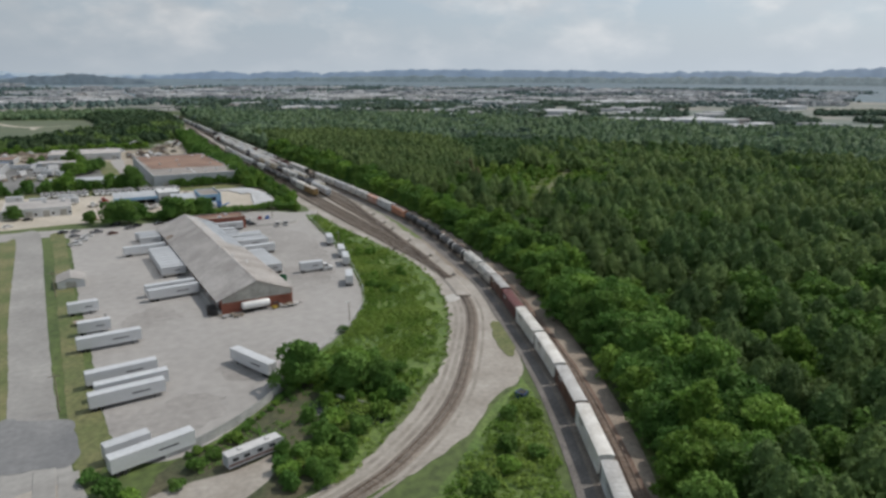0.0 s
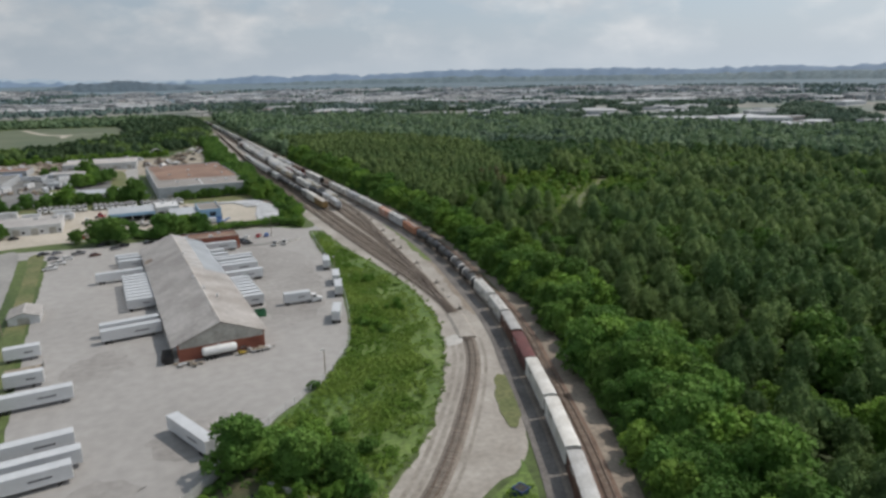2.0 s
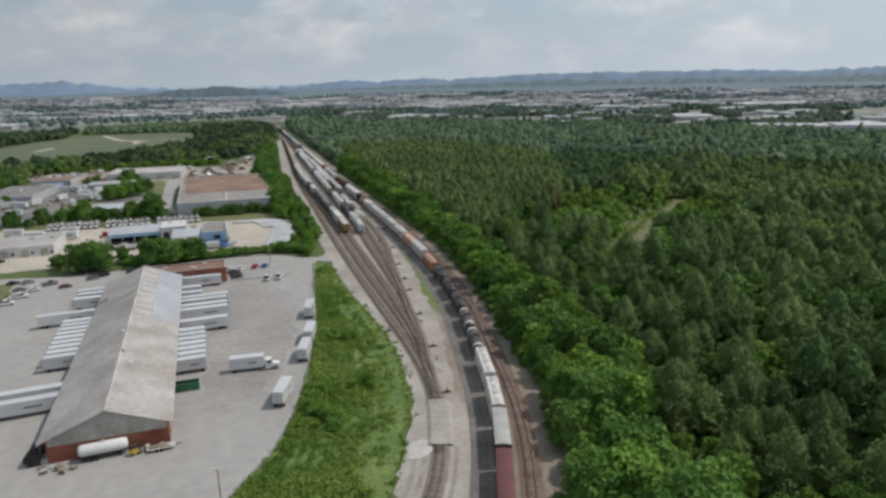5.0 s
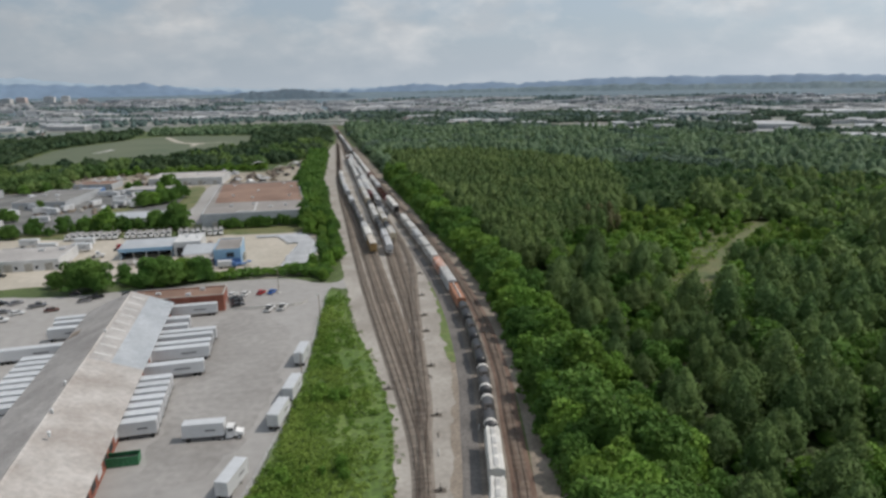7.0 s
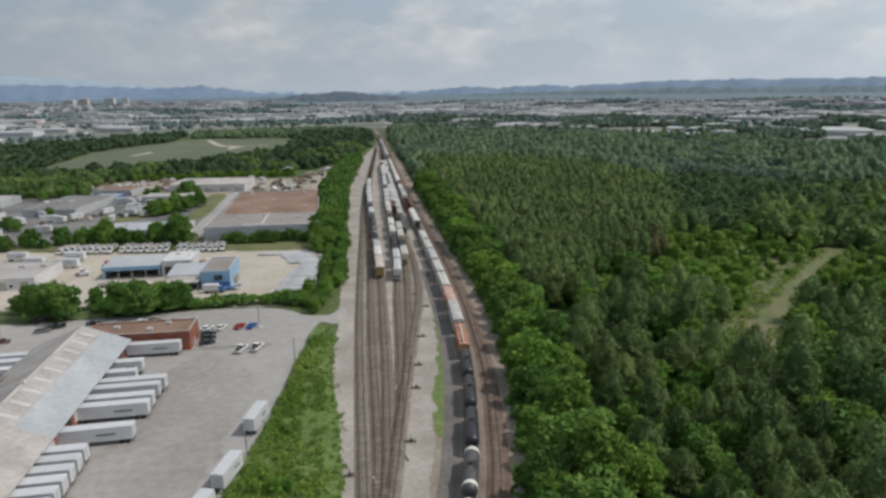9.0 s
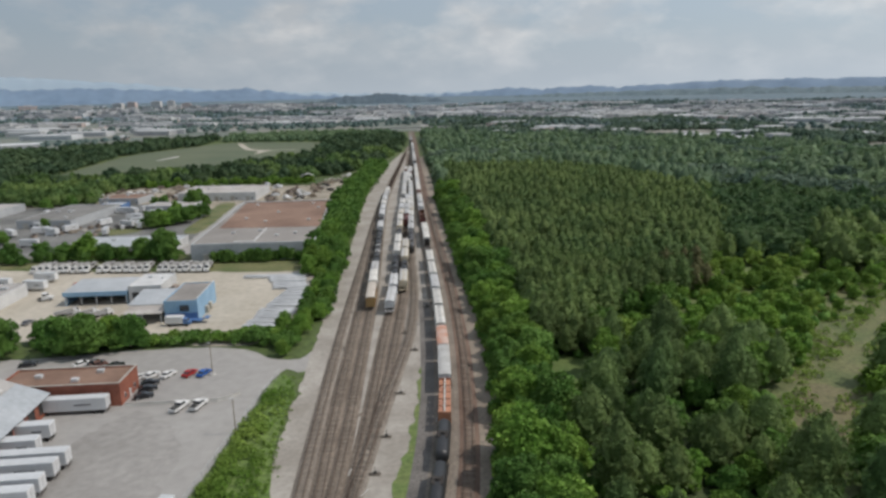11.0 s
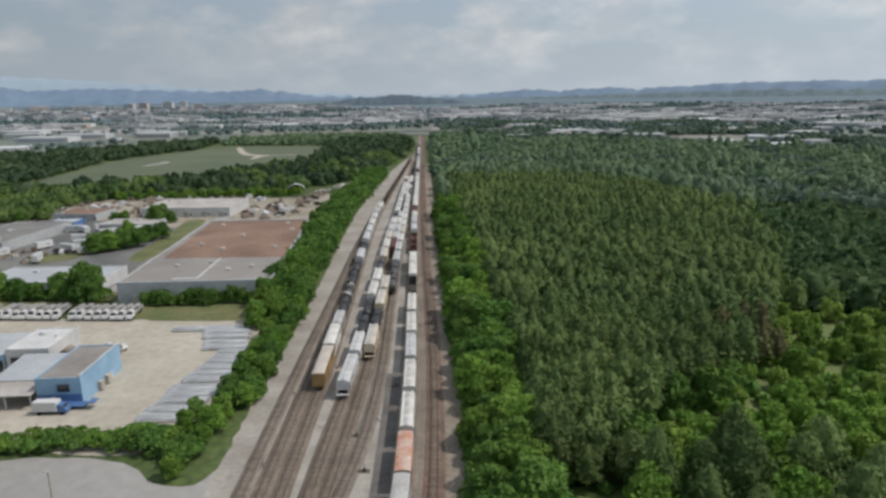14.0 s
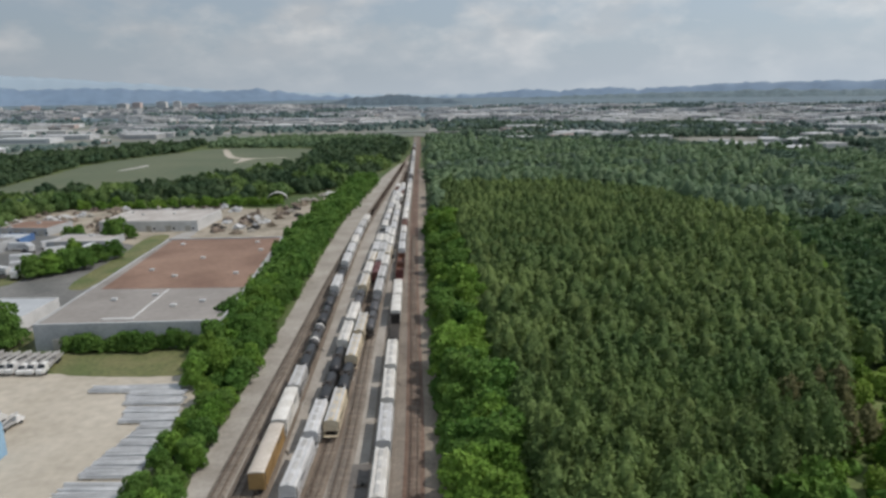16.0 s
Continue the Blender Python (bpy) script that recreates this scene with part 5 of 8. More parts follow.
# ---- trailers, trucks and cars ----
PAINT["van_white"] = paint("trailer_white", (0.64, 0.645, 0.65), (0.57, 0.575, 0.58), rough=0.4, grain=0.04)
PAINT["van_roof"] = paint("trailer_roof", (0.55, 0.57, 0.59), (0.46, 0.48, 0.50), rough=0.45, grain=0.05)
PAINT["car_white"] = paint("car_white", (0.75, 0.75, 0.74), (0.68, 0.68, 0.67), rough=0.25)
PAINT["car_black"] = paint("car_black", (0.02, 0.021, 0.024), (0.014, 0.014, 0.016), rough=0.2)
PAINT["car_red"] = paint("car_red", (0.42, 0.03, 0.03), (0.32, 0.025, 0.025), rough=0.25)
PAINT["car_blue"] = paint("car_blue", (0.03, 0.14, 0.48), (0.025, 0.10, 0.36), rough=0.25)
PAINT["car_grey"] = paint("car_grey", (0.2, 0.2, 0.21), (0.15, 0.15, 0.16), rough=0.25)
PAINT["car_brown"] = paint("car_brown", (0.16, 0.075, 0.06), (0.12, 0.06, 0.05), rough=0.3)
BUILT = {}


def put(key, build, x, y, rz, z=0.0):
    """Builds a thing once and copies it afterwards."""
    m = pose(x, y, z, 0, 0, rz)
    if key in BUILT:
        return copy_thing(BUILT[key], m)
    ob = BUILT[key] = build()
    ob.matrix_basis = m
    return ob


def wheel(x, y, r, w, parent, name="wheel", rim=False):
    s = 1 if y > 0 else -1
    t = part(name, Geo().tube((x, y - w / 2, r), (x, y + w / 2, r), r, n=14), M["rubber"], parent)
    if rim:
        part("rim", Geo().tube((x, y + s * w / 2, r), (x, y + s * (w / 2 + 0.015), r), r * 0.55, n=10), M["steel"], t)


def trailer(L, label, logo=True, seed=0):
    t = thing("semi_trailer", label, "trailer", "trailers in the lot")
    h, w, z0, z1 = L / 2, 1.28, 1.2, 4.08
    g = Geo().box(-h, h, -w, w, z0, z1 - 0.06, 0.04)
    for s in (-1, 1):
        g.box(-h, h, s * w - 0.02, s * w + 0.025, z0 - 0.12, z0 + 0.16).box(-h, h, s * w - 0.02, s * w + 0.025, z1 - 0.2, z1 - 0.04)
        for x in np.arange(-h + 0.6, h - 0.3, 1.2):
            g.box(x - 0.02, x + 0.02, s * w, s * w + 0.02, z0 + 0.16, z1 - 0.2)
    part("body", g, PAINT["van_white"], t)
    ribs = [(-h + 0.03, z1 - 0.06), (-h + 0.03, z1)]
    for x in np.arange(-h + 0.6, h - 0.3, 0.61):
        ribs += [(x - 0.05, z1), (x - 0.03, z1 + 0.025), (x + 0.03, z1 + 0.025), (x + 0.05, z1)]
    r = Geo().prism(ribs + [(h - 0.03, z1), (h - 0.03, z1 - 0.06)], -w + 0.02, w - 0.02, "y")
    part("roof", r, PAINT["van_roof"], t, "translucent ribbed grey roof")
    for s in (-1, 1):
        d = part("rear_door", Geo().box(-h - 0.05, -h, s * 0.64 - 0.6, s * 0.64 + 0.6, z0 + 0.05, z1 - 0.18, 0.01), PAINT["van_white"], t)
        part("lock_rod", Geo().tube((-h - 0.08, s * 0.35, z0), (-h - 0.08, s * 0.35, z1 - 0.2), 0.025, n=6), M["steel"], d)
        if logo:
            part("marking", Geo().box(h * 0.1, h * 0.1 + L * 0.24, s * (w + 0.012), s * (w + 0.035), 2.35, 2.68) if s < 0 else Geo().box(-h * 0.1 - L * 0.24, -h * 0.1, w + 0.012, w + 0.035, 2.35, 2.68), PAINT["ink"], t, "dark lettering as a plain bar")
        part("landing_leg", Geo().box(h - 2.6, h - 2.4, s * 0.85 - 0.1, s * 0.85 + 0.1, 0.05, z0 - 0.1).box(h - 2.7, h - 2.3, s * 0.85 - 0.16, s * 0.85 + 0.16, 0, 0.05), PAINT["under"], t)
    part("chassis", Geo().box(-h + 0.2, h - 0.6, -0.55, -0.4, z0 - 0.35, z0 - 0.1).box(-h + 0.2, h - 0.6, 0.4, 0.55, z0 - 0.35, z0 - 0.1).box(-h, -h + 0.12, -1.1, 1.1, 0.5, 0.62), PAINT["under"], t)
    axles = (-h + 1.2, -h + 2.45) if L > 10 else (-h + 1.0,)
    for x in axles:
        for s in (-1, 1):
            wheel(x, s * 0.98, 0.5, 0.5, t)
    return t


def long_trailer(x, y, rz):
    return put("long", lambda: trailer(16.15, "long white box trailer with ribbed grey roof"), x, y, rz)


def short_trailer(x, y, rz):
    return put("short", lambda: trailer(8.6, "short white box trailer parked on its legs"), x, y, rz)


# along the street side
for x, y, rz in ((3.8, 194.2, 3), (5.1, 169.7, 5), (6.7, 162.0, 5), (5.3, 156.8, 5), (7.4, 128.2, 14), (25.4, 230.0, 5), (25.1, 235.6, 5), (23.0, 294.3, 4), (63.4, 273.0, 183), (63.5, 284.0, 182), (63.4, 288.2, 182), (63.3, 293.7, 182), (63.8, 297.6, 182), (61.5, 322.3, 181), (34.8, 160.8, 112)):
    long_trailer(x, y, rz)
for x, y, rz in ((-1.7, 226.8, 4), (0.6, 207.3, 2), (3.2, 132.4, 14), (59.0, 303.2, 182), (58.6, 309.8, 182), (27.0, 309.4, 3), (27.0, 315.0, 3), (26.0, 319.4, 3), (83.2, 217.4, 70), (91.2, 241.6, 74), (94.2, 254.2, 75), (96.7, 275.4, 77)):
    short_trailer(x, y, rz)
for i in range(7):
    short_trailer(61.3 - 0.11 * i, 242.2 + 3.75 * i, 182)
for i in range(9):
    short_trailer(28.9 - 0.11 * i, 256.2 + 3.7 * i, 3)


def tractor(paint_name="car_white", label="white day-cab truck tractor"):
    t = thing("day_cab_tractor", label, "truck")
    part("chassis", Geo().box(-2.6, 2.6, -0.45, 0.45, 0.6, 0.9, 0.03).box(-2.4, -1.0, -0.5, 0.5, 0.9, 1.1, 0.05), PAINT["under"], t)
    part("bonnet", Geo().prism([(2.7, 0.7), (2.7, 1.5), (1.2, 1.85), (1.0, 1.85), (1.0, 0.7)], -0.95, 0.95, "y"), PAINT[paint_name], t)
    part("cab", Geo().prism([(1.1, 0.8), (1.1, 2.0), (0.8, 2.85), (-0.7, 2.95), (-0.8, 0.8)], -1.12, 1.12, "y"), PAINT[paint_name], t)
    part("windscreen", Geo().prism([(1.13, 2.0), (0.86, 2.7), (0.84, 2.7), (1.1, 2.0)], -0.95, 0.95, "y"), M["glass"], t)
    for s in (-1, 1):
        part("side_window", Geo().box(-0.35, 0.7, s * 1.12 - 0.01, s * 1.12 + 0.012, 2.0, 2.65), M["glass"], t)
        part("headlight", Geo().box(2.69, 2.73, s * 0.75 - 0.14, s * 0.75 + 0.14, 0.95, 1.2), M["skylight"], t)
        part("fuel_tank", Geo().tube((-0.9, s * 0.95, 0.65), (0.5, s * 0.95, 0.65), 0.3, n=12), M["steel"], t)
        for x in (1.9, -1.7):
            wheel(x, s * 0.98, 0.5, 0.4, t, rim=True)
    return t


put("tractor", tractor, 81.2, 237.2, -4)
short_trailer(75.8, 237.9, -4)


def car(label, colour, pickup=False):
    c = thing("pickup_truck" if pickup else "car", label, "pickup truck" if pickup else "car", "parked cars")
    L, w = (5.6, 0.98) if pickup else (4.6, 0.9)
    h = L / 2
    low = [(-h, 0.35), (-h, 0.85), (-h + 0.1, 0.98), (h - 1.3, 1.0), (h - 0.15, 0.86), (h, 0.7), (h, 0.35)]
    if pickup:
        low = [(-h, 0.5), (-h, 1.15), (h - 1.5, 1.18), (h - 0.1, 1.1), (h, 0.95), (h, 0.5)]
    part("body", Geo().prism(low, -w, w, "y"), PAINT[colour], c)
    if pickup:
        cab = [(-0.7, 1.17), (-0.55, 1.85), (0.75, 1.88), (1.45, 1.17)]
        part("bed", Geo().box(-h + 0.12, -0.85, -w + 0.12, w - 0.12, 1.16, 1.2), M["dark"], c, "dark open load bed")
        roof = [(-0.5, 1.86), (0.7, 1.89), (0.7, 1.94), (-0.5, 1.92)]
    else:
        cab = [(-h + 0.55, 0.98), (-h + 1.15, 1.42), (0.35, 1.46), (1.15, 1.0)]
        roof = [(-h + 1.1, 1.42), (0.4, 1.46), (0.3, 1.5), (-h + 1.25, 1.47)]
    part("cabin_glass", Geo().prism(cab, -w + 0.1, w - 0.1, "y"), M["glass"], c, "dark window glass")
    part("roof", Geo().prism(roof, -w + 0.1, w - 0.1, "y"), PAINT[colour], c)
    for s in (-1, 1):
        part("headlight", Geo().box(h - 0.04, h + 0.02, s * (w - 0.25) - 0.16, s * (w - 0.25) + 0.16, 0.62, 0.78), M["skylight"], c)
        for x in (-h + 0.9, h - 0.95):
            wheel(x, s * (w - 0.1), 0.34, 0.22, c, rim=True)
    return c


CAR_LABEL = {"car_white": "white parked saloon car", "car_black": "black parked saloon car", "car_red": "red parked saloon car", "car_blue": "bright blue parked saloon car", "car_grey": "dark grey parked car", "car_brown": "dull brown parked car"}
for x, y, rz, colour in ((70.0, 340.4, 62, "car_white"), (72.9, 341.4, 62, "car_white"), (74.2, 336.6, 20, "car_black"), (74.9, 333.0, 22, "car_black"), (75.4, 328.8, 22, "car_black"), (77.3, 341.4, 65, "car_white"), (82.8, 341.6, 68, "car_red"), (86.6, 341.4, 70, "car_blue"), (55.4, 350.6, 30, "car_brown"), (60.6, 349.4, 25, "car_black"), (50.6, 351.4, 40, "car_white"), (-6.6, 352, 15, "car_black"), (-1.5, 351.4, 40, "car_grey"), (-2.0, 341.4, 20, "car_grey"), (3.2, 339.0, 15, "car_white"), (13.6, 339.8, 15, "car_brown"), (54.0, 352.0, 30, "car_grey"), (21.6, 348.0, 20, "car_grey"), (16, 358.0, 30, "car_black"), (35.4, 352.6, 15, "car_black"), (-22, 392, 10, "car_black"), (-30, 378, 20, "car_white"), (8, 380, 90, "car_red"), (16, 390, 80, "car_grey")):
    put(colour, lambda colour=colour: car(CAR_LABEL[colour], colour), x, y, rz, 0.05)
for x, y, rz, colour in ((86.3, 321.6, 70, "car_white"), (90.6, 322.0, 72, "car_white"), (-2.1, 324.2, 12, "car_white"), (24.5, 351.0, 25, "car_black"), (7.2, 346, 20, "car_grey"), (0.5, 331.6, 15, "car_white")):
    put("pickup" + colour, lambda colour=colour: car({"car_white": "white parked pickup truck in the lot", "car_black": "black parked pickup truck in the lot", "car_grey": "grey parked pickup truck in the lot"}[colour], colour, True), x, y, rz, 0.05)


def motor_home():
    c = thing("motor_home", "long white motor home with dark side stripe", "motor home", x=24.9, y=119.4, z=0.05, rz=14)
    part("body", Geo().prism([(-6, 0.7), (-6, 3.2), (5.2, 3.2), (5.9, 2.6), (6.1, 1.6), (6.1, 0.7)], -1.22, 1.22, "y"), M["pale_wall"], c)
    part("roof", Geo().box(-6.05, 5.3, -1.26, 1.26, 3.2, 3.3, 0.03), M["white_sheet"], c, "white roof")
    for x in (-3.0, 2.8):
        part("roof_unit", Geo().box(x - 0.5, x + 0.5, -0.4, 0.4, 3.3, 3.6, 0.08), M["white_sheet"], c)
    for s in (-1, 1):
        part("stripe", Geo().box(-5.9, 5.0, s * 1.235 - 0.012, s * 1.235 + 0.012, 1.1, 1.55), PAINT["car_brown"], c, "dark brown stripe")
        for x in (-4.5, -2.2, 0.6, 3.2):
            part("window", Geo().box(x - 0.6, x + 0.6, s * 1.235 - 0.01, s * 1.235 + 0.014, 1.9, 2.6, 0.005), M["glass"], c)
        for x in (-3.6, -2.7, 3.9):
            wheel(x, s * 1.0, 0.42, 0.3, c)
    part("windscreen", Geo().prism([(5.95, 2.58), (6.12, 1.65), (6.14, 1.65), (5.97, 2.58)], -1.0, 1.0, "y"), M["glass"], c)


motor_home()


def flatbed():
    c = thing("flatbed_trailer", "dark empty flatbed trailer", "trailer", "trailers in the lot", -0.4, 216.6, 0, 4)
    part("deck", Geo().box(-4.4, 4.4, -1.25, 1.25, 1.1, 1.3, 0.03), M["timber"], c)
    part("frame", Geo().box(-4.2, 4.2, -0.5, 0.5, 0.8, 1.1), PAINT["under"], c)
    part("headboard", Geo().box(4.3, 4.4, -1.2, 1.2, 1.3, 2.2, 0.02), PAINT["under"], c)
    for s in (-1, 1):
        for x in (-3.4, -2.3):
            wheel(x, s * 0.98, 0.5, 0.45, c)
        part("landing_leg", Geo().box(2.4, 2.6, s * 0.8 - 0.1, s * 0.8 + 0.1, 0, 0.8), PAINT["under"], c)


flatbed()


def tanker():
    c = thing("tank_trailer", "white tank trailer beside the warehouse end", "tank trailer", x=46.4, y=204.4, rz=4)
    part("tank", Geo().lathe([(-4.6, 0.05), (-4.55, 0.7), (-4.3, 1.1), (-3.9, 1.22), (3.9, 1.22), (4.3, 1.1), (4.55, 0.7), (4.6, 0.05)], 20).shift(z=2.25), PAINT["car_white"], c, smooth=True)
    part("frame", Geo().box(-4.5, 4.5, -0.45, 0.45, 0.75, 1.1), PAINT["under"], c)
    part("hatch", Geo().tube((0, 0, 3.4), (0, 0, 3.75), 0.35, n=12), M["steel"], c)
    for s in (-1, 1):
        for x in (-3.6, -2.5, -1.4):
            wheel(x, s * 0.95, 0.5, 0.4, c)
        part("landing_leg", Geo().box(2.9, 3.1, s * 0.8 - 0.1, s * 0.8 + 0.1, 0, 0.9), PAINT["under"], c)


tanker()


def pallet(x, y, rz, n):
    """A stack of pallets."""
    p = thing("pallet_stack", "weathered timber pallets stacked by the warehouse", "pallets", "pallets at the warehouse end", x, y, 0.05, rz)
    for k in range(n):
        part("pallet", Geo().box(-0.6, 0.6, -0.5, 0.5, k * 0.16 + 0.1, k * 0.16 + 0.14).box(-0.6, 0.6, -0.5, -0.4, k * 0.16, k * 0.16 + 0.1).box(-0.6, 0.6, 0.4, 0.5, k * 0.16, k * 0.16 + 0.1), M["timber"] if (k + n) % 3 else M["pale_wall"], p)


for i, (x, y) in enumerate(((37.2, 203.4), (38.6, 202.2), (39.6, 200.6), (36.0, 201.8), (41.2, 201.6), (35.2, 203.8))):
    pallet(x, y, i * 37, 2 + (i * 5) % 6)


def forklift(x, y, rz):
    f = thing("forklift", "small yellow forklift beside the tank trailer", "forklift", x=x, y=y, z=0.05, rz=rz)
    part("body", Geo().prism([(-1.1, 0.35), (-1.15, 1.1), (-0.3, 1.15), (0.1, 0.7), (0.9, 0.7), (0.9, 0.35)], -0.55, 0.55, "y"), M["yellow_paint"], f)
    part("mast", Geo().box(0.92, 1.04, -0.45, -0.33, 0.1, 2.3).box(0.92, 1.04, 0.33, 0.45, 0.1, 2.3), PAINT["under"], f)
    part("roof_guard", Geo().box(-0.75, 0.7, -0.5, 0.5, 2.05, 2.12).box(-0.7, -0.62, -0.5, -0.42, 1.1, 2.05).box(-0.7, -0.62, 0.42, 0.5, 1.1, 2.05).box(0.6, 0.68, -0.5, -0.42, 0.7, 2.05).box(0.6, 0.68, 0.42, 0.5, 0.7, 2.05), PAINT["under"], f)
    part("fork", Geo().box(1.05, 2.1, -0.35, -0.22, 0.1, 0.16).box(1.05, 2.1, 0.22, 0.35, 0.1, 0.16), PAINT["under"], f)
    for s in (-1, 1):
        for u in (-0.7, 0.6):
            wheel(u, s * 0.5, 0.32, 0.22, f)


M["yellow_paint"] = mat("yellow_paint", (0.50, 0.36, 0.05), (0.42, 0.29, 0.06), big=0.5, fine=3)
forklift(52.3, 203.2, 20)


def low_trailer(x, y, rz):
    """A flat equipment trailer."""
    t = thing("equipment_trailer", "low flat white equipment trailer with loose boards", "trailer", x=x, y=y, z=0.05, rz=rz)
    part("deck", Geo().box(-2.7, 2.7, -1.0, 1.0, 0.62, 0.78, 0.02), M["white_sheet"], t)
    part("drawbar", Geo().box(2.7, 3.9, -0.07, 0.07, 0.55, 0.66), PAINT["under"], t)
    for k in range(5):
        part("board", Geo().box(-2.4, 2.0 - 0.3 * k, -0.8 + 0.35 * k, -0.55 + 0.35 * k, 0.78, 0.86 + 0.05 * (k % 2)), M["timber"], t)
    for s in (-1, 1):
        for u in (-0.9, 0.1):
            wheel(u, s * 1.02, 0.34, 0.2, t)


low_trailer(57.2, 203.4, 4)
short_dark = thing("box_trailer", "dark open work trailer against the warehouse corner", "trailer", x=33.2, y=208.2, z=0.05, rz=84)
part("body", Geo().box(-3.2, 3.2, -1.15, 1.15, 0.7, 0.85).box(-3.2, 3.2, -1.15, -1.08, 0.85, 2.0).box(-3.2, 3.2, 1.08, 1.15, 0.85, 2.0).box(-3.2, -3.12, -1.08, 1.08, 0.85, 2.0), PAINT["under"], short_dark)
part("load", Geo().prism([(-1.0, 0.86), (1.0, 0.86), (0.8, 1.7), (-0.2, 2.1), (-0.9, 1.6)], -3.0, 2.9), M["dark"], short_dark, "dark heaped load")
for s in (-1, 1):
    for u in (-1.2, -0.1):
        wheel(u, s * 1.0, 0.42, 0.28, short_dark)


def dumpster(x, y, rz):
    c = thing("dumpster", "green open-top roll-off dumpster", "dumpster", x=x, y=y, rz=rz)
    g = Geo().box(-3.3, 3.3, -1.2, 1.2, 0.15, 0.3)
    for s in (-1, 1):
        g.box(-3.3, 3.3, s * 1.2 - 0.05, s * 1.2 + 0.05, 0.2, 2.0).box(s * 3.3 - 0.05, s * 3.3 + 0.05, -1.2, 1.2, 0.2, 2.0).box(-3.36, 3.36, s * 1.2 - 0.1, s * 1.2 + 0.1, 1.92, 2.08)
        for k in range(8):
            g.box(-3.1 + k * 0.88, -3.0 + k * 0.88, s * 1.27 - 0.06, s * 1.27 + 0.06, 0.2, 1.95)
    part("body", g, M["green"], c)
    part("skid", Geo().box(-3.3, 3.3, -0.8, -0.65, 0, 0.15).box(-3.3, 3.3, 0.65, 0.8, 0, 0.15), PAINT["under"], c)
    part("rubbish", Geo().prism([(-1.1, 0.3), (1.1, 0.3), (1.0, 1.2), (0.2, 1.6), (-0.8, 1.3)], -3.1, 3.1), M["dark"], c)


dumpster(60.7, 231.4, 1)


def pole(x, y, h, label, arm=False, lamp=False, base=False):
    c = thing("utility_pole" if arm else "lamp_post", label, "pole", "poles round the lot", x, y)
    part("post", Geo().tube((0, 0, -0.2), (0, 0, h), 0.15, 0.1, n=8), M["timber"], c)
    if arm:
        part("crossarm", Geo().box(-1.2, 1.2, -0.07, 0.07, h - 0.9, h - 0.75), M["timber"], c)
        for k in (-1.1, -0.5, 0.5, 1.1):
            part("insulator", Geo().tube((k, 0, h - 0.75), (k, 0, h - 0.55), 0.05, n=6), M["glass"], c)
    if lamp:
        part("lamp_head", Geo().box(-0.9, 0.1, -0.15, 0.15, h - 0.1, h + 0.12, 0.04), M["steel"], c)
    if base:
        part("footing", Geo().tube((0, 0, 0), (0, 0, 0.45), 0.95, 0.85, n=16), M["concrete"], c, "round concrete footing")


pole(-8.6, 159, 9.5, "weathered timber utility pole with crossarm", arm=True)
pole(68.9, 180.9, 6.5, "slim timber lamp post at the lot's edge", lamp=True)
pole(102.6, 308, 8.5, "slim timber lamp post by the fence", lamp=True)
pole(96.4, 263, 7.5, "slim timber lamp post by the fence", lamp=True)
pole(88.9, 341.2, 9, "tall lamp post on a round concrete footing", lamp=True, base=True)
pole(-9.5, 250, 9, "weathered timber utility pole with crossarm", arm=True)
pole(9.5, 377, 9, "weathered timber utility pole with crossarm", arm=True)


def chain_fence():
    line = spline([(43.4, 154.4), (54.2, 164.4), (66.6, 175.8), (79.9, 195.8), (89.6, 227), (97, 265), (103.5, 315), (107, 338)], 3.2)
    f = thing("chain_link_fence", "grey chain-link fence along the lot's edge", "fence")
    for x, y in line:
        part("fence_post", Geo().tube((x, y, 0), (x, y, 2.1), 0.045, n=6), M["steel"], f)
    for z in (0.2, 0.7, 1.2, 1.65, 2.08):
        wire = Geo()
        for (a, b), (c, d) in zip(line[:-1], line[1:]):
            wire.tube((a, b, z), (c, d, z), 0.028 if z > 2 else 0.014, n=4, caps=False)
        part("wire", wire, M["steel"], f)


chain_fence()


M["fence"] = mat("pale_fence_sheet", (0.36, 0.365, 0.36), (0.5, 0.5, 0.49), rough=0.6, big=0.4, fine=2, grain=0.12)


def sheet_fence():
    line = spline([(9.5, 127.5), (12.5, 128.6), (17, 129.6), (27.6, 136.2), (38, 145.6), (43.3, 153.6)], 2.4)
    f = thing("sheet_metal_fence", "weathered grey sheet-metal fence with creeper", "fence")
    for i, ((a, b), (c, d)) in enumerate(zip(line[:-1], line[1:])):
        n = Vector((d - b, a - c, 0)).normalized() * 0.03
        h = 2.2 + 0.1 * noise.noise((a, b, 5))
        g = Geo()
        for k in range(8):
            u0, u1 = k / 8 + 0.004, (k + 1) / 8
            bulge = n * (1.0 if k % 2 else 0.2)
            p, q = Vector((a + (c - a) * u0, b + (d - b) * u0, 0)) + bulge, Vector((a + (c - a) * u1, b + (d - b) * u1, 0)) + bulge
            e = n * 0.6
            g.add([p, q, q + e, p + e, p + Vector((0, 0, h)), q + Vector((0, 0, h)), q + e + Vector((0, 0, h)), p + e + Vector((0, 0, h))], [(0, 1, 5, 4), (2, 3, 7, 6), (4, 5, 6, 7), (1, 2, 6, 5), (3, 0, 4, 7)])
        part("panel", g, M["fence"], f)
        part("post", Geo().tube((a, b, 0), (a, b, h + 0.1), 0.06, n=6), M["steel"], f)


sheet_fence()


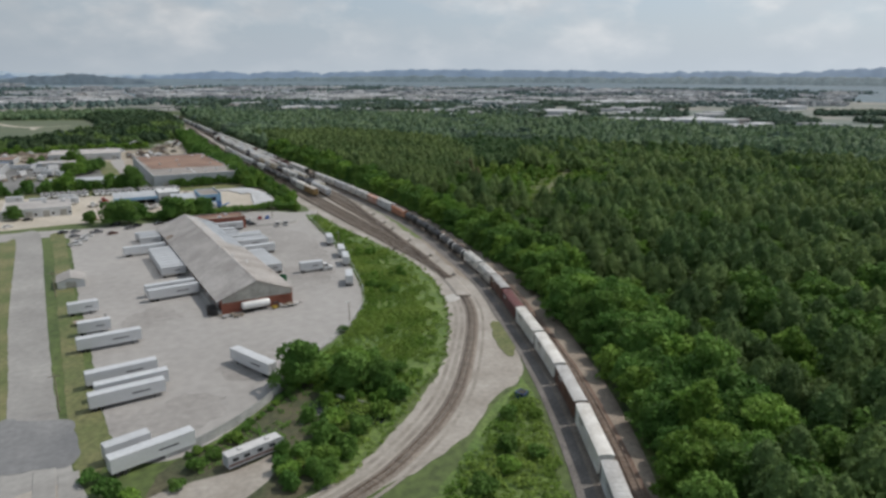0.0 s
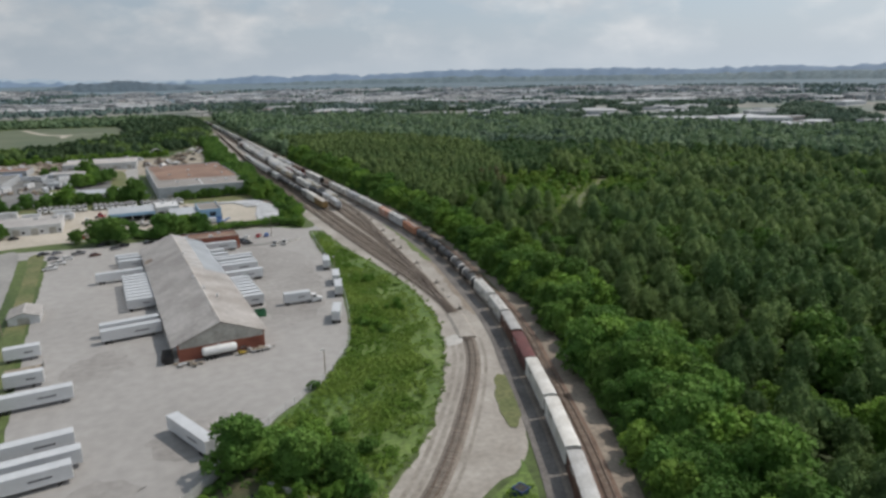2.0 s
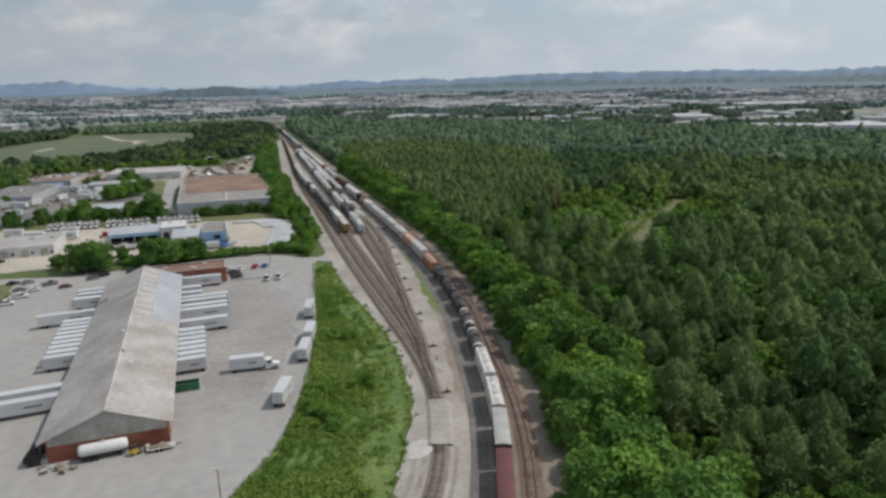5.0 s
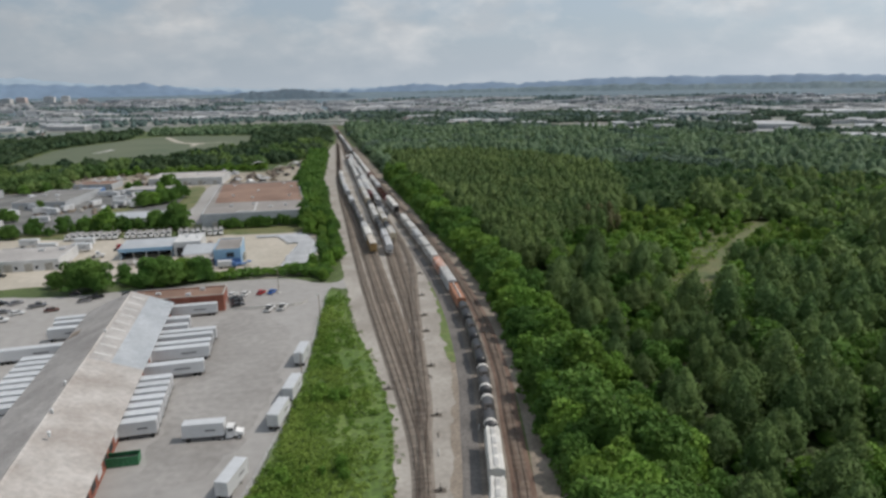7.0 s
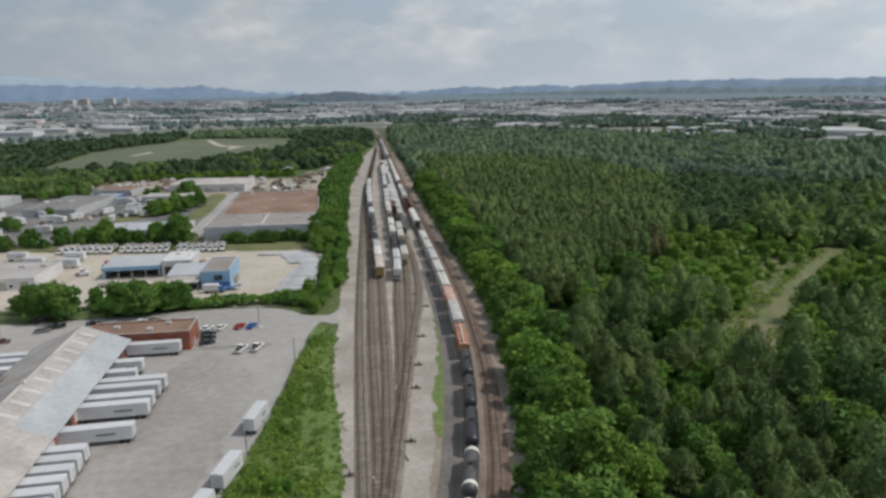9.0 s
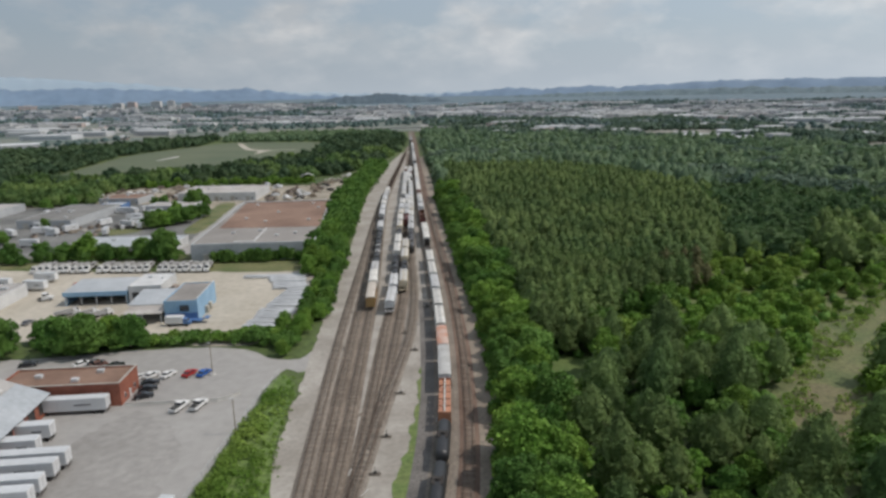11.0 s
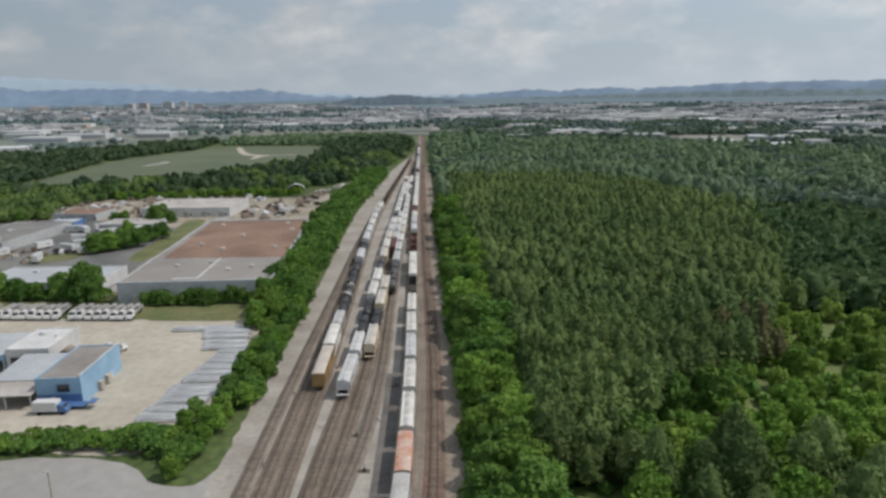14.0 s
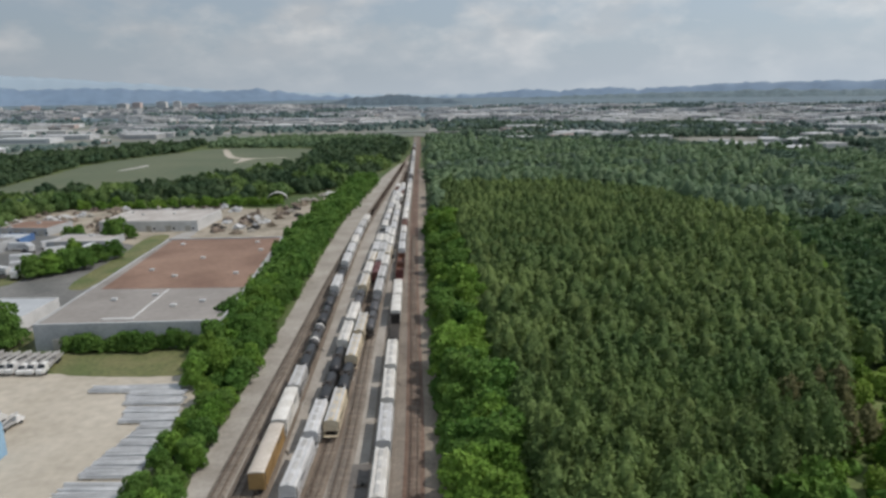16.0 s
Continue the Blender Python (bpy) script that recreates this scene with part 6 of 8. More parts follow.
def barrier():
    b = thing("concrete_barrier", "low concrete barrier wall in the lot", "barrier")
    line = spline([(72.4, 324.5), (85, 324.6), (93, 324.7), (96.5, 325.6), (99, 328.4)], 3)
    for (x, y), (u, v) in zip(line[:-1], line[1:]):
        d = Vector((u - x, v - y, 0))
        n = Vector((d.y, -d.x, 0)).normalized()
        p, q = Vector((x, y, 0)) + d * 0.01, Vector((u, v, 0)) - d * 0.01
        g = Geo()
        prof = [(-0.3, 0), (-0.3, 0.2), (-0.12, 0.45), (-0.1, 0.85), (0.1, 0.85), (0.12, 0.45), (0.3, 0.2), (0.3, 0)]
        k = len(prof)
        g.add([p + n * o + Vector((0, 0, z)) for o, z in prof] + [q + n * o + Vector((0, 0, z)) for o, z in prof], [(i, (i + 1) % k, k + (i + 1) % k, k + i) for i in range(k)] + [tuple(range(k)), tuple(range(k, 2 * k))])
        part("block", g, M["concrete"], b)


barrier()
tool_bin = thing("blue_bin", "small blue open bin on the gravel", "bin", x=86.0, y=115.2, rz=20)
part("body", Geo().prism([(-0.9, 0), (-1.15, 1.5), (1.15, 1.5), (0.9, 0)], -1.1, 1.1), M["navy"], tool_bin)
part("rim", Geo().box(-1.2, 1.2, -1.25, -1.1, 1.45, 1.6, 0.03).box(-1.2, 1.2, 1.1, 1.25, 1.45, 1.6, 0.03).box(-1.2, -1.05, -1.1, 1.1, 1.45, 1.6).box(1.05, 1.2, -1.1, 1.1, 1.45, 1.6), M["navy"], tool_bin, "dark blue rim")
part("load", Geo().box(-1.02, 1.02, -1.08, 1.08, 1.3, 1.52, 0.06), M["dark"], tool_bin, "dark rubbish inside")

# clutter at the warehouse's south end
rng_c = random.Random(3)
for i in range(11):
    x, y = rng_c.uniform(36, 58), rng_c.uniform(203.6, 206.4)
    if 40.5 < x < 52.5 and y < 206.2:
        y = 206.6
    c = thing("crate", "weathered pallet crate against the wall" if i % 2 else "stack of grey timber pallets", "crate", "clutter by the warehouse", x, y, 0.04, rng_c.uniform(0, 90))
    k = rng_c.uniform(0.4, 0.62)
    for j in range(3):
        part("board", Geo().box(-k, k, -k, k, 0.32 * j * k * 2, 0.32 * j * k * 2 + 0.2 * k * 2, 0.02), M["timber"] if i % 3 else M["skylight"], c)
lp = thing("loading_ramp", "dark steel racks beside the dock", "rack", x=33.6, y=207.5)
for i in range(4):
    part("rack", Geo().box(-1.2, 1.2, -2.6 + i * 1.5, -2.5 + i * 1.5, 0, 2.3).box(-1.2, 1.2, -2.6 + i * 1.5, -1.6 + i * 1.5, 1.1, 1.2).box(-1.2, 1.2, -2.6 + i * 1.5, -1.6 + i * 1.5, 2.2, 2.3), M["dark"], lp)

def parked_rig(x, y, rz):
    c = thing("box_truck", "white box truck with deep blue cab", "truck", x=x, y=y, z=0.05, rz=rz)
    part("box", Geo().box(-3.2, 2.4, -1.2, 1.2, 1.0, 3.3, 0.04), PAINT["van_white"], c, "white cargo box")
    part("cab", Geo().prism([(4.6, 0.7), (4.6, 1.5), (4.1, 1.7), (3.7, 2.5), (2.5, 2.6), (2.5, 0.7)], -1.1, 1.1, "y"), M["deep_blue"], c, "deep blue cab")
    part("windscreen", Geo().prism([(4.12, 1.74), (3.76, 2.4), (3.73, 2.4), (4.09, 1.72)], -0.95, 0.95, "y"), M["glass"], c)
    part("chassis", Geo().box(-3.1, 4.2, -0.45, 0.45, 0.55, 0.95), PAINT["under"], c)
    for s in (-1, 1):
        for u in (3.5, -1.9):
            wheel(u, s * 0.98, 0.46, 0.36, c)


parked_rig(66.6, 382.4, -2)
flat_car_yard = thing("lowboy_trailer", "deep blue lowboy trailer beside the office", "trailer", x=71.6, y=385.0, z=0.05, rz=-3)
part("deck", Geo().prism([(-5.0, 0.8), (-5.0, 1.1), (2.6, 1.1), (3.4, 1.9), (5.0, 1.9), (5.0, 1.6), (3.6, 1.6), (2.8, 0.8)], -1.25, 1.25, "y"), M["deep_blue"], flat_car_yard)
part("ramp", Geo().prism([(-5.1, 1.0), (-5.3, 1.0), (-5.9, 2.6), (-5.7, 2.6)], -1.1, 1.1, "y"), M["rust"], flat_car_yard)
for u in (-4.2, -3.1):
    for s in (-1, 1):
        wheel(u, s * 1.0, 0.42, 0.3, flat_car_yard)

# stored steel in the sandy yard
def steel_stack(x, y, L, n, rz):
    s = thing("steel_stack", "bundle of galvanised steel poles on timber bearers", "steel poles", "stored steel", x, y, 0.05, rz)
    for u in (-L * 0.3, L * 0.3):
        part("bearer", Geo().box(u - 0.1, u + 0.1, -n * 0.22, n * 0.22, 0, 0.2), M["timber"], s)
    r = random.Random(int(x * 7 + y))
    for i in range(n):
        yy, e = (i - (n - 1) / 2) * 0.42, r.uniform(-0.5, 0.5)
        part("steel_pole", Geo().tube((-L / 2 + e, yy, 0.42), (L / 2 + e, yy, 0.42), 0.2, 0.13, n=7), M["steel"], s)
    for i in range(n - 2):
        yy, e = (i - (n - 3) / 2) * 0.42, r.uniform(-0.5, 0.5)
        part("steel_pole", Geo().tube((-L / 2 + e, yy, 0.76), (L / 2 + e, yy, 0.76), 0.14, 0.19, n=7), M["steel"], s)


for i, (x, y, L) in enumerate(((94.6, 377.4, 11), (95.6, 381.4, 12), (96.8, 386.2, 12), (97.2, 389.8, 12.5), (97.4, 393.4, 12), (98.6, 398.6, 11.5), (99.0, 402.4, 11), (99.4, 406.2, 10.5), (100.0, 410.0, 9.5), (100.4, 413.8, 8.5), (100.6, 417.4, 8), (97.4, 421.4, 13), (96.4, 425.4, 13), (95.2, 430.6, 14), (94.0, 434.6, 14), (92.2, 438.0, 14), (80.8, 438.2, 9))):
    steel_stack(x, y, L, 10 if i % 2 else 9, -4 + (i * 5) % 4)


def utility_truck():
    t = thing("flatbed_truck", "white flatbed work truck parked in a row", "truck", "row of parked work trucks")
    part("cab", Geo().prism([(3.6, 0.7), (3.6, 1.5), (2.9, 1.6), (2.4, 2.5), (1.2, 2.5), (1.2, 0.7)], -1.05, 1.05, "y"), PAINT["car_white"], t)
    part("windscreen", Geo().prism([(2.93, 1.64), (2.47, 2.4), (2.44, 2.4), (2.9, 1.62)], -0.9, 0.9, "y"), M["glass"], t)
    part("bed", Geo().box(-5.2, 1.05, -1.15, 1.15, 0.95, 1.2, 0.03).box(-5.2, 1.05, -1.18, -1.08, 1.2, 1.55).box(-5.2, 1.05, 1.08, 1.18, 1.2, 1.55), PAINT["grey"], t)
    part("load", Geo().tube((-5.6, -0.3, 1.5), (2.6, -0.2, 2.85), 0.34, 0.26, n=8).box(-4.6, -2.6, -0.8, 0.8, 1.2, 2.1, 0.06), PAINT["grey"], t, "grey folded boom")
    part("chassis", Geo().box(-5.0, 3.2, -0.45, 0.45, 0.6, 0.9), PAINT["under"], t)
    for s in (-1, 1):
        for x in (2.5, -2.6, -3.7):
            wheel(x, s * 0.92, 0.45, 0.32, t)
    return t


for i in range(27):
    if i in (9, 18):
        continue
    put("utility", utility_truck, -16.5 + i * 2.85, 461.0 - i * 0.28, -86 + (i * 7) % 5, 0.05).scale = (1.5, 0.95, 1.05 + 0.1 * (i % 3))

# small industrial sheds west of the factory
flat_building("metal_shed", "grey-roofed metal shed in a paved lot", -76, -44, 560, 616, 5, M["pale_wall"], M["flat_roof"], rz=-6, units=4, doors=3, seed=11)
flat_building("metal_shed", "low painted shed with brown roof", -66, -38, 642, 664, 4.5, M["pale_wall"], M["brown_roof"], rz=-8, units=2, doors=4, seed=12)
flat_building("metal_shed", "white-roofed shed beside the factory drive", -14, 33, 485, 509, 4.6, M["white_sheet"], M["roof_blue"], rz=-3, units=2, doors=4, seed=13)
flat_building("metal_shed", "blue-walled shed with pale roof", -58, -42, 618, 632, 3.6, M["deep_blue"], M["roof_blue"], units=1, doors=2, seed=14)
flat_building("metal_shed", "pale shed in the western lots", -120, -84, 520, 556, 5, M["white_sheet"], M["roof_old"], rz=5, units=3, doors=3, seed=15)
flat_building("metal_shed", "pale shed in the western lots", -150, -110, 590, 630, 5, M["pale_wall"], M["roof_old"], rz=-5, units=3, doors=3, seed=16)
flat_building("metal_shed", "grey shed by the tree belt", -22, 8, 606, 624, 4, M["pale_wall"], M["roof_old"], rz=-3, units=1, doors=3, seed=17)
flat_building("metal_shed", "white shed in the western lots", -90, -60, 470, 500, 5, M["white_sheet"], M["roof_pale"], rz=3, units=2, doors=3, seed=18)
for x, y in ((-20, 580), (-12, 566), (-66, 560), (-70, 540), (2, 560), (-80, 600)):
    short_trailer(x, y, 30 + x)

# scrap yard
rs = np.random.default_rng(5)
def scrap_heap(x, y, w, h):
    g = Geo()
    n = int(11 * w)
    for _ in range(n):
        u = rs.normal(0, w * 0.4, 2)
        z = max(0.0, h * math.exp(-(u[0] ** 2 + u[1] ** 2) / (w * w * 0.35)) * rs.uniform(0.2, 1))
        a, b, c = rs.uniform(0.2, 1.5), rs.uniform(0.2, 0.9), rs.uniform(0.1, 0.6)
        m = pose(x + u[0], y + u[1], z + 0.2, *rs.uniform(-40, 40, 2), rs.uniform(0, 360))
        v = [m @ Vector((i * a, j * b, k * c)) for k in (-1, 1) for j in (-1, 1) for i in (-1, 1)]
        g.add(v, [(0, 2, 3, 1), (4, 5, 7, 6), (0, 1, 5, 4), (1, 3, 7, 5), (3, 2, 6, 7), (2, 0, 4, 6)])
    tagged(new("scrap_heap", g.mesh("scrap_heap", M[str(rs.choice(("rust", "timber", "steel", "dark", "sheetwall", "white_sheet"), p=(0.4, 0.2, 0.13, 0.12, 0.09, 0.06)))])), "heap of rusty mixed scrap metal", "scrap heap", "scrap heaps", "stuff")


for _ in range(70):
    u = rs.random()
    scrap_heap(50 + 58 * u + rs.normal(0, 6), 622 + 160 * u + rs.normal(0, 20), rs.uniform(1.2, 4.5), rs.uniform(1.0, 3.4))
for _ in range(70):
    u = rs.random()
    scrap_heap(-100 + 150 * u + rs.normal(0, 4), 690 + 26 * u + rs.normal(0, 11), rs.uniform(1.2, 4.0), rs.uniform(1.0, 3.0))
for _ in range(30):
    scrap_heap(rs.uniform(-35, -8), rs.uniform(634, 690), rs.uniform(1.0, 3.0), rs.uniform(0.8, 2.2))
for _ in range(26):
    scrap_heap(rs.uniform(-60, -8), rs.uniform(536, 560), rs.uniform(0.8, 2.0), rs.uniform(0.6, 1.8))
for i in range(16):
    short_trailer(-46 + (i * 37) % 66 - (22 if i % 3 else 0), 512 + (i * 53) % 110, (i * 67) % 180)


def arch_tent(x, y, rz):
    t = thing("arched_shelter", "white arched fabric shelter", "shelter", x=x, y=y, rz=rz)
    out = [(7 * math.cos(math.pi * i / 12), 5.2 * math.sin(math.pi * i / 12)) for i in range(13)]
    inn = [(6.8 * math.cos(math.pi * i / 12), 5.0 * math.sin(math.pi * i / 12)) for i in range(13)]
    g = Geo()
    for (a, b), (c, d), (e, f_), (h, k) in zip(out[:-1], out[1:], inn[:-1], inn[1:]):
        g.prism([(a, b), (c, d), (h, k), (e, f_)], -8, 8)
    part("cover", g, M["white_sheet"], t)


arch_tent(60.5, 760, 100)

# lorries and machines standing about in the sandy yard
put("red_tractor", lambda: tractor("car_red", "red day-cab truck tractor in the sandy yard"), 14.5, 428.6, -12, 0.05)
put("tractor", tractor, 8.4, 416.6, 10, 0.05)
for x, y, rz in ((-2, 431, -10), (-18, 436, -8), (-30, 448, -6), (-4, 443, -4)):
    short_trailer(x, y, rz)
for x, y, rz in ((33, 396.5, 30), (38, 395.8, 40), (26, 398, 20), (62, 421, 70), (66.5, 420, 74)):
    put("utility", utility_truck, x, y, rz, 0.05).scale = (0.9, 0.9, 0.95)


def switch_stand(x, y, rz):
    """A hand-thrown switch stand on its two long ties."""
    s = thing("switch_stand", "dark switch stand on long ties beside the track", "switch stand", "switch stands of the yard", x, y, 0.1, rz)
    part("tie", Geo().box(-1.6, 1.1, -0.45, -0.2, 0, 0.24), M["tie"], s)
    part("tie", Geo().box(-1.6, 1.1, 0.2, 0.45, 0, 0.24), M["tie"], s)
    part("stand", Geo().box(-0.3, 0.3, -0.4, 0.4, 0.24, 0.62, 0.06).tube((0, 0, 0.6), (0, 0, 1.7), 0.05, n=8), PAINT["under"], s)
    part("target", Geo().box(-0.02, 0.02, -0.3, 0.3, 1.35, 1.75, 0.01), M["rust"], s)
    part("lever", Geo().tube((0.2, 0, 0.5), (1.1, 0.15, 0.7), 0.035, n=6), PAINT["under"], s)


for y in (207.3, 235.8, 263, 288.7, 303, 324, 352):
    x, _, a = along("lead", y)
    switch_stand(x + 2.9, y, a - 90)
for key, y, side in (("siding_b", 252, -2.6), ("main", 391, -3.6), ("siding_g", 366, 2.4)):
    x, _, a = along(key, y)
    switch_stand(x + side, y, a - 90)
# loose ties and rail lengths dropped between the tracks
r = random.Random(19)
for i in range(44):
    key = r.choice(("lead", "siding_b", "siding_c", "siding_d", "siding_f", "main"))
    y = r.uniform(215, 520)
    x, _, a = along(key, y)
    d = thing("loose_tie", "weathered timber tie lying beside the tracks", "timber", "loose ties between the tracks", x + r.choice((-1, 1)) * r.uniform(1.9, 2.6), y, 0.22, a + r.uniform(-30, 30))
    part("timber", Geo().box(-1.2, 1.2, -0.12, 0.12, 0, 0.18, 0.015), M["tie"] if r.random() < 0.6 else M["concrete"], d)

# ---- trees ----
def cards(rng, lobes, n, size, stretch=1.0, up=-0.45, corners=4):
    """Leaf clumps: n small leaves on the skins of the lobes (x, y, z, r, rz)."""
    lobes = np.array(lobes, float)
    w = lobes[:, 3] * lobes[:, 4]
    k = rng.choice(len(lobes), n * 3, p=w / w.sum())
    d = rng.normal(size=(n * 3, 3))
    d /= np.linalg.norm(d, axis=1)[:, None]
    ok = d[:, 2] > up + 0.35 * rng.random(n * 3)
    k, d = k[ok], d[ok]
    r = lobes[k][:, [3, 3, 4]] * (0.72 + 0.42 * rng.random((len(k), 1)))
    p = lobes[k, :3] + d * r
    # drop what lies deep inside another lobe
    q = (p[:, None, :] - lobes[None, :, :3]) / lobes[None][:, :, [3, 3, 4]]
    inside = (np.linalg.norm(q, axis=2) < 0.72).any(axis=1)
    p, d = p[~inside][:n], d[~inside][:n]
    nrm = d * 0.85 + np.array((0, 0, 0.35)) + rng.normal(0, 0.75, d.shape)
    nrm /= np.linalg.norm(nrm, axis=1)[:, None]
    a = np.cross(nrm, rng.normal(size=nrm.shape))
    a /= np.linalg.norm(a, axis=1)[:, None]
    b = np.cross(nrm, a)
    s = size * (0.55 + 0.9 * rng.random((len(p), 1)))
    c = [p - a * s * stretch + b * s * 0.35, p - b * s * 0.85 + nrm * s * 0.15, p + a * s * stretch + b * s * 0.3]
    if corners == 4:
        c = [c[0] - b * s * 0.3, c[1] + nrm * s * 0.1, c[2] - b * s * 0.4, p + b * s * 0.8 + nrm * s * 0.2]
    return np.stack(c, axis=1).reshape(-1, 3)


def broad_lobes(rng, H, R, count):
    out = [(0, 0, H * 0.5, R * 0.6, H * 0.34)]
    for i in range(count):
        a, h = rng.random() * 6.283, rng.random()
        rr = R * (0.42 + 0.42 * math.sqrt(rng.random())) * (1.0 - 0.55 * h * h)
        out.append((rr * math.cos(a), rr * math.sin(a), H * (0.12 + 0.72 * h), R * (0.17 + 0.2 * rng.random()), H * (0.07 + 0.09 * rng.random())))
    return out


def pine_radius(u, power=3.0):
    """Half width of a pine crown at the height share u: a rounded top over a shorter skirt."""
    return (1 - np.clip(u, 0, 1) ** power) ** 0.8 * np.clip(0.62 + 1.9 * u, 0.62, 1)


def pine_cards(rng, H, R, n, size, corners):
    """A pine crown: leaves on the ends of many branches of a rounded cone."""
    u = 1 - rng.random(n) ** 0.75
    th = rng.random(n) * 6.283
    k, ph = rng.integers(4, 7), rng.random(4) * 6.283
    bough = 0.80 + 0.2 * np.sin(k * th + ph[0] + 9 * u) + 0.1 * np.sin(3 * th + ph[1] - 14 * u) + 0.12 * np.sin(23 * u + ph[2])
    r = R * pine_radius(u) * bough * (0.86 + 0.22 * rng.random(n))
    p = np.column_stack([r * np.cos(th), r * np.sin(th), H * (0.22 + 0.78 * u) + rng.normal(0, 0.3, n)])
    d = np.column_stack([np.cos(th), np.sin(th), 0.3 + 0.6 * u + 0.3 * np.sin(23 * u + ph[2])])
    nrm = d + rng.normal(0, 0.5, d.shape)
    nrm /= np.linalg.norm(nrm, axis=1)[:, None]
    a = np.cross(nrm, rng.normal(size=nrm.shape))
    a /= np.linalg.norm(a, axis=1)[:, None]
    b = np.cross(nrm, a)
    s = size * (0.6 + 0.8 * rng.random((n, 1))) * (0.7 + 0.3 * (1 - u))[:, None]
    c = [p - a * s + b * s * 0.35, p - b * s * 0.85 + nrm * s * 0.12, p + a * s + b * s * 0.3]
    return np.stack(c, axis=1).reshape(-1, 3)


def body(rng, H, R, kind, rings, seg, jitter):
    """The dense inside of a crown: a lumpy closed skin of points and triangles."""
    off = rng.random(3) * 50
    v = []
    for i in range(rings + 1):
        u = i / rings
        for j in range(seg):
            th = 6.283 * (j + 0.5 * (i % 2)) / seg
            if kind == "pine":
                r, z = R * 0.9 * float(pine_radius(u * 0.98)), H * (0.22 + 0.76 * u)
            else:
                w = 0.12 + 0.88 * u
                r, z = R * 0.9 * math.sqrt(max(0.0, 1 - (1.75 * w - 0.75) ** 2 if w > 0.43 else 1 - 0.5 * ((0.43 - w) / 0.43) ** 2)), H * (0.08 + 0.72 * w)
            n = noise.noise((math.cos(th) * 1.7 + off[0], math.sin(th) * 1.7 + off[1], z * 7 / H + off[2]))
            q = 1 + jitter * (1.6 * n + 0.35 * rng.normal())
            v.append((r * q * math.cos(th), r * q * math.sin(th), z + 0.06 * H * n))
    t = []
    for i in range(rings):
        for j in range(seg):
            k = (j + 1) % seg
            p, q = i * seg, (i + 1) * seg
            if i % 2:
                t += [(p + j, p + k, q + k), (p + j, q + k, q + j)]
            else:
                t += [(p + j, p + k, q + j), (p + k, q + k, q + j)]
    top = rings * seg
    t += [(top, top + j, top + j + 1) for j in range(1, seg - 1)]
    return np.array(v), np.array(t)


LEAVES = {  # number and size of the leaf clumps of a crown, by kind and detail
    "pine": {3: (2000, 0.46), 2: (600, 0.78), 1: (100, 1.3), 0: (24, 2.3), -1: (0, 1)},
    "planted": {3: (700, 0.5), 2: (420, 0.66), 1: (84, 1.15), 0: (24, 1.8), -1: (0, 1)},
    "broad": {3: (2600, 0.47), 2: (720, 0.82), 1: (110, 1.5), 0: (26, 2.5), -1: (0, 1)},
}
INSIDE = {"pine": {3: 0.74, 2: 0.76, 1: 0.84, 0: 0.92}, "planted": {3: 0.7, 2: 0.7, 1: 0.8, 0: 0.92}, "broad": {3: 0.66, 2: 0.70, 1: 0.80, 0: 0.9}}


def tree_shape(kind, seed, detail):
    """Points and triangles of a crown, and its height, for a tree of about full size."""
    rng = np.random.default_rng(seed)
    rings, seg = {3: (7, 9), 2: (6, 8), 1: (5, 7), 0: (4, 6), -1: (2, 6)}[detail]
    n, size = LEAVES[kind][detail]
    inner = INSIDE[kind].get(detail, 1.0)
    form = "broad" if kind == "broad" else "pine"
    if form == "pine":
        H, R = (rng.uniform(13.0, 17), rng.uniform(4.2, 5.6)) if kind == "pine" else (rng.uniform(12.0, 14.6), rng.uniform(3.0, 4.0))
        leaves = pine_cards(rng, H, R, n, size, 3) if n else np.zeros((0, 3))
    else:
        H, R = rng.uniform(10.0, 14), rng.uniform(5.2, 6.8)
        leaves = cards(rng, broad_lobes(rng, H, R, 30 if detail > 1 else 13), n, size, 1.0, -0.45, 3) if n else np.zeros((0, 3))
    v, t = body(rng, H, R * inner, form, rings, seg, (0.2 if form == "pine" else 0.34) if detail >= 0 else 0.26)
    return np.concatenate([v, leaves]), np.concatenate([t, len(v) + np.arange(len(leaves)).reshape(-1, 3)]), H


def leaf_mesh(name, v, t, material):
    return raw_mesh(name, v, np.asarray(t).ravel(), np.full(len(t), 3), material, True)


def trunk_geo(rng, H, r, limbs):
    g = Geo().tube((0, 0, -0.2), (0.1, 0.05, H * 0.5), r, r * 0.6, 8, False).tube((0.1, 0.05, H * 0.5), (0, 0, H * 0.9), r * 0.6, r * 0.15, 7)
    for i in range(limbs):
        a, z = rng.random() * 6.283, H * (0.3 + 0.4 * rng.random())
        g.tube((0.05, 0, z), (H * 0.2 * math.cos(a), H * 0.2 * math.sin(a), z + H * 0.16), r * 0.4, r * 0.1, 6)
    return g


TREE_BASE = {}


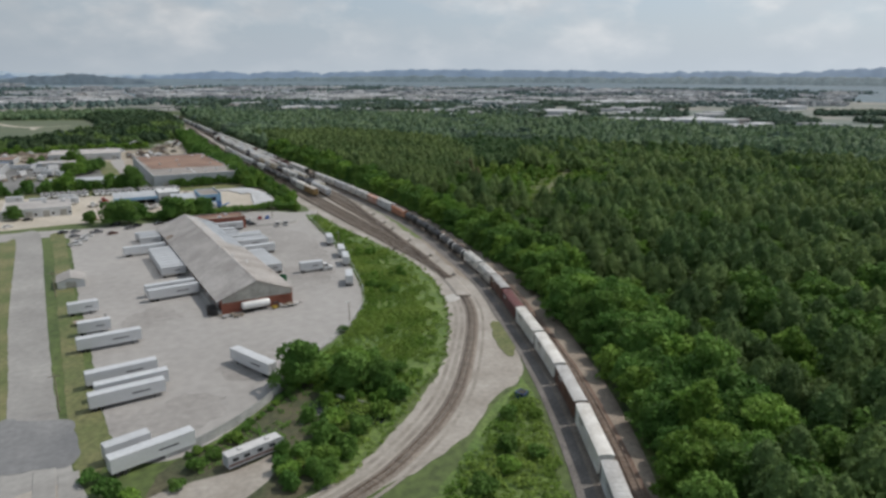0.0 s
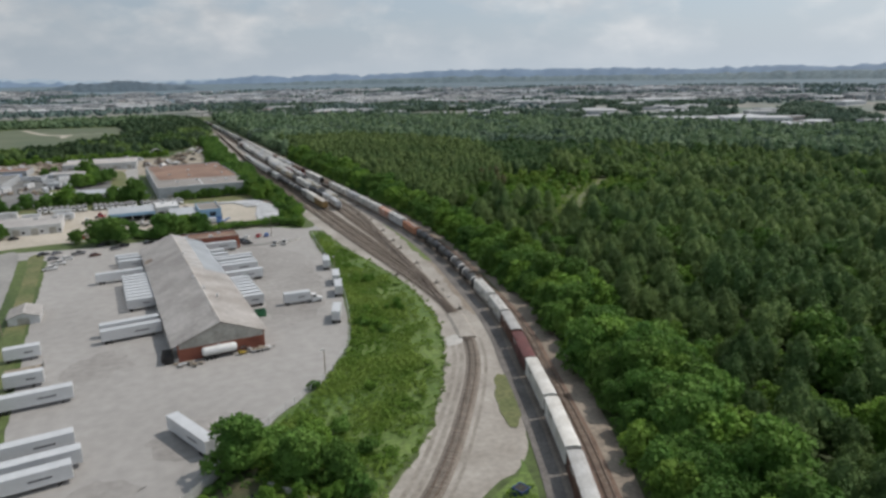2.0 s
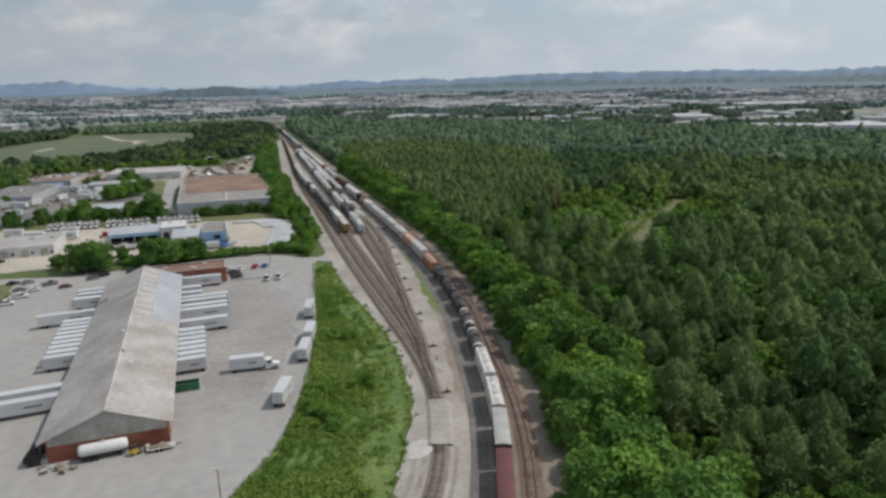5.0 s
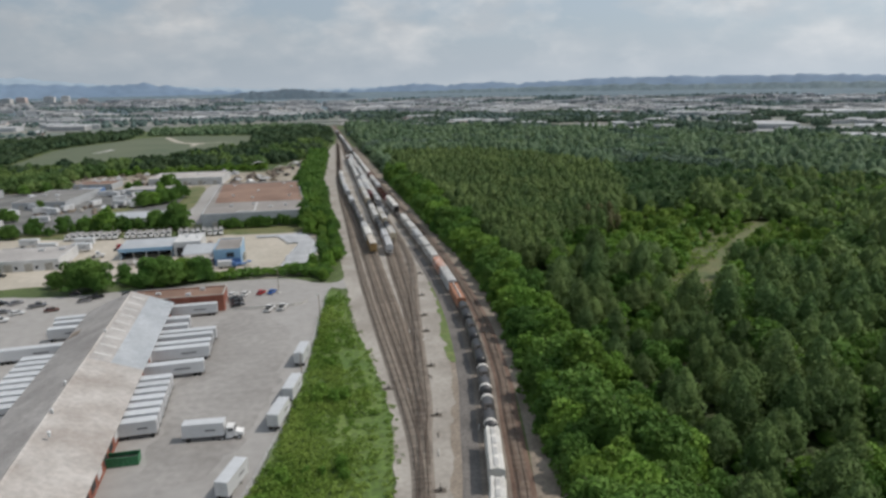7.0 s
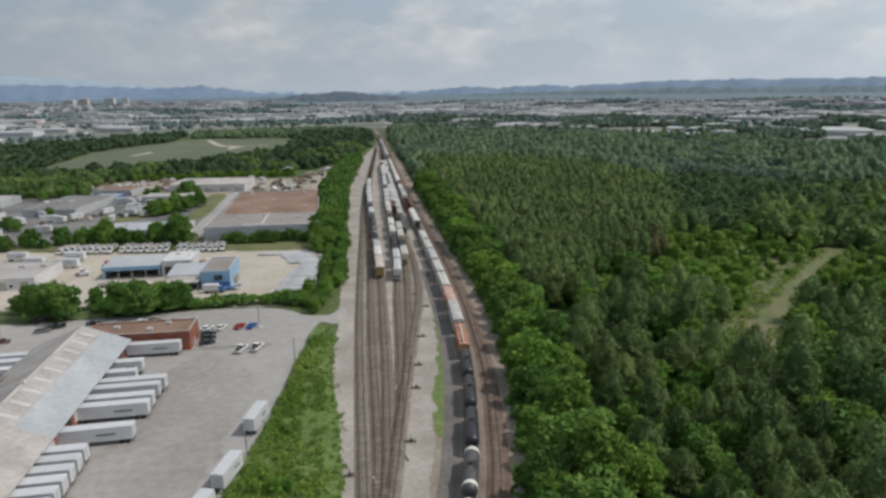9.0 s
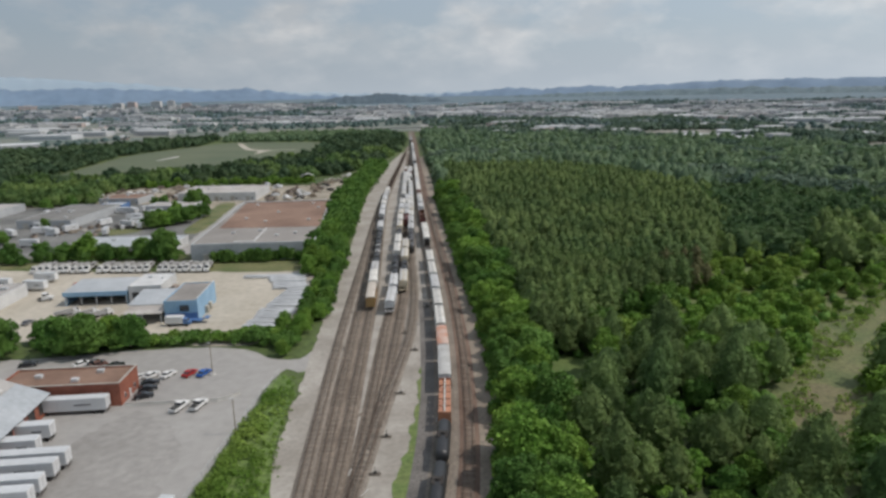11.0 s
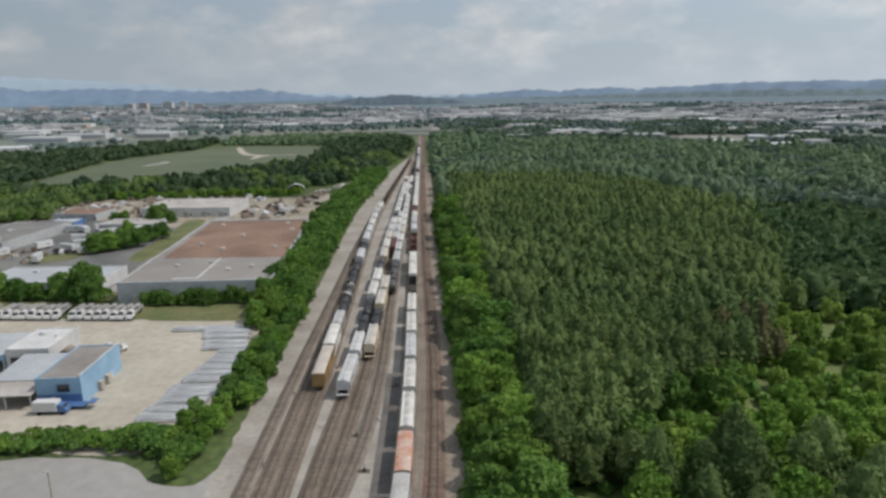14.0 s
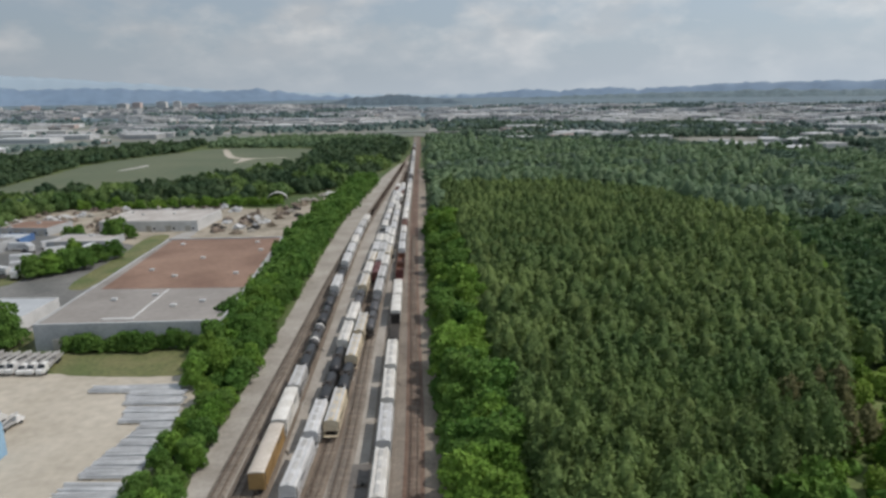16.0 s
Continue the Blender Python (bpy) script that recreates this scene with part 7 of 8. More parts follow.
def base_tree(kind, seed):
    """A tree of its own: trunk and crown."""
    if kind in ("bush", "bright_bush"):
        H, r = 3.4, np.random.default_rng(seed)
        lobes = [(0, 0, 1.5, 1.7, 1.5)] + [(1.5 * math.cos(k * 0.9) * r.uniform(0.6, 1.1), 1.5 * math.sin(k * 0.9) * r.uniform(0.6, 1.1), r.uniform(0.7, 2.3), r.uniform(0.7, 1.2), r.uniform(0.6, 1.0)) for k in range(7)]
        v = cards(r, lobes, 560, 0.36, 1.0, -0.3, 3)
        t = np.arange(len(v)).reshape(-1, 3)
    else:
        v, t, H = tree_shape("pine" if kind == "pine" else "broad", seed, 3)
    label = {"pine": "tall dark green pine at the wood's edge", "broad": "leafy green broadleaf tree with a lobed crown", "bright": "fresh light green broadleaf tree", "bush": "rounded leafy green bush in rank grass", "bright_bush": "rounded fresh light green bush"}[kind]
    low = kind.endswith("bush")
    ob = thing("bush" if low else ("pine_tree" if kind == "pine" else "broadleaf_tree"), label, "bush" if low else "tree", "bushes on the verges" if low else "trees beside the tracks")
    part("trunk", trunk_geo(np.random.default_rng(seed), H, 0.08 if low else (0.24 if kind == "pine" else 0.3), 5), M["trunk"], ob)
    crown = new("crown", leaf_mesh("crown", v, t, M[kind.replace("bright_bush", "bright").replace("bush", "broad")]))
    crown.parent = ob
    return ob


def plant(kind, x, y, scale, turn, seed, z=0.0):
    key = (kind, seed % 4)
    m = pose(x, y, z, 0, 0, turn)
    if key not in TREE_BASE:
        ob = TREE_BASE[key] = base_tree(kind, seed % 4 + {"pine": 10, "broad": 20, "bright": 30, "bush": 40, "bright_bush": 50}[kind])
        ob.matrix_basis = m
    else:
        ob = copy_thing(TREE_BASE[key], m)
    ob.scale = (scale, scale, scale * (0.92 + 0.16 * ((seed * 37) % 10) / 10))
    return ob


SHAPES = {(k, d): [tree_shape(k, 200 + 7 * i + 50 * d, d)[:2] for i in range(6)] for k in ("pine", "planted", "broad") for d in (-1, 0, 1, 2)}


def wood(name, label, spots, kind, detail, material, rng, low=0.75, high=1.2, lift=None):
    """Many trees in one mesh."""
    if len(spots) == 0:
        return
    shapes = SHAPES[(kind, detail)]
    out, faces, base = [], [], 0
    pick = rng.integers(0, len(shapes), len(spots))
    turn = rng.random(len(spots)) * 6.283
    size = rng.uniform(low, high, len(spots))
    for i, (sh, tri) in enumerate(shapes):
        sel = np.where(pick == i)[0]
        if not len(sel):
            continue
        c, s = np.cos(turn[sel])[:, None], np.sin(turn[sel])[:, None]
        v = np.empty((len(sel), len(sh), 3), np.float32)
        k = size[sel][:, None]
        v[:, :, 0] = spots[sel, 0:1] + k * (sh[:, 0] * c - sh[:, 1] * s)
        v[:, :, 1] = spots[sel, 1:2] + k * (sh[:, 0] * s + sh[:, 1] * c)
        v[:, :, 2] = k * sh[:, 2] * (0.9 + 0.2 * rng.random((len(sel), 1)))
        if lift:
            v[:, :, 2] += lift(spots[sel, 0], spots[sel, 1])[:, None]
        out.append(v.reshape(-1, 3))
        faces.append((tri[None] + base + len(sh) * np.arange(len(sel))[:, None, None]).reshape(-1, 3))
        base += len(sel) * len(sh)
    ob = new(name, leaf_mesh(name, np.concatenate(out), np.concatenate(faces), material))
    tagged(ob, label, "trees", kind="stuff")


def scatter(rng, x0, x1, y0, y1, gap, keep):
    """Places on a jittered grid, kept where keep(x, y) says so."""
    gx, gy = np.meshgrid(np.arange(x0, x1, gap), np.arange(y0, y1, gap))
    p = np.column_stack([gx.ravel(), gy.ravel()]) + rng.uniform(-0.42, 0.42, (gx.size, 2)) * gap
    return p[keep(p[:, 0], p[:, 1])]


EDGE = np.array([(30, -20), (48.5, 8), (92, 84), (112, 124), (128, 162), (143, 205), (153, 258), (160.5, 305), (164, 360), (165, 500), (165.5, 650), (168, 900), (174, 1200), (185, 1500)])


def edge_x(y):
    return np.interp(y, EDGE[:, 1], EDGE[:, 0])


def seen(x, y):
    """The part of the country that the flight looks over."""
    a = np.degrees(np.arctan2(x, y + 30))
    b = np.degrees(np.arctan2(x - 160, y - 255))
    ok = ((a > -10) & (a < 66) & (y > -20)) | ((b > -36) & (b < 40) & (y > 255))
    return ok


def within(poly, x, y):
    c = np.zeros(np.shape(x), bool)
    for (x0, y0), (x1, y1) in zip(poly, poly[1:] + poly[:1]):
        c ^= ((y0 > y) != (y1 > y)) & (x < (x1 - x0) * (y - y0) / (y1 - y0 + 1e-9) + x0)
    return c


FOREST = [(20, -60), (150, 300), (160, 1310), (200, 1300), (290, 1200), (420, 1090), (545, 990), (600, 880), (660, 800), (712, 690), (740, 560), (845, 476), (1000, 300), (900, -80)]
PLANTATION = [(175, 346), (189, 346), (205, 367), (238, 390), (275, 441), (312, 520), (325, 600), (314, 679), (269, 737), (178, 742), (177, 400)]
SCRUB = [(198, 350), (238, 387), (273, 436), (300, 428), (322, 392), (345, 380), (330, 345), (300, 322), (262, 318), (246, 330), (226, 350), (212, 342)]
HARDWOOD = [(283, 446), (297, 424), (362, 500), (440, 560), (420, 640), (350, 600), (318, 525)]
PATH = np.array([(203, 248), (212, 261), (223, 275), (227, 290), (237, 306), (245, 317), (262, 334), (284, 357), (318, 386), (330, 396)], float)


def path_gap(x, y):
    """Distance from the middle of the clearing's path."""
    best = np.full(np.shape(x), 1e9)
    for (x0, y0), (x1, y1) in zip(PATH[:-1], PATH[1:]):
        t = np.clip(((x - x0) * (x1 - x0) + (y - y0) * (y1 - y0)) / ((x1 - x0) ** 2 + (y1 - y0) ** 2), 0, 1)
        best = np.minimum(best, np.hypot(x - x0 - t * (x1 - x0), y - y0 - t * (y1 - y0)))
    return best


LAWN = [(174, 313), (184, 317), (190, 326), (192, 340), (182, 342), (177, 330)]


def in_clearing(x, y):
    wide = np.interp(y, [244, 250, 258, 264, 282, 290, 300, 316, 335, 360, 390, 402], [3, 5, 4.5, 2, 3, 8, 10, 10, 9, 12, 13, 9])
    return (path_gap(x, y) < wide) | within(LAWN, x, y) | (((x - 284) / 17) ** 2 + ((y - 334) / 9) ** 2 < 1)


rng = np.random.default_rng(11)
# the fringe of broadleaf trees along the line, each one a tree of its own
for row, (off, gap) in enumerate(((4.0, 8.2), (10.5, 9.0), (17.5, 9.5), (24.5, 10))):
    y = 62.0 + row * 3
    while y < (640, 640, 215, 150)[row]:
        x = float(edge_x(y)) + off + float(np.interp(y, [105, 170, 330], [2.4, 1.2, 0.6])) + rng.uniform(-1.4, 1.6)
        head = float(edge_x(y + 1) - edge_x(y - 1)) / 2
        kind = "bright" if rng.random() < (0.25 if y < 230 else 0.46) else "broad"
        if not within(LAWN, x, y):
            plant(kind, x, y, rng.uniform(0.74, 1.16) * (0.96 if row == 0 else 1.1), rng.uniform(0, 360), int(rng.integers(0, 100)))
        y += gap / math.hypot(1, head) * rng.uniform(0.75, 1.25)
# single pines and broadleaf trees of the wood nearest the flight


def fringe_width(y):
    return np.interp(y, [60, 120, 170, 230, 300, 420], [29, 29, 22, 18, 16, 14])


near = scatter(rng, 100, 240, 70, 350, 7.6, lambda x, y: (x > edge_x(y) + fringe_width(y) + 2) & (x < edge_x(y) + 62) & (y < 346) & ~in_clearing(x, y) & seen(x, y))
mix = rng.random(len(near))
for (x, y), u in zip(near, mix):
    lump = 0.6 + 0.9 * noise.noise((x / 26, y / 26, 5))
    kind = "pine" if u < lump else ("broad" if u < lump + 0.17 else "bright")
    plant(kind, x, y, rng.uniform(0.6, 1.06) if kind == "pine" else rng.uniform(0.5, 0.9), rng.uniform(0, 360), int(rng.integers(0, 100)))


def far_from_near(x, y):
    return ~((x < edge_x(y) + 62) & (y < 346) & (y > 70)) & ~((x < edge_x(y) + 15.5) & (y < 640))


def ring(x, y):
    """Distance from the flight's line."""
    t = np.clip((x * 160 + y * 277) / (160.0 ** 2 + 277.0 ** 2), 0, 1)
    return np.hypot(x - 160 * t, y - 277 * t)


def wood_spots(gap, lo, hi, planted):
    return scatter(rng, 60, 1250, -20, 1330, gap, lambda x, y: (x > edge_x(y) + 4) & seen(x, y) & (ring(x, y) >= lo) & (ring(x, y) < hi) & far_from_near(x, y) & ~in_clearing(x, y) & within(FOREST, x, y) & (within(PLANTATION, x, y) == planted))


for lo, hi, gap, detail in ((0, 150, 3.7, 2), (150, 500, 3.75, 1)):
    spots = wood_spots(gap, lo, hi, True)
    tone = np.array([noise.noise((a / 22, b / 22, 8)) for a, b in spots]) + rng.normal(0, 0.22, len(spots))
    # beyond the near ring the pines take the haze-lightened colour
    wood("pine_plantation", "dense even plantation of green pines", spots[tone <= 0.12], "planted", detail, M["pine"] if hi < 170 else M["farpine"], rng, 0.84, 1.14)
    wood("pine_plantation", "olive-tinged pines of the dense plantation", spots[tone > 0.12], "planted", detail, M["olivepine"], rng, 0.84, 1.14)
for lo, hi, gap, detail in ((0, 140, 6.8, 2), (140, 380, 6.8, 1), (380, 760, 8.2, 0), (760, 1400, 9.4, 0)):
    spots = wood_spots(gap, lo, hi, False)
    x, y = spots[:, 0], spots[:, 1]
    patchy = np.array([noise.noise((a / 60, b / 60, 2)) for a, b in spots])
    u = rng.random(len(spots))
    scrub, dark = within(SCRUB, x, y), within(HARDWOOD, x, y) | ((patchy < -0.28) & (y > 440))
    pine = ~scrub & ~dark & (u < np.where(y < 345, 0.6, np.where(ring(x, y) < 420, 0.3, 0.12)) + 0.9 * patchy)
    fresh = ~pine & ~dark & (rng.random(len(spots)) < np.where(scrub, 0.45, 0.36))
    leafy = ~pine & ~fresh & ~dark
    # farther rings switch to leaf colours with the haze mixed in
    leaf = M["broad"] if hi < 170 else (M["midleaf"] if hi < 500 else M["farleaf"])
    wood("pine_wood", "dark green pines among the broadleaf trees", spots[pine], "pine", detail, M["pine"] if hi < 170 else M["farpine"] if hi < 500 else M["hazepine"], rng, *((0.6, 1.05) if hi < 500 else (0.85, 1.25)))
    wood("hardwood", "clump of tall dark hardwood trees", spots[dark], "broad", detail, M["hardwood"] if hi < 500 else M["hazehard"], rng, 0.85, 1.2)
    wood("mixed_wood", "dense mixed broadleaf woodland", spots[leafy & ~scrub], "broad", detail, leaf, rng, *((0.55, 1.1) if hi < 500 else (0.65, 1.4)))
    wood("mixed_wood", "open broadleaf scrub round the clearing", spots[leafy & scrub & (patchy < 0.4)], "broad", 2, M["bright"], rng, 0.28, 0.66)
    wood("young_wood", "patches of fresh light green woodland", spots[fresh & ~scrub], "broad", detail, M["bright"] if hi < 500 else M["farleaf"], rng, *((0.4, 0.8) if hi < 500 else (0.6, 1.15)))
    wood("young_wood", "fresh light green scrub round the clearing", spots[fresh & scrub], "broad", 2, M["limeleaf"], rng, 0.25, 0.62)
dead = np.array([(236 + 22 * rng.random(), 392 + 18 * rng.random()) for _ in range(7)])
wood("browned_pines", "browned dying pines at the plantation's corner", dead, "planted", 2, M["browned"], rng, 0.75, 1.0)
# undergrowth that fills the gaps between the stems
low = scatter(rng, 90, 330, 60, 400, 5.2, lambda x, y: (x > edge_x(y) + 6) & seen(x, y) & ~in_clearing(x, y) & ~within(PLANTATION, x, y))
wood("undergrowth", "leafy undergrowth between the stems", low, "broad", -1, M["broad"], rng, 0.22, 0.42)
verge = np.array([(float(edge_x(y)) + rng.uniform(-0.4, 2.6), y + rng.uniform(-1, 1)) for y in np.arange(215, 640, 1.5)])
wood("undergrowth", "leafy bushes along the foot of the wood", verge, "broad", 1, M["broad"], rng, 0.16, 0.34)

# ---- trees and shrubs on the west side ----
for kind, x, y, s in (("broad", 42.5, 146.0, 1.3), ("broad", 52.0, 138.0, 1.15), ("bright", 56.5, 143.0, 0.9), ("broad", 58.5, 133.5, 0.85), ("broad", 15.4, 361.5, 1.22), ("broad", 22.4, 360.5, 1.3), ("broad", 18.6, 366.5, 1.2), ("broad", 42.0, 359.6, 1.25), ("broad", 48.8, 360.0, 1.3), ("broad", 45.2, 365.6, 1.1), ("broad", 58.8, 364.4, 1.25), ("bright", 52.6, 366.4, 1.0), ("broad", 5.5, 370, 0.8), ("broad", 30, 371, 0.7),
        ("broad", 35, 472, 1.4), ("broad", 29, 475, 1.2), ("broad", 21, 478, 1.0), ("broad", 13, 477, 0.8), ("bright", -3, 478, 1.25), ("broad", 4, 480, 0.9), ("bright", -8, 482, 1.0), ("broad", -14, 480, 0.95), ("broad", -25, 482, 0.9), ("broad", -40, 484, 0.9),
        ("broad", 0, 552, 1.17), ("bright", 6, 556, 1.04), ("broad", 10, 562, 1.23), ("broad", 15, 566, 1.04), ("broad", 2, 564, 1.10), ("broad", -3, 570, 0.8), ("bright", 8, 573, 1.04), ("broad", 16, 577, 0.91), ("broad", 20, 584, 0.98), ("broad", 3, 626, 1.30), ("broad", -4, 632, 0.8), ("broad", 9, 630, 0.7), ("broad", -20, 634, 0.8), ("broad", -27, 637, 0.7), ("broad", -62, 560, 0.7), ("broad", -100, 500, 1.0), ("broad", -104, 580, 1.0), ("broad", -96, 630, 0.9), ("broad", -84, 640, 0.9), ("broad", -76, 650, 0.9), ("broad", -28, 396, 0.9), ("broad", -64, 520, 0.8), ("broad", -70, 526, 0.9), ("broad", -46, 470, 0.9), ("broad", 100, 668, 0.7), ("broad", 104, 676, 0.7), ("broad", 96, 640, 0.6)):
    plant(kind, x, y, s * 0.83, (x * 13) % 360, int(abs(x * 3 + y)))
rngw = np.random.default_rng(21)
# the belt between the yard road and the factory
def plot(kind_share, spots, sizes, name, label):
    """Rows of small trees: the nearer ones single, the rest joined."""
    for (x, y), s in zip(spots, sizes):
        plant("bright" if rngw.random() < kind_share else "broad", x, y, s * 0.83, rngw.uniform(0, 360), int(rngw.integers(0, 100)))


belt_spots, belt_size = [], []
y = 352.0
while y < 830:
    xr = 117.5 + (0.5 if y < 620 else (y - 620) * 0.07) if y > 380 else 110 + (y - 352) * 0.1
    for k in range(1 if y < 372 else (2 if y < 440 else 3)):
        x = xr - 5.0 - 5.5 * k + rngw.uniform(-1.2, 1.2) - (1.0 if y > 450 else 0)
        belt_spots.append((x, y + rngw.uniform(-2, 2)))
        belt_size.append(rngw.uniform(0.4, 0.55) if y < 372 else (rngw.uniform(0.5, 0.7) if y < 440 else rngw.uniform(0.75, 1.05)))
    y += 5.2 if y < 440 else 6.6
belt_spots, belt_size = np.array(belt_spots), np.array(belt_size)
close = belt_spots[:, 1] < 520
plot(0.4, belt_spots[close], belt_size[close], "", "")
wood("yard_belt", "dense broadleaf belt along the yard road", belt_spots[~close], "broad", 2, M["broad"], rngw, 0.66, 0.9)
# hedge between the lot and the sandy yard, and the rows south and west of the factory
for row in range(2):
    for x in np.arange(32 + row, 109, 3.1):
        yy = 365.2 + 3.2 * row - 9.0 * max(0, (x - 86) / 24) ** 2 + rngw.uniform(-0.8, 0.8)
        plant("bush" if rngw.random() < 0.7 else "bright_bush", float(x), yy, rngw.uniform(0.75, 1.15) + (0.25 if x > 90 else 0), rngw.uniform(0, 360), int(rngw.integers(0, 100)))
hedge = np.array([(x, 466.0 + rngw.uniform(-0.8, 0.8)) for x in np.arange(57, 100, 3.4)])
wood("bush_row", "row of dark bushes along the factory wall", hedge, "broad", 2, M["broad"], rngw, 0.34, 0.55)
hedge = np.array([(x, 476 + rngw.uniform(-3, 3)) for x in np.arange(-90, 40, 5.5)])
wood("bush_row", "row of leafy trees behind the parked trucks", hedge, "broad", 2, M["broad"], rngw, 0.42, 0.66)

SHRUB = [cards(np.random.default_rng(200 + i), [(0, 0, 0.55, 1.0, 0.75), (0.7, 0.2, 0.4, 0.6, 0.5), (-0.5, 0.6, 0.45, 0.6, 0.5), (0.1, -0.7, 0.35, 0.55, 0.45)], 50, 0.3, 1.0, -0.2, 3) for i in range(4)]


def shrubs(name, label, spots, sizes, material):
    out = []
    for (x, y), s in zip(spots, sizes):
        sh = SHRUB[int(rngw.integers(0, 4))]
        a = rngw.random() * 6.283
        c, q = math.cos(a) * s, math.sin(a) * s
        out.append(np.column_stack([x + sh[:, 0] * c - sh[:, 1] * q, y + sh[:, 0] * q + sh[:, 1] * c, sh[:, 2] * s * rngw.uniform(0.7, 1.2)]))
    tagged(new(name, leaf_mesh(name, np.concatenate(out), np.arange(sum(map(len, out))).reshape(-1, 3), material)), label, "shrubs", kind="stuff")


def inside(poly, x, y):
    p = np.array(poly)
    c = np.zeros(len(x), bool)
    for (x0, y0), (x1, y1) in zip(p, np.roll(p, -1, axis=0)):
        c ^= ((y0 > y) != (y1 > y)) & (x < (x1 - x0) * (y - y0) / (y1 - y0 + 1e-9) + x0)
    return c


BANK = [(36, 107), (47, 114.5), (60, 126), (77, 143), (92, 166), (103, 190), (110.5, 214), (113, 240), (112.4, 270), (110, 308), (110.5, 328), (108, 336), (106, 335), (104.4, 315), (98, 265), (90.6, 227), (81, 195.4), (67.4, 175), (56, 163), (46, 152), (44, 128), (30, 112)]
sp = scatter(rngw, 28, 118, 100, 340, 1.35, lambda x, y: inside(BANK, x, y))
big = np.array([noise.noise((x / 14, y / 14, 4)) for x, y in sp])
dry = np.array([noise.noise((x / 18, y / 18, 9)) for x, y in sp])
edge = np.abs(sp[:, 0] - np.interp(sp[:, 1], [100, 126, 166, 214, 240, 336], [30, 60, 92, 110, 113, 108])) < 5
keep = (~edge | (rngw.random(len(sp)) < 0.35)) & (big > rngw.uniform(-1.1, -0.15, len(sp)))
sz = 0.55 + 0.75 * np.clip(big + 0.25, 0, 1) + rngw.random(len(sp)) * 0.3
shrubs("bank_weeds", "lush green weeds and creepers over the bank", sp[keep], sz[keep], M["weed"])
WEDGE = [(90, 118), (87, 108), (80, 96), (73, 84), (60, 64), (40, 48), (34, 62), (46, 88), (64, 101), (78, 112)]
sp = scatter(rngw, 20, 95, 40, 130, 1.6, lambda x, y: inside(WEDGE, x, y))
shrubs("wedge_weeds", "lush green weeds in the grass wedge", sp, 0.5 + 0.9 * rngw.random(len(sp)) ** 2, M["weed"])
# creeper and bushes along the sheet fence
for x, y in spline([(13, 127.2), (18, 128), (28.6, 134.8), (39, 144.2), (43.6, 150.5)], 2.3):
    plant("bush" if rngw.random() < 0.7 else "bright_bush", float(x + rngw.uniform(-0.6, 0.6)), float(y - 1.0 + rngw.uniform(-0.5, 0.5)), rngw.uniform(0.28, 0.55), rngw.uniform(0, 360), int(rngw.integers(0, 100)))
sp = scatter(rngw, 6, 48, 101, 146, 1.7, lambda x, y: inside([(8, 118), (18, 127), (28, 134), (38, 143), (45, 148), (48, 126), (34, 108), (30, 112), (30, 121), (18, 119)], x, y) & (rngw.random(x.shape) < 0.6))
shrubs("rough_weeds", "patchy weeds on the rough ground", sp, 0.3 + 0.6 * rngw.random(len(sp)) ** 2, M["broad"])
# saplings and scrub in the clearing
sp = scatter(rngw, 196, 352, 246, 398, 2.6, lambda x, y: in_clearing(x, y) & ~within(LAWN, x, y) & (path_gap(x, y) > 2.5) & (rngw.random(x.shape) < 0.7))
shrubs("clearing_scrub", "scrub and saplings in the sunny clearing", sp, 0.6 + 1.3 * rngw.random(len(sp)) ** 2, M["weed"])
sp = scatter(rngw, 196, 352, 246, 398, 9.0, lambda x, y: in_clearing(x, y) & ~within(LAWN, x, y) & (path_gap(x, y) > 4.5) & (rngw.random(x.shape) < 0.75))
wood("sapling", "young trees growing in the clearing", sp, "broad", 2, M["bright"], rngw, 0.2, 0.42)
# ragged tufts where the bank runs out into the gravel
rim = spline([(36, 104), (47, 112.5), (60.4, 124.4), (79, 142.4), (94.6, 166.4), (106, 190.4), (112.8, 214), (115.6, 240), (114.6, 270), (111.8, 308), (112.2, 328), (109.5, 337)], 0.7)
rim = rim + rngw.normal(0, 0.8, rim.shape)
shrubs("rim_tufts", "ragged grass tufts along the gravel's edge", rim, 0.22 + 0.35 * rngw.random(len(rim)), M["weed"])
# bushes standing out of the bank
for x, y, s, kind in ((92.7, 199.5, 0.34, "broad"), (90.5, 213.0, 0.36, "bright"), (88.5, 207, 0.3, "broad"), (94, 205, 0.26, "bright"), (64.0, 173.5, 0.28, "broad"), (76, 167, 0.26, "bright"), (63.5, 151, 0.4, "broad"), (58, 156, 0.42, "bright"), (50, 152, 0.5, "broad"), (66, 141, 0.36, "broad"), (60, 128, 0.5, "broad"), (54, 123, 0.45, "bright"), (47, 119, 0.42, "broad"), (42, 114, 0.4, "broad"), (37, 111.5, 0.42, "bright"), (34, 108.5, 0.36, "broad"), (39, 121, 0.45, "broad"), (43, 124, 0.45, "bright"), (33, 115.5, 0.4, "broad"), (29, 110, 0.36, "bright"), (77.8, 108.7, 0.34, "broad"), (70, 98, 0.4, "broad"), (66, 92, 0.4, "bright"), (58, 88, 0.42, "broad"), (74, 93, 0.36, "broad"), (83, 106, 0.28, "bright"), (50, 80, 0.45, "broad"), (62, 78, 0.4, "broad"), (14, 121, 0.3, "broad"), (18, 123.5, 0.28, "broad"), (23, 127.5, 0.3, "bright"), (10, 116, 0.26, "broad"), (-1, 120, 0.4, "broad"), (2, 116, 0.34, "bright"), (-4, 126, 0.3, "broad")):
    plant("bush" if kind == "broad" else "bright_bush", x, y, s * 2.6, (x * 29) % 360, int(abs(x * 5 + y)))
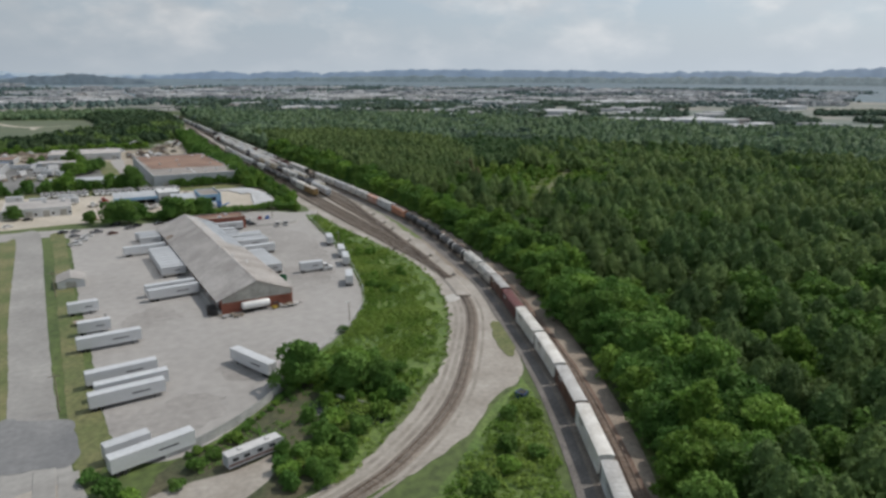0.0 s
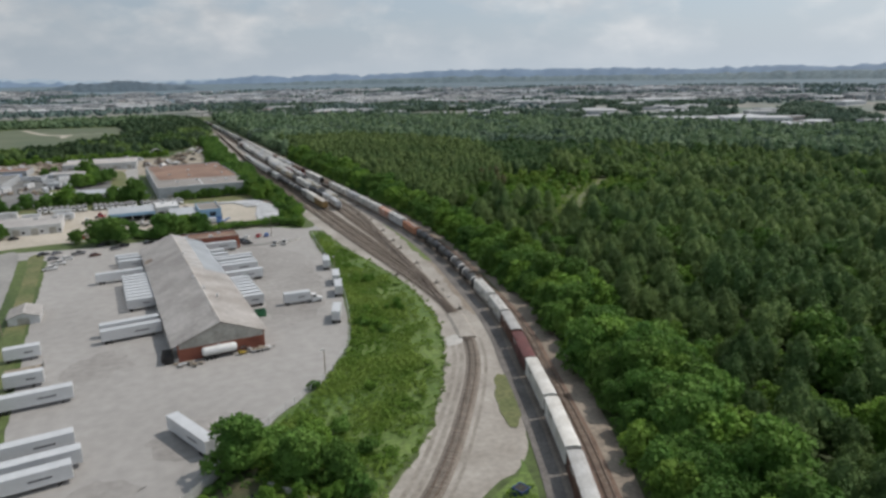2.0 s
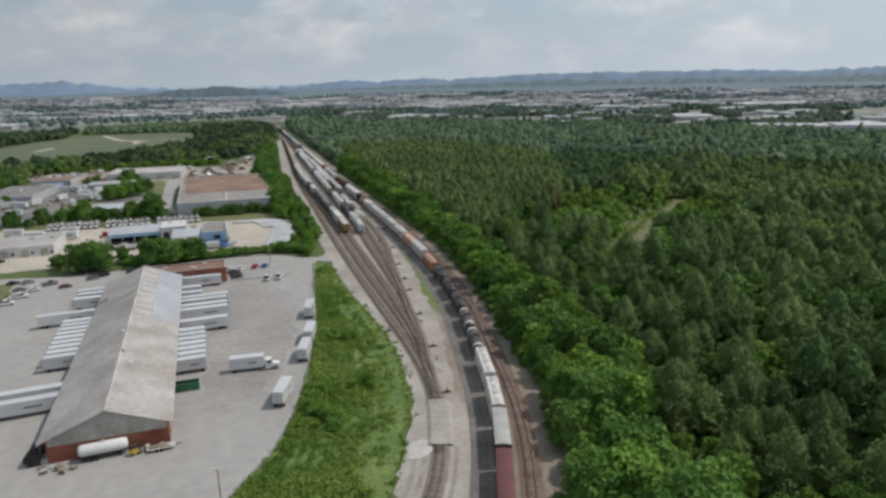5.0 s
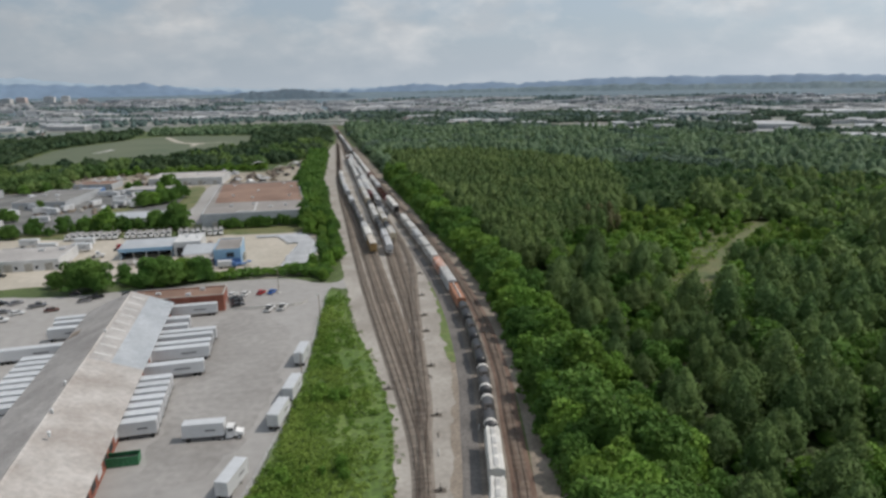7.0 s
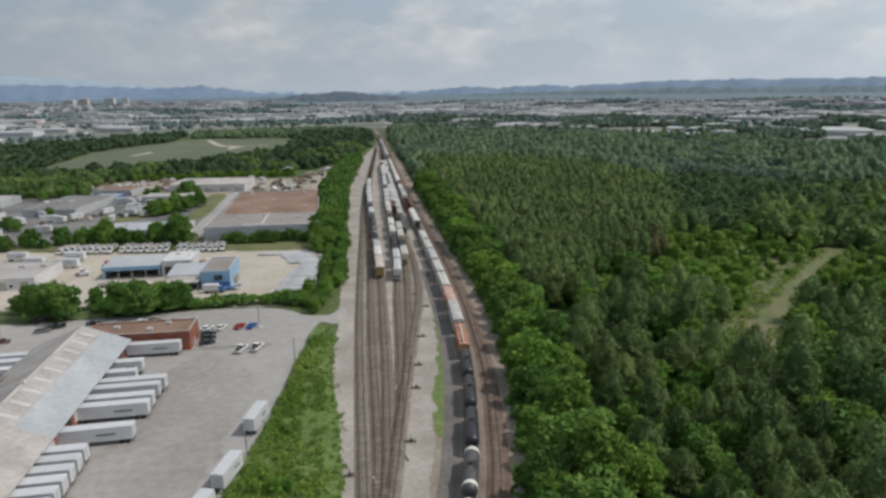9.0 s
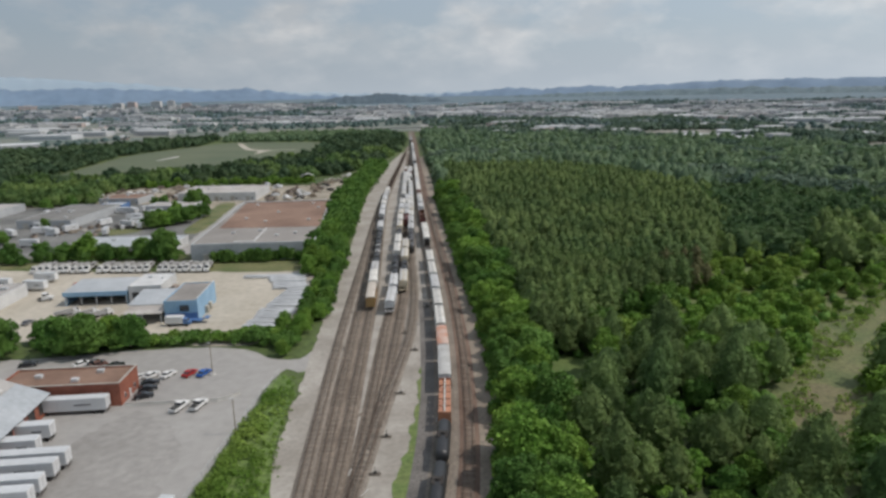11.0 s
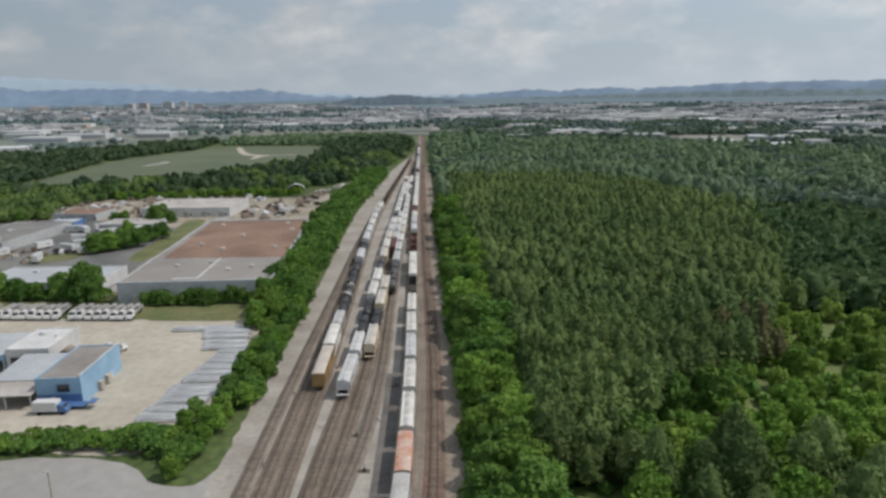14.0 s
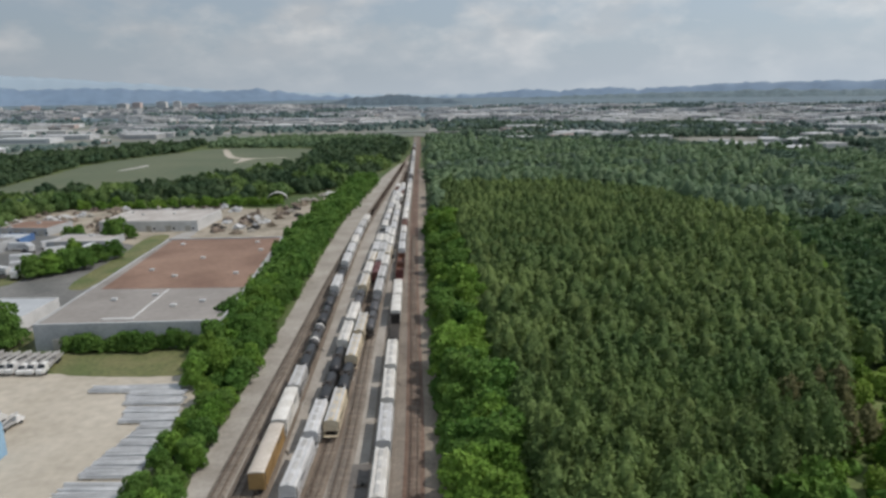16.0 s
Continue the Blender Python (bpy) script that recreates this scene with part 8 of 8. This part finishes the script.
patch("pond", closed([(44, 137), (50, 131), (54, 122), (50, 119.5), (45, 126), (40, 133)], 2, 0.3), 0.16, M["glass"], "still dark pond water below the trees", "water")
rngw2 = random.Random(6)
for i in range(9):
    t = i / 8
    x, y = 46.5 + 9 * t, 138 - 12.5 * t
    c = thing("concrete_block", "broken pale concrete slab on the pond's bank", "rubble", "rubble round the pond", x, y, 0.05, -52 + rngw2.uniform(-14, 14))
    part("slab", Geo().box(-0.85, 0.85, -0.4, 0.4, 0, 0.5 + rngw2.uniform(0, 0.3), 0.06), M["concrete"], c)
for x, y in ((39, 131.5), (37.5, 128.5), (40.5, 129.4), (46.5, 119)):
    c = thing("concrete_block", "broken pale concrete slab in the grass", "rubble", "rubble round the pond", x, y, 0.05, rngw2.uniform(0, 180))
    part("slab", Geo().box(-1.0, 1.0, -0.6, 0.6, 0, 0.45, 0.1), M["concrete"], c)

# ---- far belts of trees ----
def belt(spots, detail, material, label, low=0.8, high=1.2):
    wood("tree_belt", label, spots, "broad", detail, material, rngw, 0.85 * low, 0.85 * high)


F1 = [(-400, 760), (-160, 690), (-60, 735), (40, 735), (96, 800), (118, 860), (138, 980), (70, 1010), (42, 952), (2, 884), (-32, 838), (-64, 804), (-124, 780), (-185, 768), (-300, 775), (-420, 800)]
sp = scatter(rngw, -420, 150, 680, 1020, 6.6, lambda x, y: inside(F1, x, y) & seen(x, y))
front = (sp[:, 1] < 775) & (rngw.random(len(sp)) < 0.45)
tone = np.array([noise.noise((x / 50, y / 50, 3)) for x, y in sp]) > 0.1
belt(sp[front], 1, M["midleaf"], "light green bushes at the scrap yard's edge", 0.3, 0.8)
belt(sp[~front & tone], 1, M["midleaf"], "leafy belt north of the sheds", 0.4, 1.25)
belt(sp[~front & ~tone], 1, M["beltleaf"], "dark broadleaf belt north of the sheds", 0.4, 1.3)
W1 = [(-200, 640), (-96, 640), (-72, 646), (-84, 680), (-78, 704), (-60, 735), (-150, 760), (-260, 740)]
belt(scatter(rngw, -270, -55, 635, 765, 6.2, lambda x, y: inside(W1, x, y)), 1, M["midleaf"], "leafy trees west of the scrap yard", 0.5, 1.15)
hedge = np.array([(x, 727 + 0.02 * x + rngw.uniform(-5, 5)) for x in np.arange(-150, 70, 2.6)])
wood("bush_row", "ragged light green bushes behind the scrap yard", hedge, "broad", 2, M["bright"], rngw, 0.25, 0.6)
F2 = [(40, 1000), (142, 990), (150, 1100), (152, 1290), (60, 1290), (30, 1200), (40, 1100)]
belt(scatter(rngw, 20, 160, 980, 1300, 8.0, lambda x, y: inside(F2, x, y)), 0, M["beltleaf"], "broadleaf wood beside the far tracks", 0.6, 1.25)
F3 = [(-128, 1240), (-40, 1232), (50, 1204), (140, 1300), (120, 1400), (-60, 1420), (-150, 1360)]
belt(scatter(rngw, -220, 150, 1200, 1510, 9.0, lambda x, y: inside(F3, x, y)), 0, M["farleaf"], "haze-tinted broadleaf wood beyond the hay field", 0.6, 1.1)
F4 = [(-700, 800), (-420, 790), (-205, 772), (-190, 850), (-196, 930), (-206, 1036), (-178, 1124), (-130, 1225), (-160, 1330), (-210, 1290), (-300, 1150), (-430, 1090), (-700, 1010)]
belt(scatter(rngw, -720, -150, 780, 1340, 9.0, lambda x, y: inside(F4, x, y) & seen(x, y)), 0, M["beltleaf"], "dark belt west of the hay field", 0.6, 1.25)

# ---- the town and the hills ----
# haze over the town is mixed into these paled, greyed colours
M["haze_white"] = mat("hazed_pale_wall", (0.37, 0.39, 0.41), (0.56, 0.565, 0.57), big=0.02, fine=0.3, grain=0.1, spread=0.25)
M["haze_roof"] = mat("hazed_grey_roof", (0.30, 0.31, 0.32), (0.46, 0.46, 0.46), big=0.02, fine=0.3, grain=0.1, spread=0.35)
M["haze_brick"] = mat("hazed_brick", (0.42, 0.33, 0.30), (0.52, 0.43, 0.39), big=0.02, fine=0.3, grain=0.1, spread=0.2)
M["haze_pale"] = mat("hazed_cream_wall", (0.48, 0.47, 0.45), (0.60, 0.58, 0.56), big=0.02, fine=0.3, grain=0.1)
M["haze_glass"] = mat("hazed_windows", (0.24, 0.27, 0.30), (0.30, 0.33, 0.36), rough=0.4, big=0.1, fine=0.5)
M["townfloor"] = mat("hazed_town_ground", (0.10, 0.138, 0.118), (0.215, 0.21, 0.18), big=0.006, fine=0.03, grain=0.25, world_space=True, contrast=0.12)
# slope and hills: blue distance haze is painted into the base colour
M["slope"] = mat("haze_tinted_slope", (0.092, 0.138, 0.17), (0.122, 0.17, 0.196), big=0.005, fine=0.03, grain=0.25, world_space=True)
M["hill_near"] = mat("haze_blue_wooded_hill", (0.056, 0.088, 0.118), (0.082, 0.116, 0.142), big=0.012, fine=0.06, grain=0.3, world_space=True)
M["hill_far_wood"] = mat("haze_tinted_wooded_rise", (0.088, 0.132, 0.155), (0.12, 0.166, 0.184), big=0.01, fine=0.05, grain=0.3, world_space=True)
# these two far ranges also give off a little light, as haze
M["hill_mid"] = mat("haze_tinted_hill", (0.122, 0.182, 0.262), (0.142, 0.202, 0.28), big=0.004, fine=0.02, grain=0.1, world_space=True, haze_glow=0.12)
M["hill_far"] = mat("pale_haze_tinted_ridge", (0.215, 0.275, 0.335), (0.235, 0.295, 0.35), big=0.002, fine=0.01, grain=0.03, world_space=True, haze_glow=0.30)
patch("town_floor", closed([(-2400, 1150), (-700, 1060), (-420, 1100), (-300, 1190), (-215, 1340), (-120, 1420), (150, 1440), (215, 1325), (300, 1225), (430, 1110), (560, 1010), (622, 890), (680, 806), (735, 690), (765, 565), (880, 478), (1300, 330), (2300, 700), (3400, 2300), (2000, 3900), (0, 4500), (-1800, 4100), (-2900, 2900)], 60, 5), 0.4, M["townfloor"], "haze-tinted ground of the distant town")


def rise(x, y):
    """Height of the gentle slope on which the far side of the town stands."""
    d = np.hypot(np.asarray(x) - 110, np.asarray(y) - 150)
    return np.clip(d - 2150, 0, 1950) * 0.02


slope = Geo()
bear, dist = np.arange(-62, 86, 3.0), np.arange(2100, 4300, 100.0)
slope.add([(110 + d * math.sin(radians(a)), 150 + d * math.cos(radians(a)), float(rise(110 + d * math.sin(radians(a)), 150 + d * math.cos(radians(a)))) + (0.6 if d > 2150 else -1.0)) for a in bear for d in dist],
          [(i * len(dist) + k, (i + 1) * len(dist) + k, (i + 1) * len(dist) + k + 1, i * len(dist) + k + 1) for i in range(len(bear) - 1) for k in range(len(dist) - 1)])
tagged(new("town_slope", slope.mesh("town_slope", M["slope"], True)), "haze-tinted slope under the far side of the town", "ground", kind="structure")


def far_block(kind, label, w, d, h, wall, roof):
    b = thing(kind, label, "building", "buildings of the distant town")
    part("wall", Geo().box(-w, w, -d, d, 0, h, 0.15), wall, b)
    part("roof", Geo().box(-w - 0.3, w + 0.3, -d - 0.3, d + 0.3, h, h + 0.7, 0.2), roof, b)
    part("window_band", Geo().box(-w * 0.85, w * 0.85, -d - 0.12, -d - 0.01, h * 0.35, h * 0.62), M["haze_glass"], b)
    return b


def far_house(label, wall, roof):
    b = thing("house", label, "house", "buildings of the distant town")
    part("wall", Geo().prism([(-5, 0), (5, 0), (5, 4.5), (0, 7.5), (-5, 4.5)], -7, 7), wall, b)
    for s in (-1, 1):
        part("roof", Geo().prism([(0, 7.6), (s * 5.6, 4.2), (s * 5.6, 4.5), (0, 8.0)], -7.5, 7.5), roof, b)
    return b


def tower(label, w, d, storeys):
    b = thing("office_tower", label, "tower block", "towers of the distant town")
    h = storeys * 4.0
    part("wall", Geo().box(-w, w, -d, d, 0, h, 0.3), M["haze_brick"] if storeys % 2 else M["haze_pale"], b)
    for k in range(storeys):
        part("window_band", Geo().box(-w * 0.9, w * 0.9, -d - 0.2, -d - 0.02, k * 4 + 1.4, k * 4 + 2.9), M["haze_glass"], b)
    part("roof", Geo().box(-w * 0.5, w * 0.5, -d * 0.5, d * 0.5, h, h + 3, 0.2), M["haze_roof"], b)
    return b


def wood_end(bearing):
    """How far the wood reaches on a bearing from the first eye."""
    return np.interp(bearing, [5, 10, 18, 27, 33, 38, 48, 56, 66], [1190, 1075, 1005, 950, 905, 865, 812, 765, 800])


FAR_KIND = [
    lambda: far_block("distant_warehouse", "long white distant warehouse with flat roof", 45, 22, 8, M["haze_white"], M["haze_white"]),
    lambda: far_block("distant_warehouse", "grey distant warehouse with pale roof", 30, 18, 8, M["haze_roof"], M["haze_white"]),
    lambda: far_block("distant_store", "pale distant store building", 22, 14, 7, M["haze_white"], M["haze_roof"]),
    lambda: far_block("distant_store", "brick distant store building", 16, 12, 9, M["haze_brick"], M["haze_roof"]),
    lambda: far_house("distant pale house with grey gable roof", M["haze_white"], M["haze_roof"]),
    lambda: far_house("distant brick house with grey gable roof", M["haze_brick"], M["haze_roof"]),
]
rt = np.random.default_rng(77)
placed = 0
FAR_SPOTS = []
while placed < 330:
    near_side = placed < 11
    a, d = radians(rt.uniform(-34, -13) if near_side else rt.uniform(-34, 60)), 1120 + 420 * rt.random() if near_side else 1480 + 2450 * rt.random() ** 1.15
    x, y = 110 + d * math.sin(a), 150 + d * math.cos(a)
    if d > (3300 if a < -0.08 else 2750) or (a < -0.15 and d < 2600 and rt.random() < 0.55) or noise.noise((x / 420, y / 260, 1)) > 0.16 or (inside(F3, np.array([x]), np.array([y]))[0]) or (inside(F4, np.array([x]), np.array([y]))[0]) or abs(x - 190) < 25:
        continue
    k = int(rt.choice(6, p=[0.22, 0.2, 0.2, 0.12, 0.16, 0.10]))
    put("far%d" % k, FAR_KIND[k], x, y, rt.normal(0, 14), 0.3 + float(rise(x, y)))
    FAR_SPOTS.append((x, y))
    placed += 1
# the near edge of the town, right behind the wood
placed = 0
while placed < 84:
    b = rt.uniform(9, 60)
    d = float(wood_end(b)) * rt.uniform(1.07, 1.75)
    x, y = 110 + d * math.sin(radians(b)), 150 + d * math.cos(radians(b))
    if noise.noise((x / 130, y / 90, 21)) > 0.02 or abs(x - 190) < 40:
        continue
    k = int(rt.choice(6, p=[0.2, 0.25, 0.22, 0.08, 0.15, 0.10]))
    put("far%d" % k, FAR_KIND[k], x, y, rt.normal(0, 25), 0.42).scale = (0.7, 0.7, 0.75)
    placed += 1
# the rest of the town: too small to tell apart
g, many = Geo(), 0
while many < 1500:
    a, d = radians(rt.uniform(-38, 62)), 1650 + 2450 * rt.random()
    x, y = 110 + d * math.sin(a), 150 + d * math.cos(a)
    if d > (3300 if a < -0.08 else 2750) or (a < -0.15 and d < 2600 and rt.random() < 0.55) or noise.noise((x / 420, y / 260, 1)) > 0.12 or abs(x - 190) < 25 or inside(F3, np.array([x]), np.array([y]))[0]:
        continue
    m, (w, q, h) = pose(x, y, 0.3 + float(rise(x, y)), 0, 0, rt.normal(0, 20)), (rt.uniform(8, 36), rt.uniform(6, 16), rt.uniform(5, 13))
    g.add([m @ Vector((i * w, j * q, k * h)) for k in (0, 1) for j in (-1, 1) for i in (-1, 1)], [(0, 2, 3, 1), (4, 5, 7, 6), (0, 1, 5, 4), (1, 3, 7, 5), (3, 2, 6, 7), (2, 0, 4, 6)])
    many += 1
# roof colours greyed so that they carry the haze
M["haze_mix"] = mat("hazed_roofs", (0.25, 0.265, 0.285), (0.48, 0.475, 0.465), big=0.004, fine=0.05, grain=0.2, island=0.28)
tagged(new("town_roofs", g.mesh("town_roofs", M["haze_mix"])), "haze-tinted mass of small distant town buildings", "buildings", kind="stuff")
# the nearer white sheds beyond the wood
for x, y, k, rz in ((772, 762, 0, -40), (858, 712, 0, -36), (942, 586, 2, -25), (640, 1130, 1, -20), (800, 1010, 0, -30), (900, 900, 1, -40), (1000, 820, 2, -30)):
    put("far%d" % k, FAR_KIND[k], x, y, rz, 0.0)
for i, (x, y, w, d, n) in enumerate(((-1190, 3560, 26, 14, 8), (-1140, 3600, 22, 14, 9), (-1010, 3560, 24, 14, 10), (-960, 3620, 18, 12, 10), (-880, 3600, 22, 12, 7), (-1420, 3560, 40, 14, 6), (-1320, 3500, 36, 14, 6), (-1700, 3400, 46, 16, 6), (-1560, 3460, 40, 14, 7))):
    b = tower("distant pale tower block" if n % 2 == 0 else "distant reddish tower block", w, d, n)
    x, y = 110 + 0.86 * (x - 110), 150 + 0.86 * (y - 150)
    b.matrix_basis = pose(x, y, 0.3 + float(rise(x, y)), 0, 0, -10 + 5 * i)
    b.scale = (0.8, 0.8, 0.8)
# town trees in clumps
tt = scatter(rt, -2400, 2600, 1100, 4300, 34.0, lambda x, y: (np.hypot(x - 110, y - 150) > np.where(x > 205, 1250, np.where(x < -330, 1080, 1420))) & (np.hypot(x - 110, y - 150) < np.where(x < -150, 3300, 2900)) & (np.abs(np.degrees(np.arctan2(x - 110, y - 150)) - 13) < 50))
clump = np.array([noise.noise((x / 420, y / 260, 1)) for x, y in tt])
ok = clump > rt.uniform(-0.12, 0.16, len(tt))
tt = tt[ok]
tt = np.concatenate([tt + rt.normal(0, 11, tt.shape) for _ in range(2)])
wood("town_trees", "haze-tinted clumps of trees among the distant buildings", tt, "broad", -1, M["hazeleaf"], rt, 0.8, 1.3, rise)
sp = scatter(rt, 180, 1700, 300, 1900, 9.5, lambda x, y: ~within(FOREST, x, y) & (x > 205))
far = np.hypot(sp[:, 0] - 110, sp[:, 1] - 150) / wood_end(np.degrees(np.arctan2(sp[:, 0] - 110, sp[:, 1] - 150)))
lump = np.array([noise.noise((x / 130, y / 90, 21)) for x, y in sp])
belt(sp[(far < 1.9) & (far > 1.0) & (lump > 0.1 + 0.1 * (far - 1))], 0, M["hazehard"], "dark haze-tinted tree clumps between the wood and the town", 0.8, 1.3)


def overpass():
    o = thing("overpass", "concrete road overpass across the far tracks", "bridge", x=166, y=1412)
    part("deck", Geo().box(-75, 75, -7, 7, 6.6, 7.8, 0.1), M["concrete"], o)
    for s in (-1, 1):
        part("parapet", Geo().box(-75, 75, s * 6.9 - 0.15, s * 6.9 + 0.15, 7.8, 8.8), M["concrete"], o)
    for x in (-38, -14, 14, 38):
        part("pier", Geo().box(x - 0.6, x + 0.6, -5, 5, 0, 6.6, 0.05), M["concrete"], o)


overpass()
patch("far_road", closed([(182, 1425), (190, 1600), (215, 2000), (240, 2500), (258, 2500), (236, 2000), (208, 1600), (196, 1425)], 20, 0.5), 0.9, M["street"], "distant straight road climbing to the town", "road")
patch("far_road", closed([(97, 1100), (118, 1290), (128, 1400), (136, 1400), (128, 1290), (108, 1100)], 8, 0.5), 0.2, M["sandlot"], "pale dirt track beside the far wood", "road")
patch("highway", closed([(-1500, 1500), (-700, 1590), (-460, 1602), (-180, 1600), (-180, 1630), (-460, 1632), (-700, 1622), (-1500, 1540)], 20, 1), 0.9, M["haze_roof"], "pale distant highway", "road")


def hill_range(name, label, centre, radius, depth, profile, material, ragged, step=0.35):
    """A range of hills that stands round part of the horizon: bearing and height of its crest."""
    b, h = [p[0] for p in profile], [p[1] for p in profile]
    v, f = [], []
    az = np.arange(b[0], b[-1] + 0.01, step)
    rows = [(-1.0, 0.0), (-0.7, 0.28), (-0.4, 0.62), (-0.15, 0.9), (0.0, 1.0), (0.5, 0.5), (1.0, 0.0)]
    for a in az:
        z = np.interp(a, b, h)
        for k, u in rows:
            n = noise.fractal((a * 1.3, k * 1.5, radius / 1000), 1.0, 2.0, 5) * ragged * (0.4 + u)
            r = radius + k * depth
            v.append((centre[0] + r * math.sin(radians(a)), centre[1] + r * math.cos(radians(a)), z * u + n - 3 * (u == 0) * 10))
    m = len(rows)
    for i in range(len(az) - 1):
        for k in range(m - 1):
            f.append((i * m + k, i * m + k + 1, (i + 1) * m + k + 1, (i + 1) * m + k))
    tagged(new(name, Geo().add(v, f).mesh(name, material, True)), label, "hills", kind="structure")


def crest(pairs, radius):
    """Heights from the angles at which the crest stands above the level of the eye."""
    return [(a, 73 + radius * math.tan(radians(e))) for a, e in pairs]


HC = (90, 150)
hill_range("backdrop_far_ridge", "mountain ridge tinted pale blue with haze", HC, 4550, 150, crest([(-60, 1.5), (-45, 1.7), (-30, 1.62), (-25, 1.34), (-19, 0.88), (-14, 0.42), (-8, 0.12), (-3, -0.08), (3, -0.2), (8, -0.05), (13, -0.1), (20, -0.1), (40, -0.1), (70, 0.0), (80, 0.2)], 4550), M["hill_far"], 7)
hill_range("backdrop_hills", "wooded hills tinted blue-green with haze", HC, 4150, 260, crest([(-60, 0.8), (-40, 0.7), (-30.3, 0.8), (-27, 0.56), (-23, 0.66), (-20, 0.5), (-17, 0.44), (-14, 0.3), (-11.5, 0.46), (-9.5, 0.2), (-7.9, -0.05), (-3.8, -0.32), (2.3, -0.42), (6, -0.25), (8.8, -0.02), (9.9, 0.12), (12.6, -0.04), (15.2, 0.15), (17.5, 0.12), (19.0, 0.0), (23, 0.24), (28, 0.38), (34.6, 0.36), (38, 0.3), (41.5, 0.33), (45.9, 0.13), (50, 0.28), (54, 0.37), (56, 0.09), (57.8, 0.3), (62, 0.58), (70, 0.6), (85, 0.5)], 4150), M["hill_mid"], 9)
hill_range("backdrop_rise", "dark wooded hill tinted blue with haze beyond the town", HC, 3300, 230, [(-8, 0), (-6, 30), (-4.6, 46), (-3.2, 60), (-2, 58), (-0.4, 68), (1.0, 62), (2.6, 52), (4.4, 36), (7, 0)], M["hill_near"], 6, 0.1)
hill_range("backdrop_rise", "low haze-tinted wooded rise behind the distant sheds", HC, 3700, 200, [(7, 12), (11, 40), (16, 48), (22, 56), (28, 62), (33, 56), (38, 60), (44, 58), (50, 64), (56, 68), (62, 70), (72, 66)], M["hill_far_wood"], 5, 0.1)
# dense shrubs between the driveway and the tracks, and on the bank
sp = scatter(rngw, 18, 50, 100, 134, 2.5, lambda x, y: inside([(20.5, 106), (24, 113), (29, 116.5), (31, 123), (36, 128), (42, 131), (48, 121), (42, 111), (31, 102)], x, y) & (np.abs(-(x - 24.9) * 0.242 + (y - 119.4) * 0.97) > 3.0) & (x > 27) & (rngw.random(x.shape) < 0.6))
wood("shrub_thicket", "dense green shrub thicket beside the driveway", sp, "broad", 2, M["broad"], rngw, 0.14, 0.36)
sp = scatter(rngw, 28, 118, 100, 340, 3.6, lambda x, y: inside(BANK, x, y) & (x < np.interp(y, [100, 126, 166, 214, 240, 336], [26, 55, 86, 104, 107, 103])))
lump = np.array([noise.noise((x / 16, y / 16, 14)) for x, y in sp])
wood("bank_shrubs", "low leafy shrubs on the bank", sp[lump > 0.34], "broad", 2, M["bright"], rngw, 0.12, 0.3)
# sunlit young bushes in the gap south of the plantation
for i in range(26):
    x, y = 203 + rngw.uniform(0, 26), 344 + rngw.uniform(0, 26)
    if abs((y - 344) - (x - 203) * 0.7) < 13:
        plant("bright_bush", x, y, rngw.uniform(0.7, 1.5), rngw.uniform(0, 360), int(rngw.integers(0, 100)))
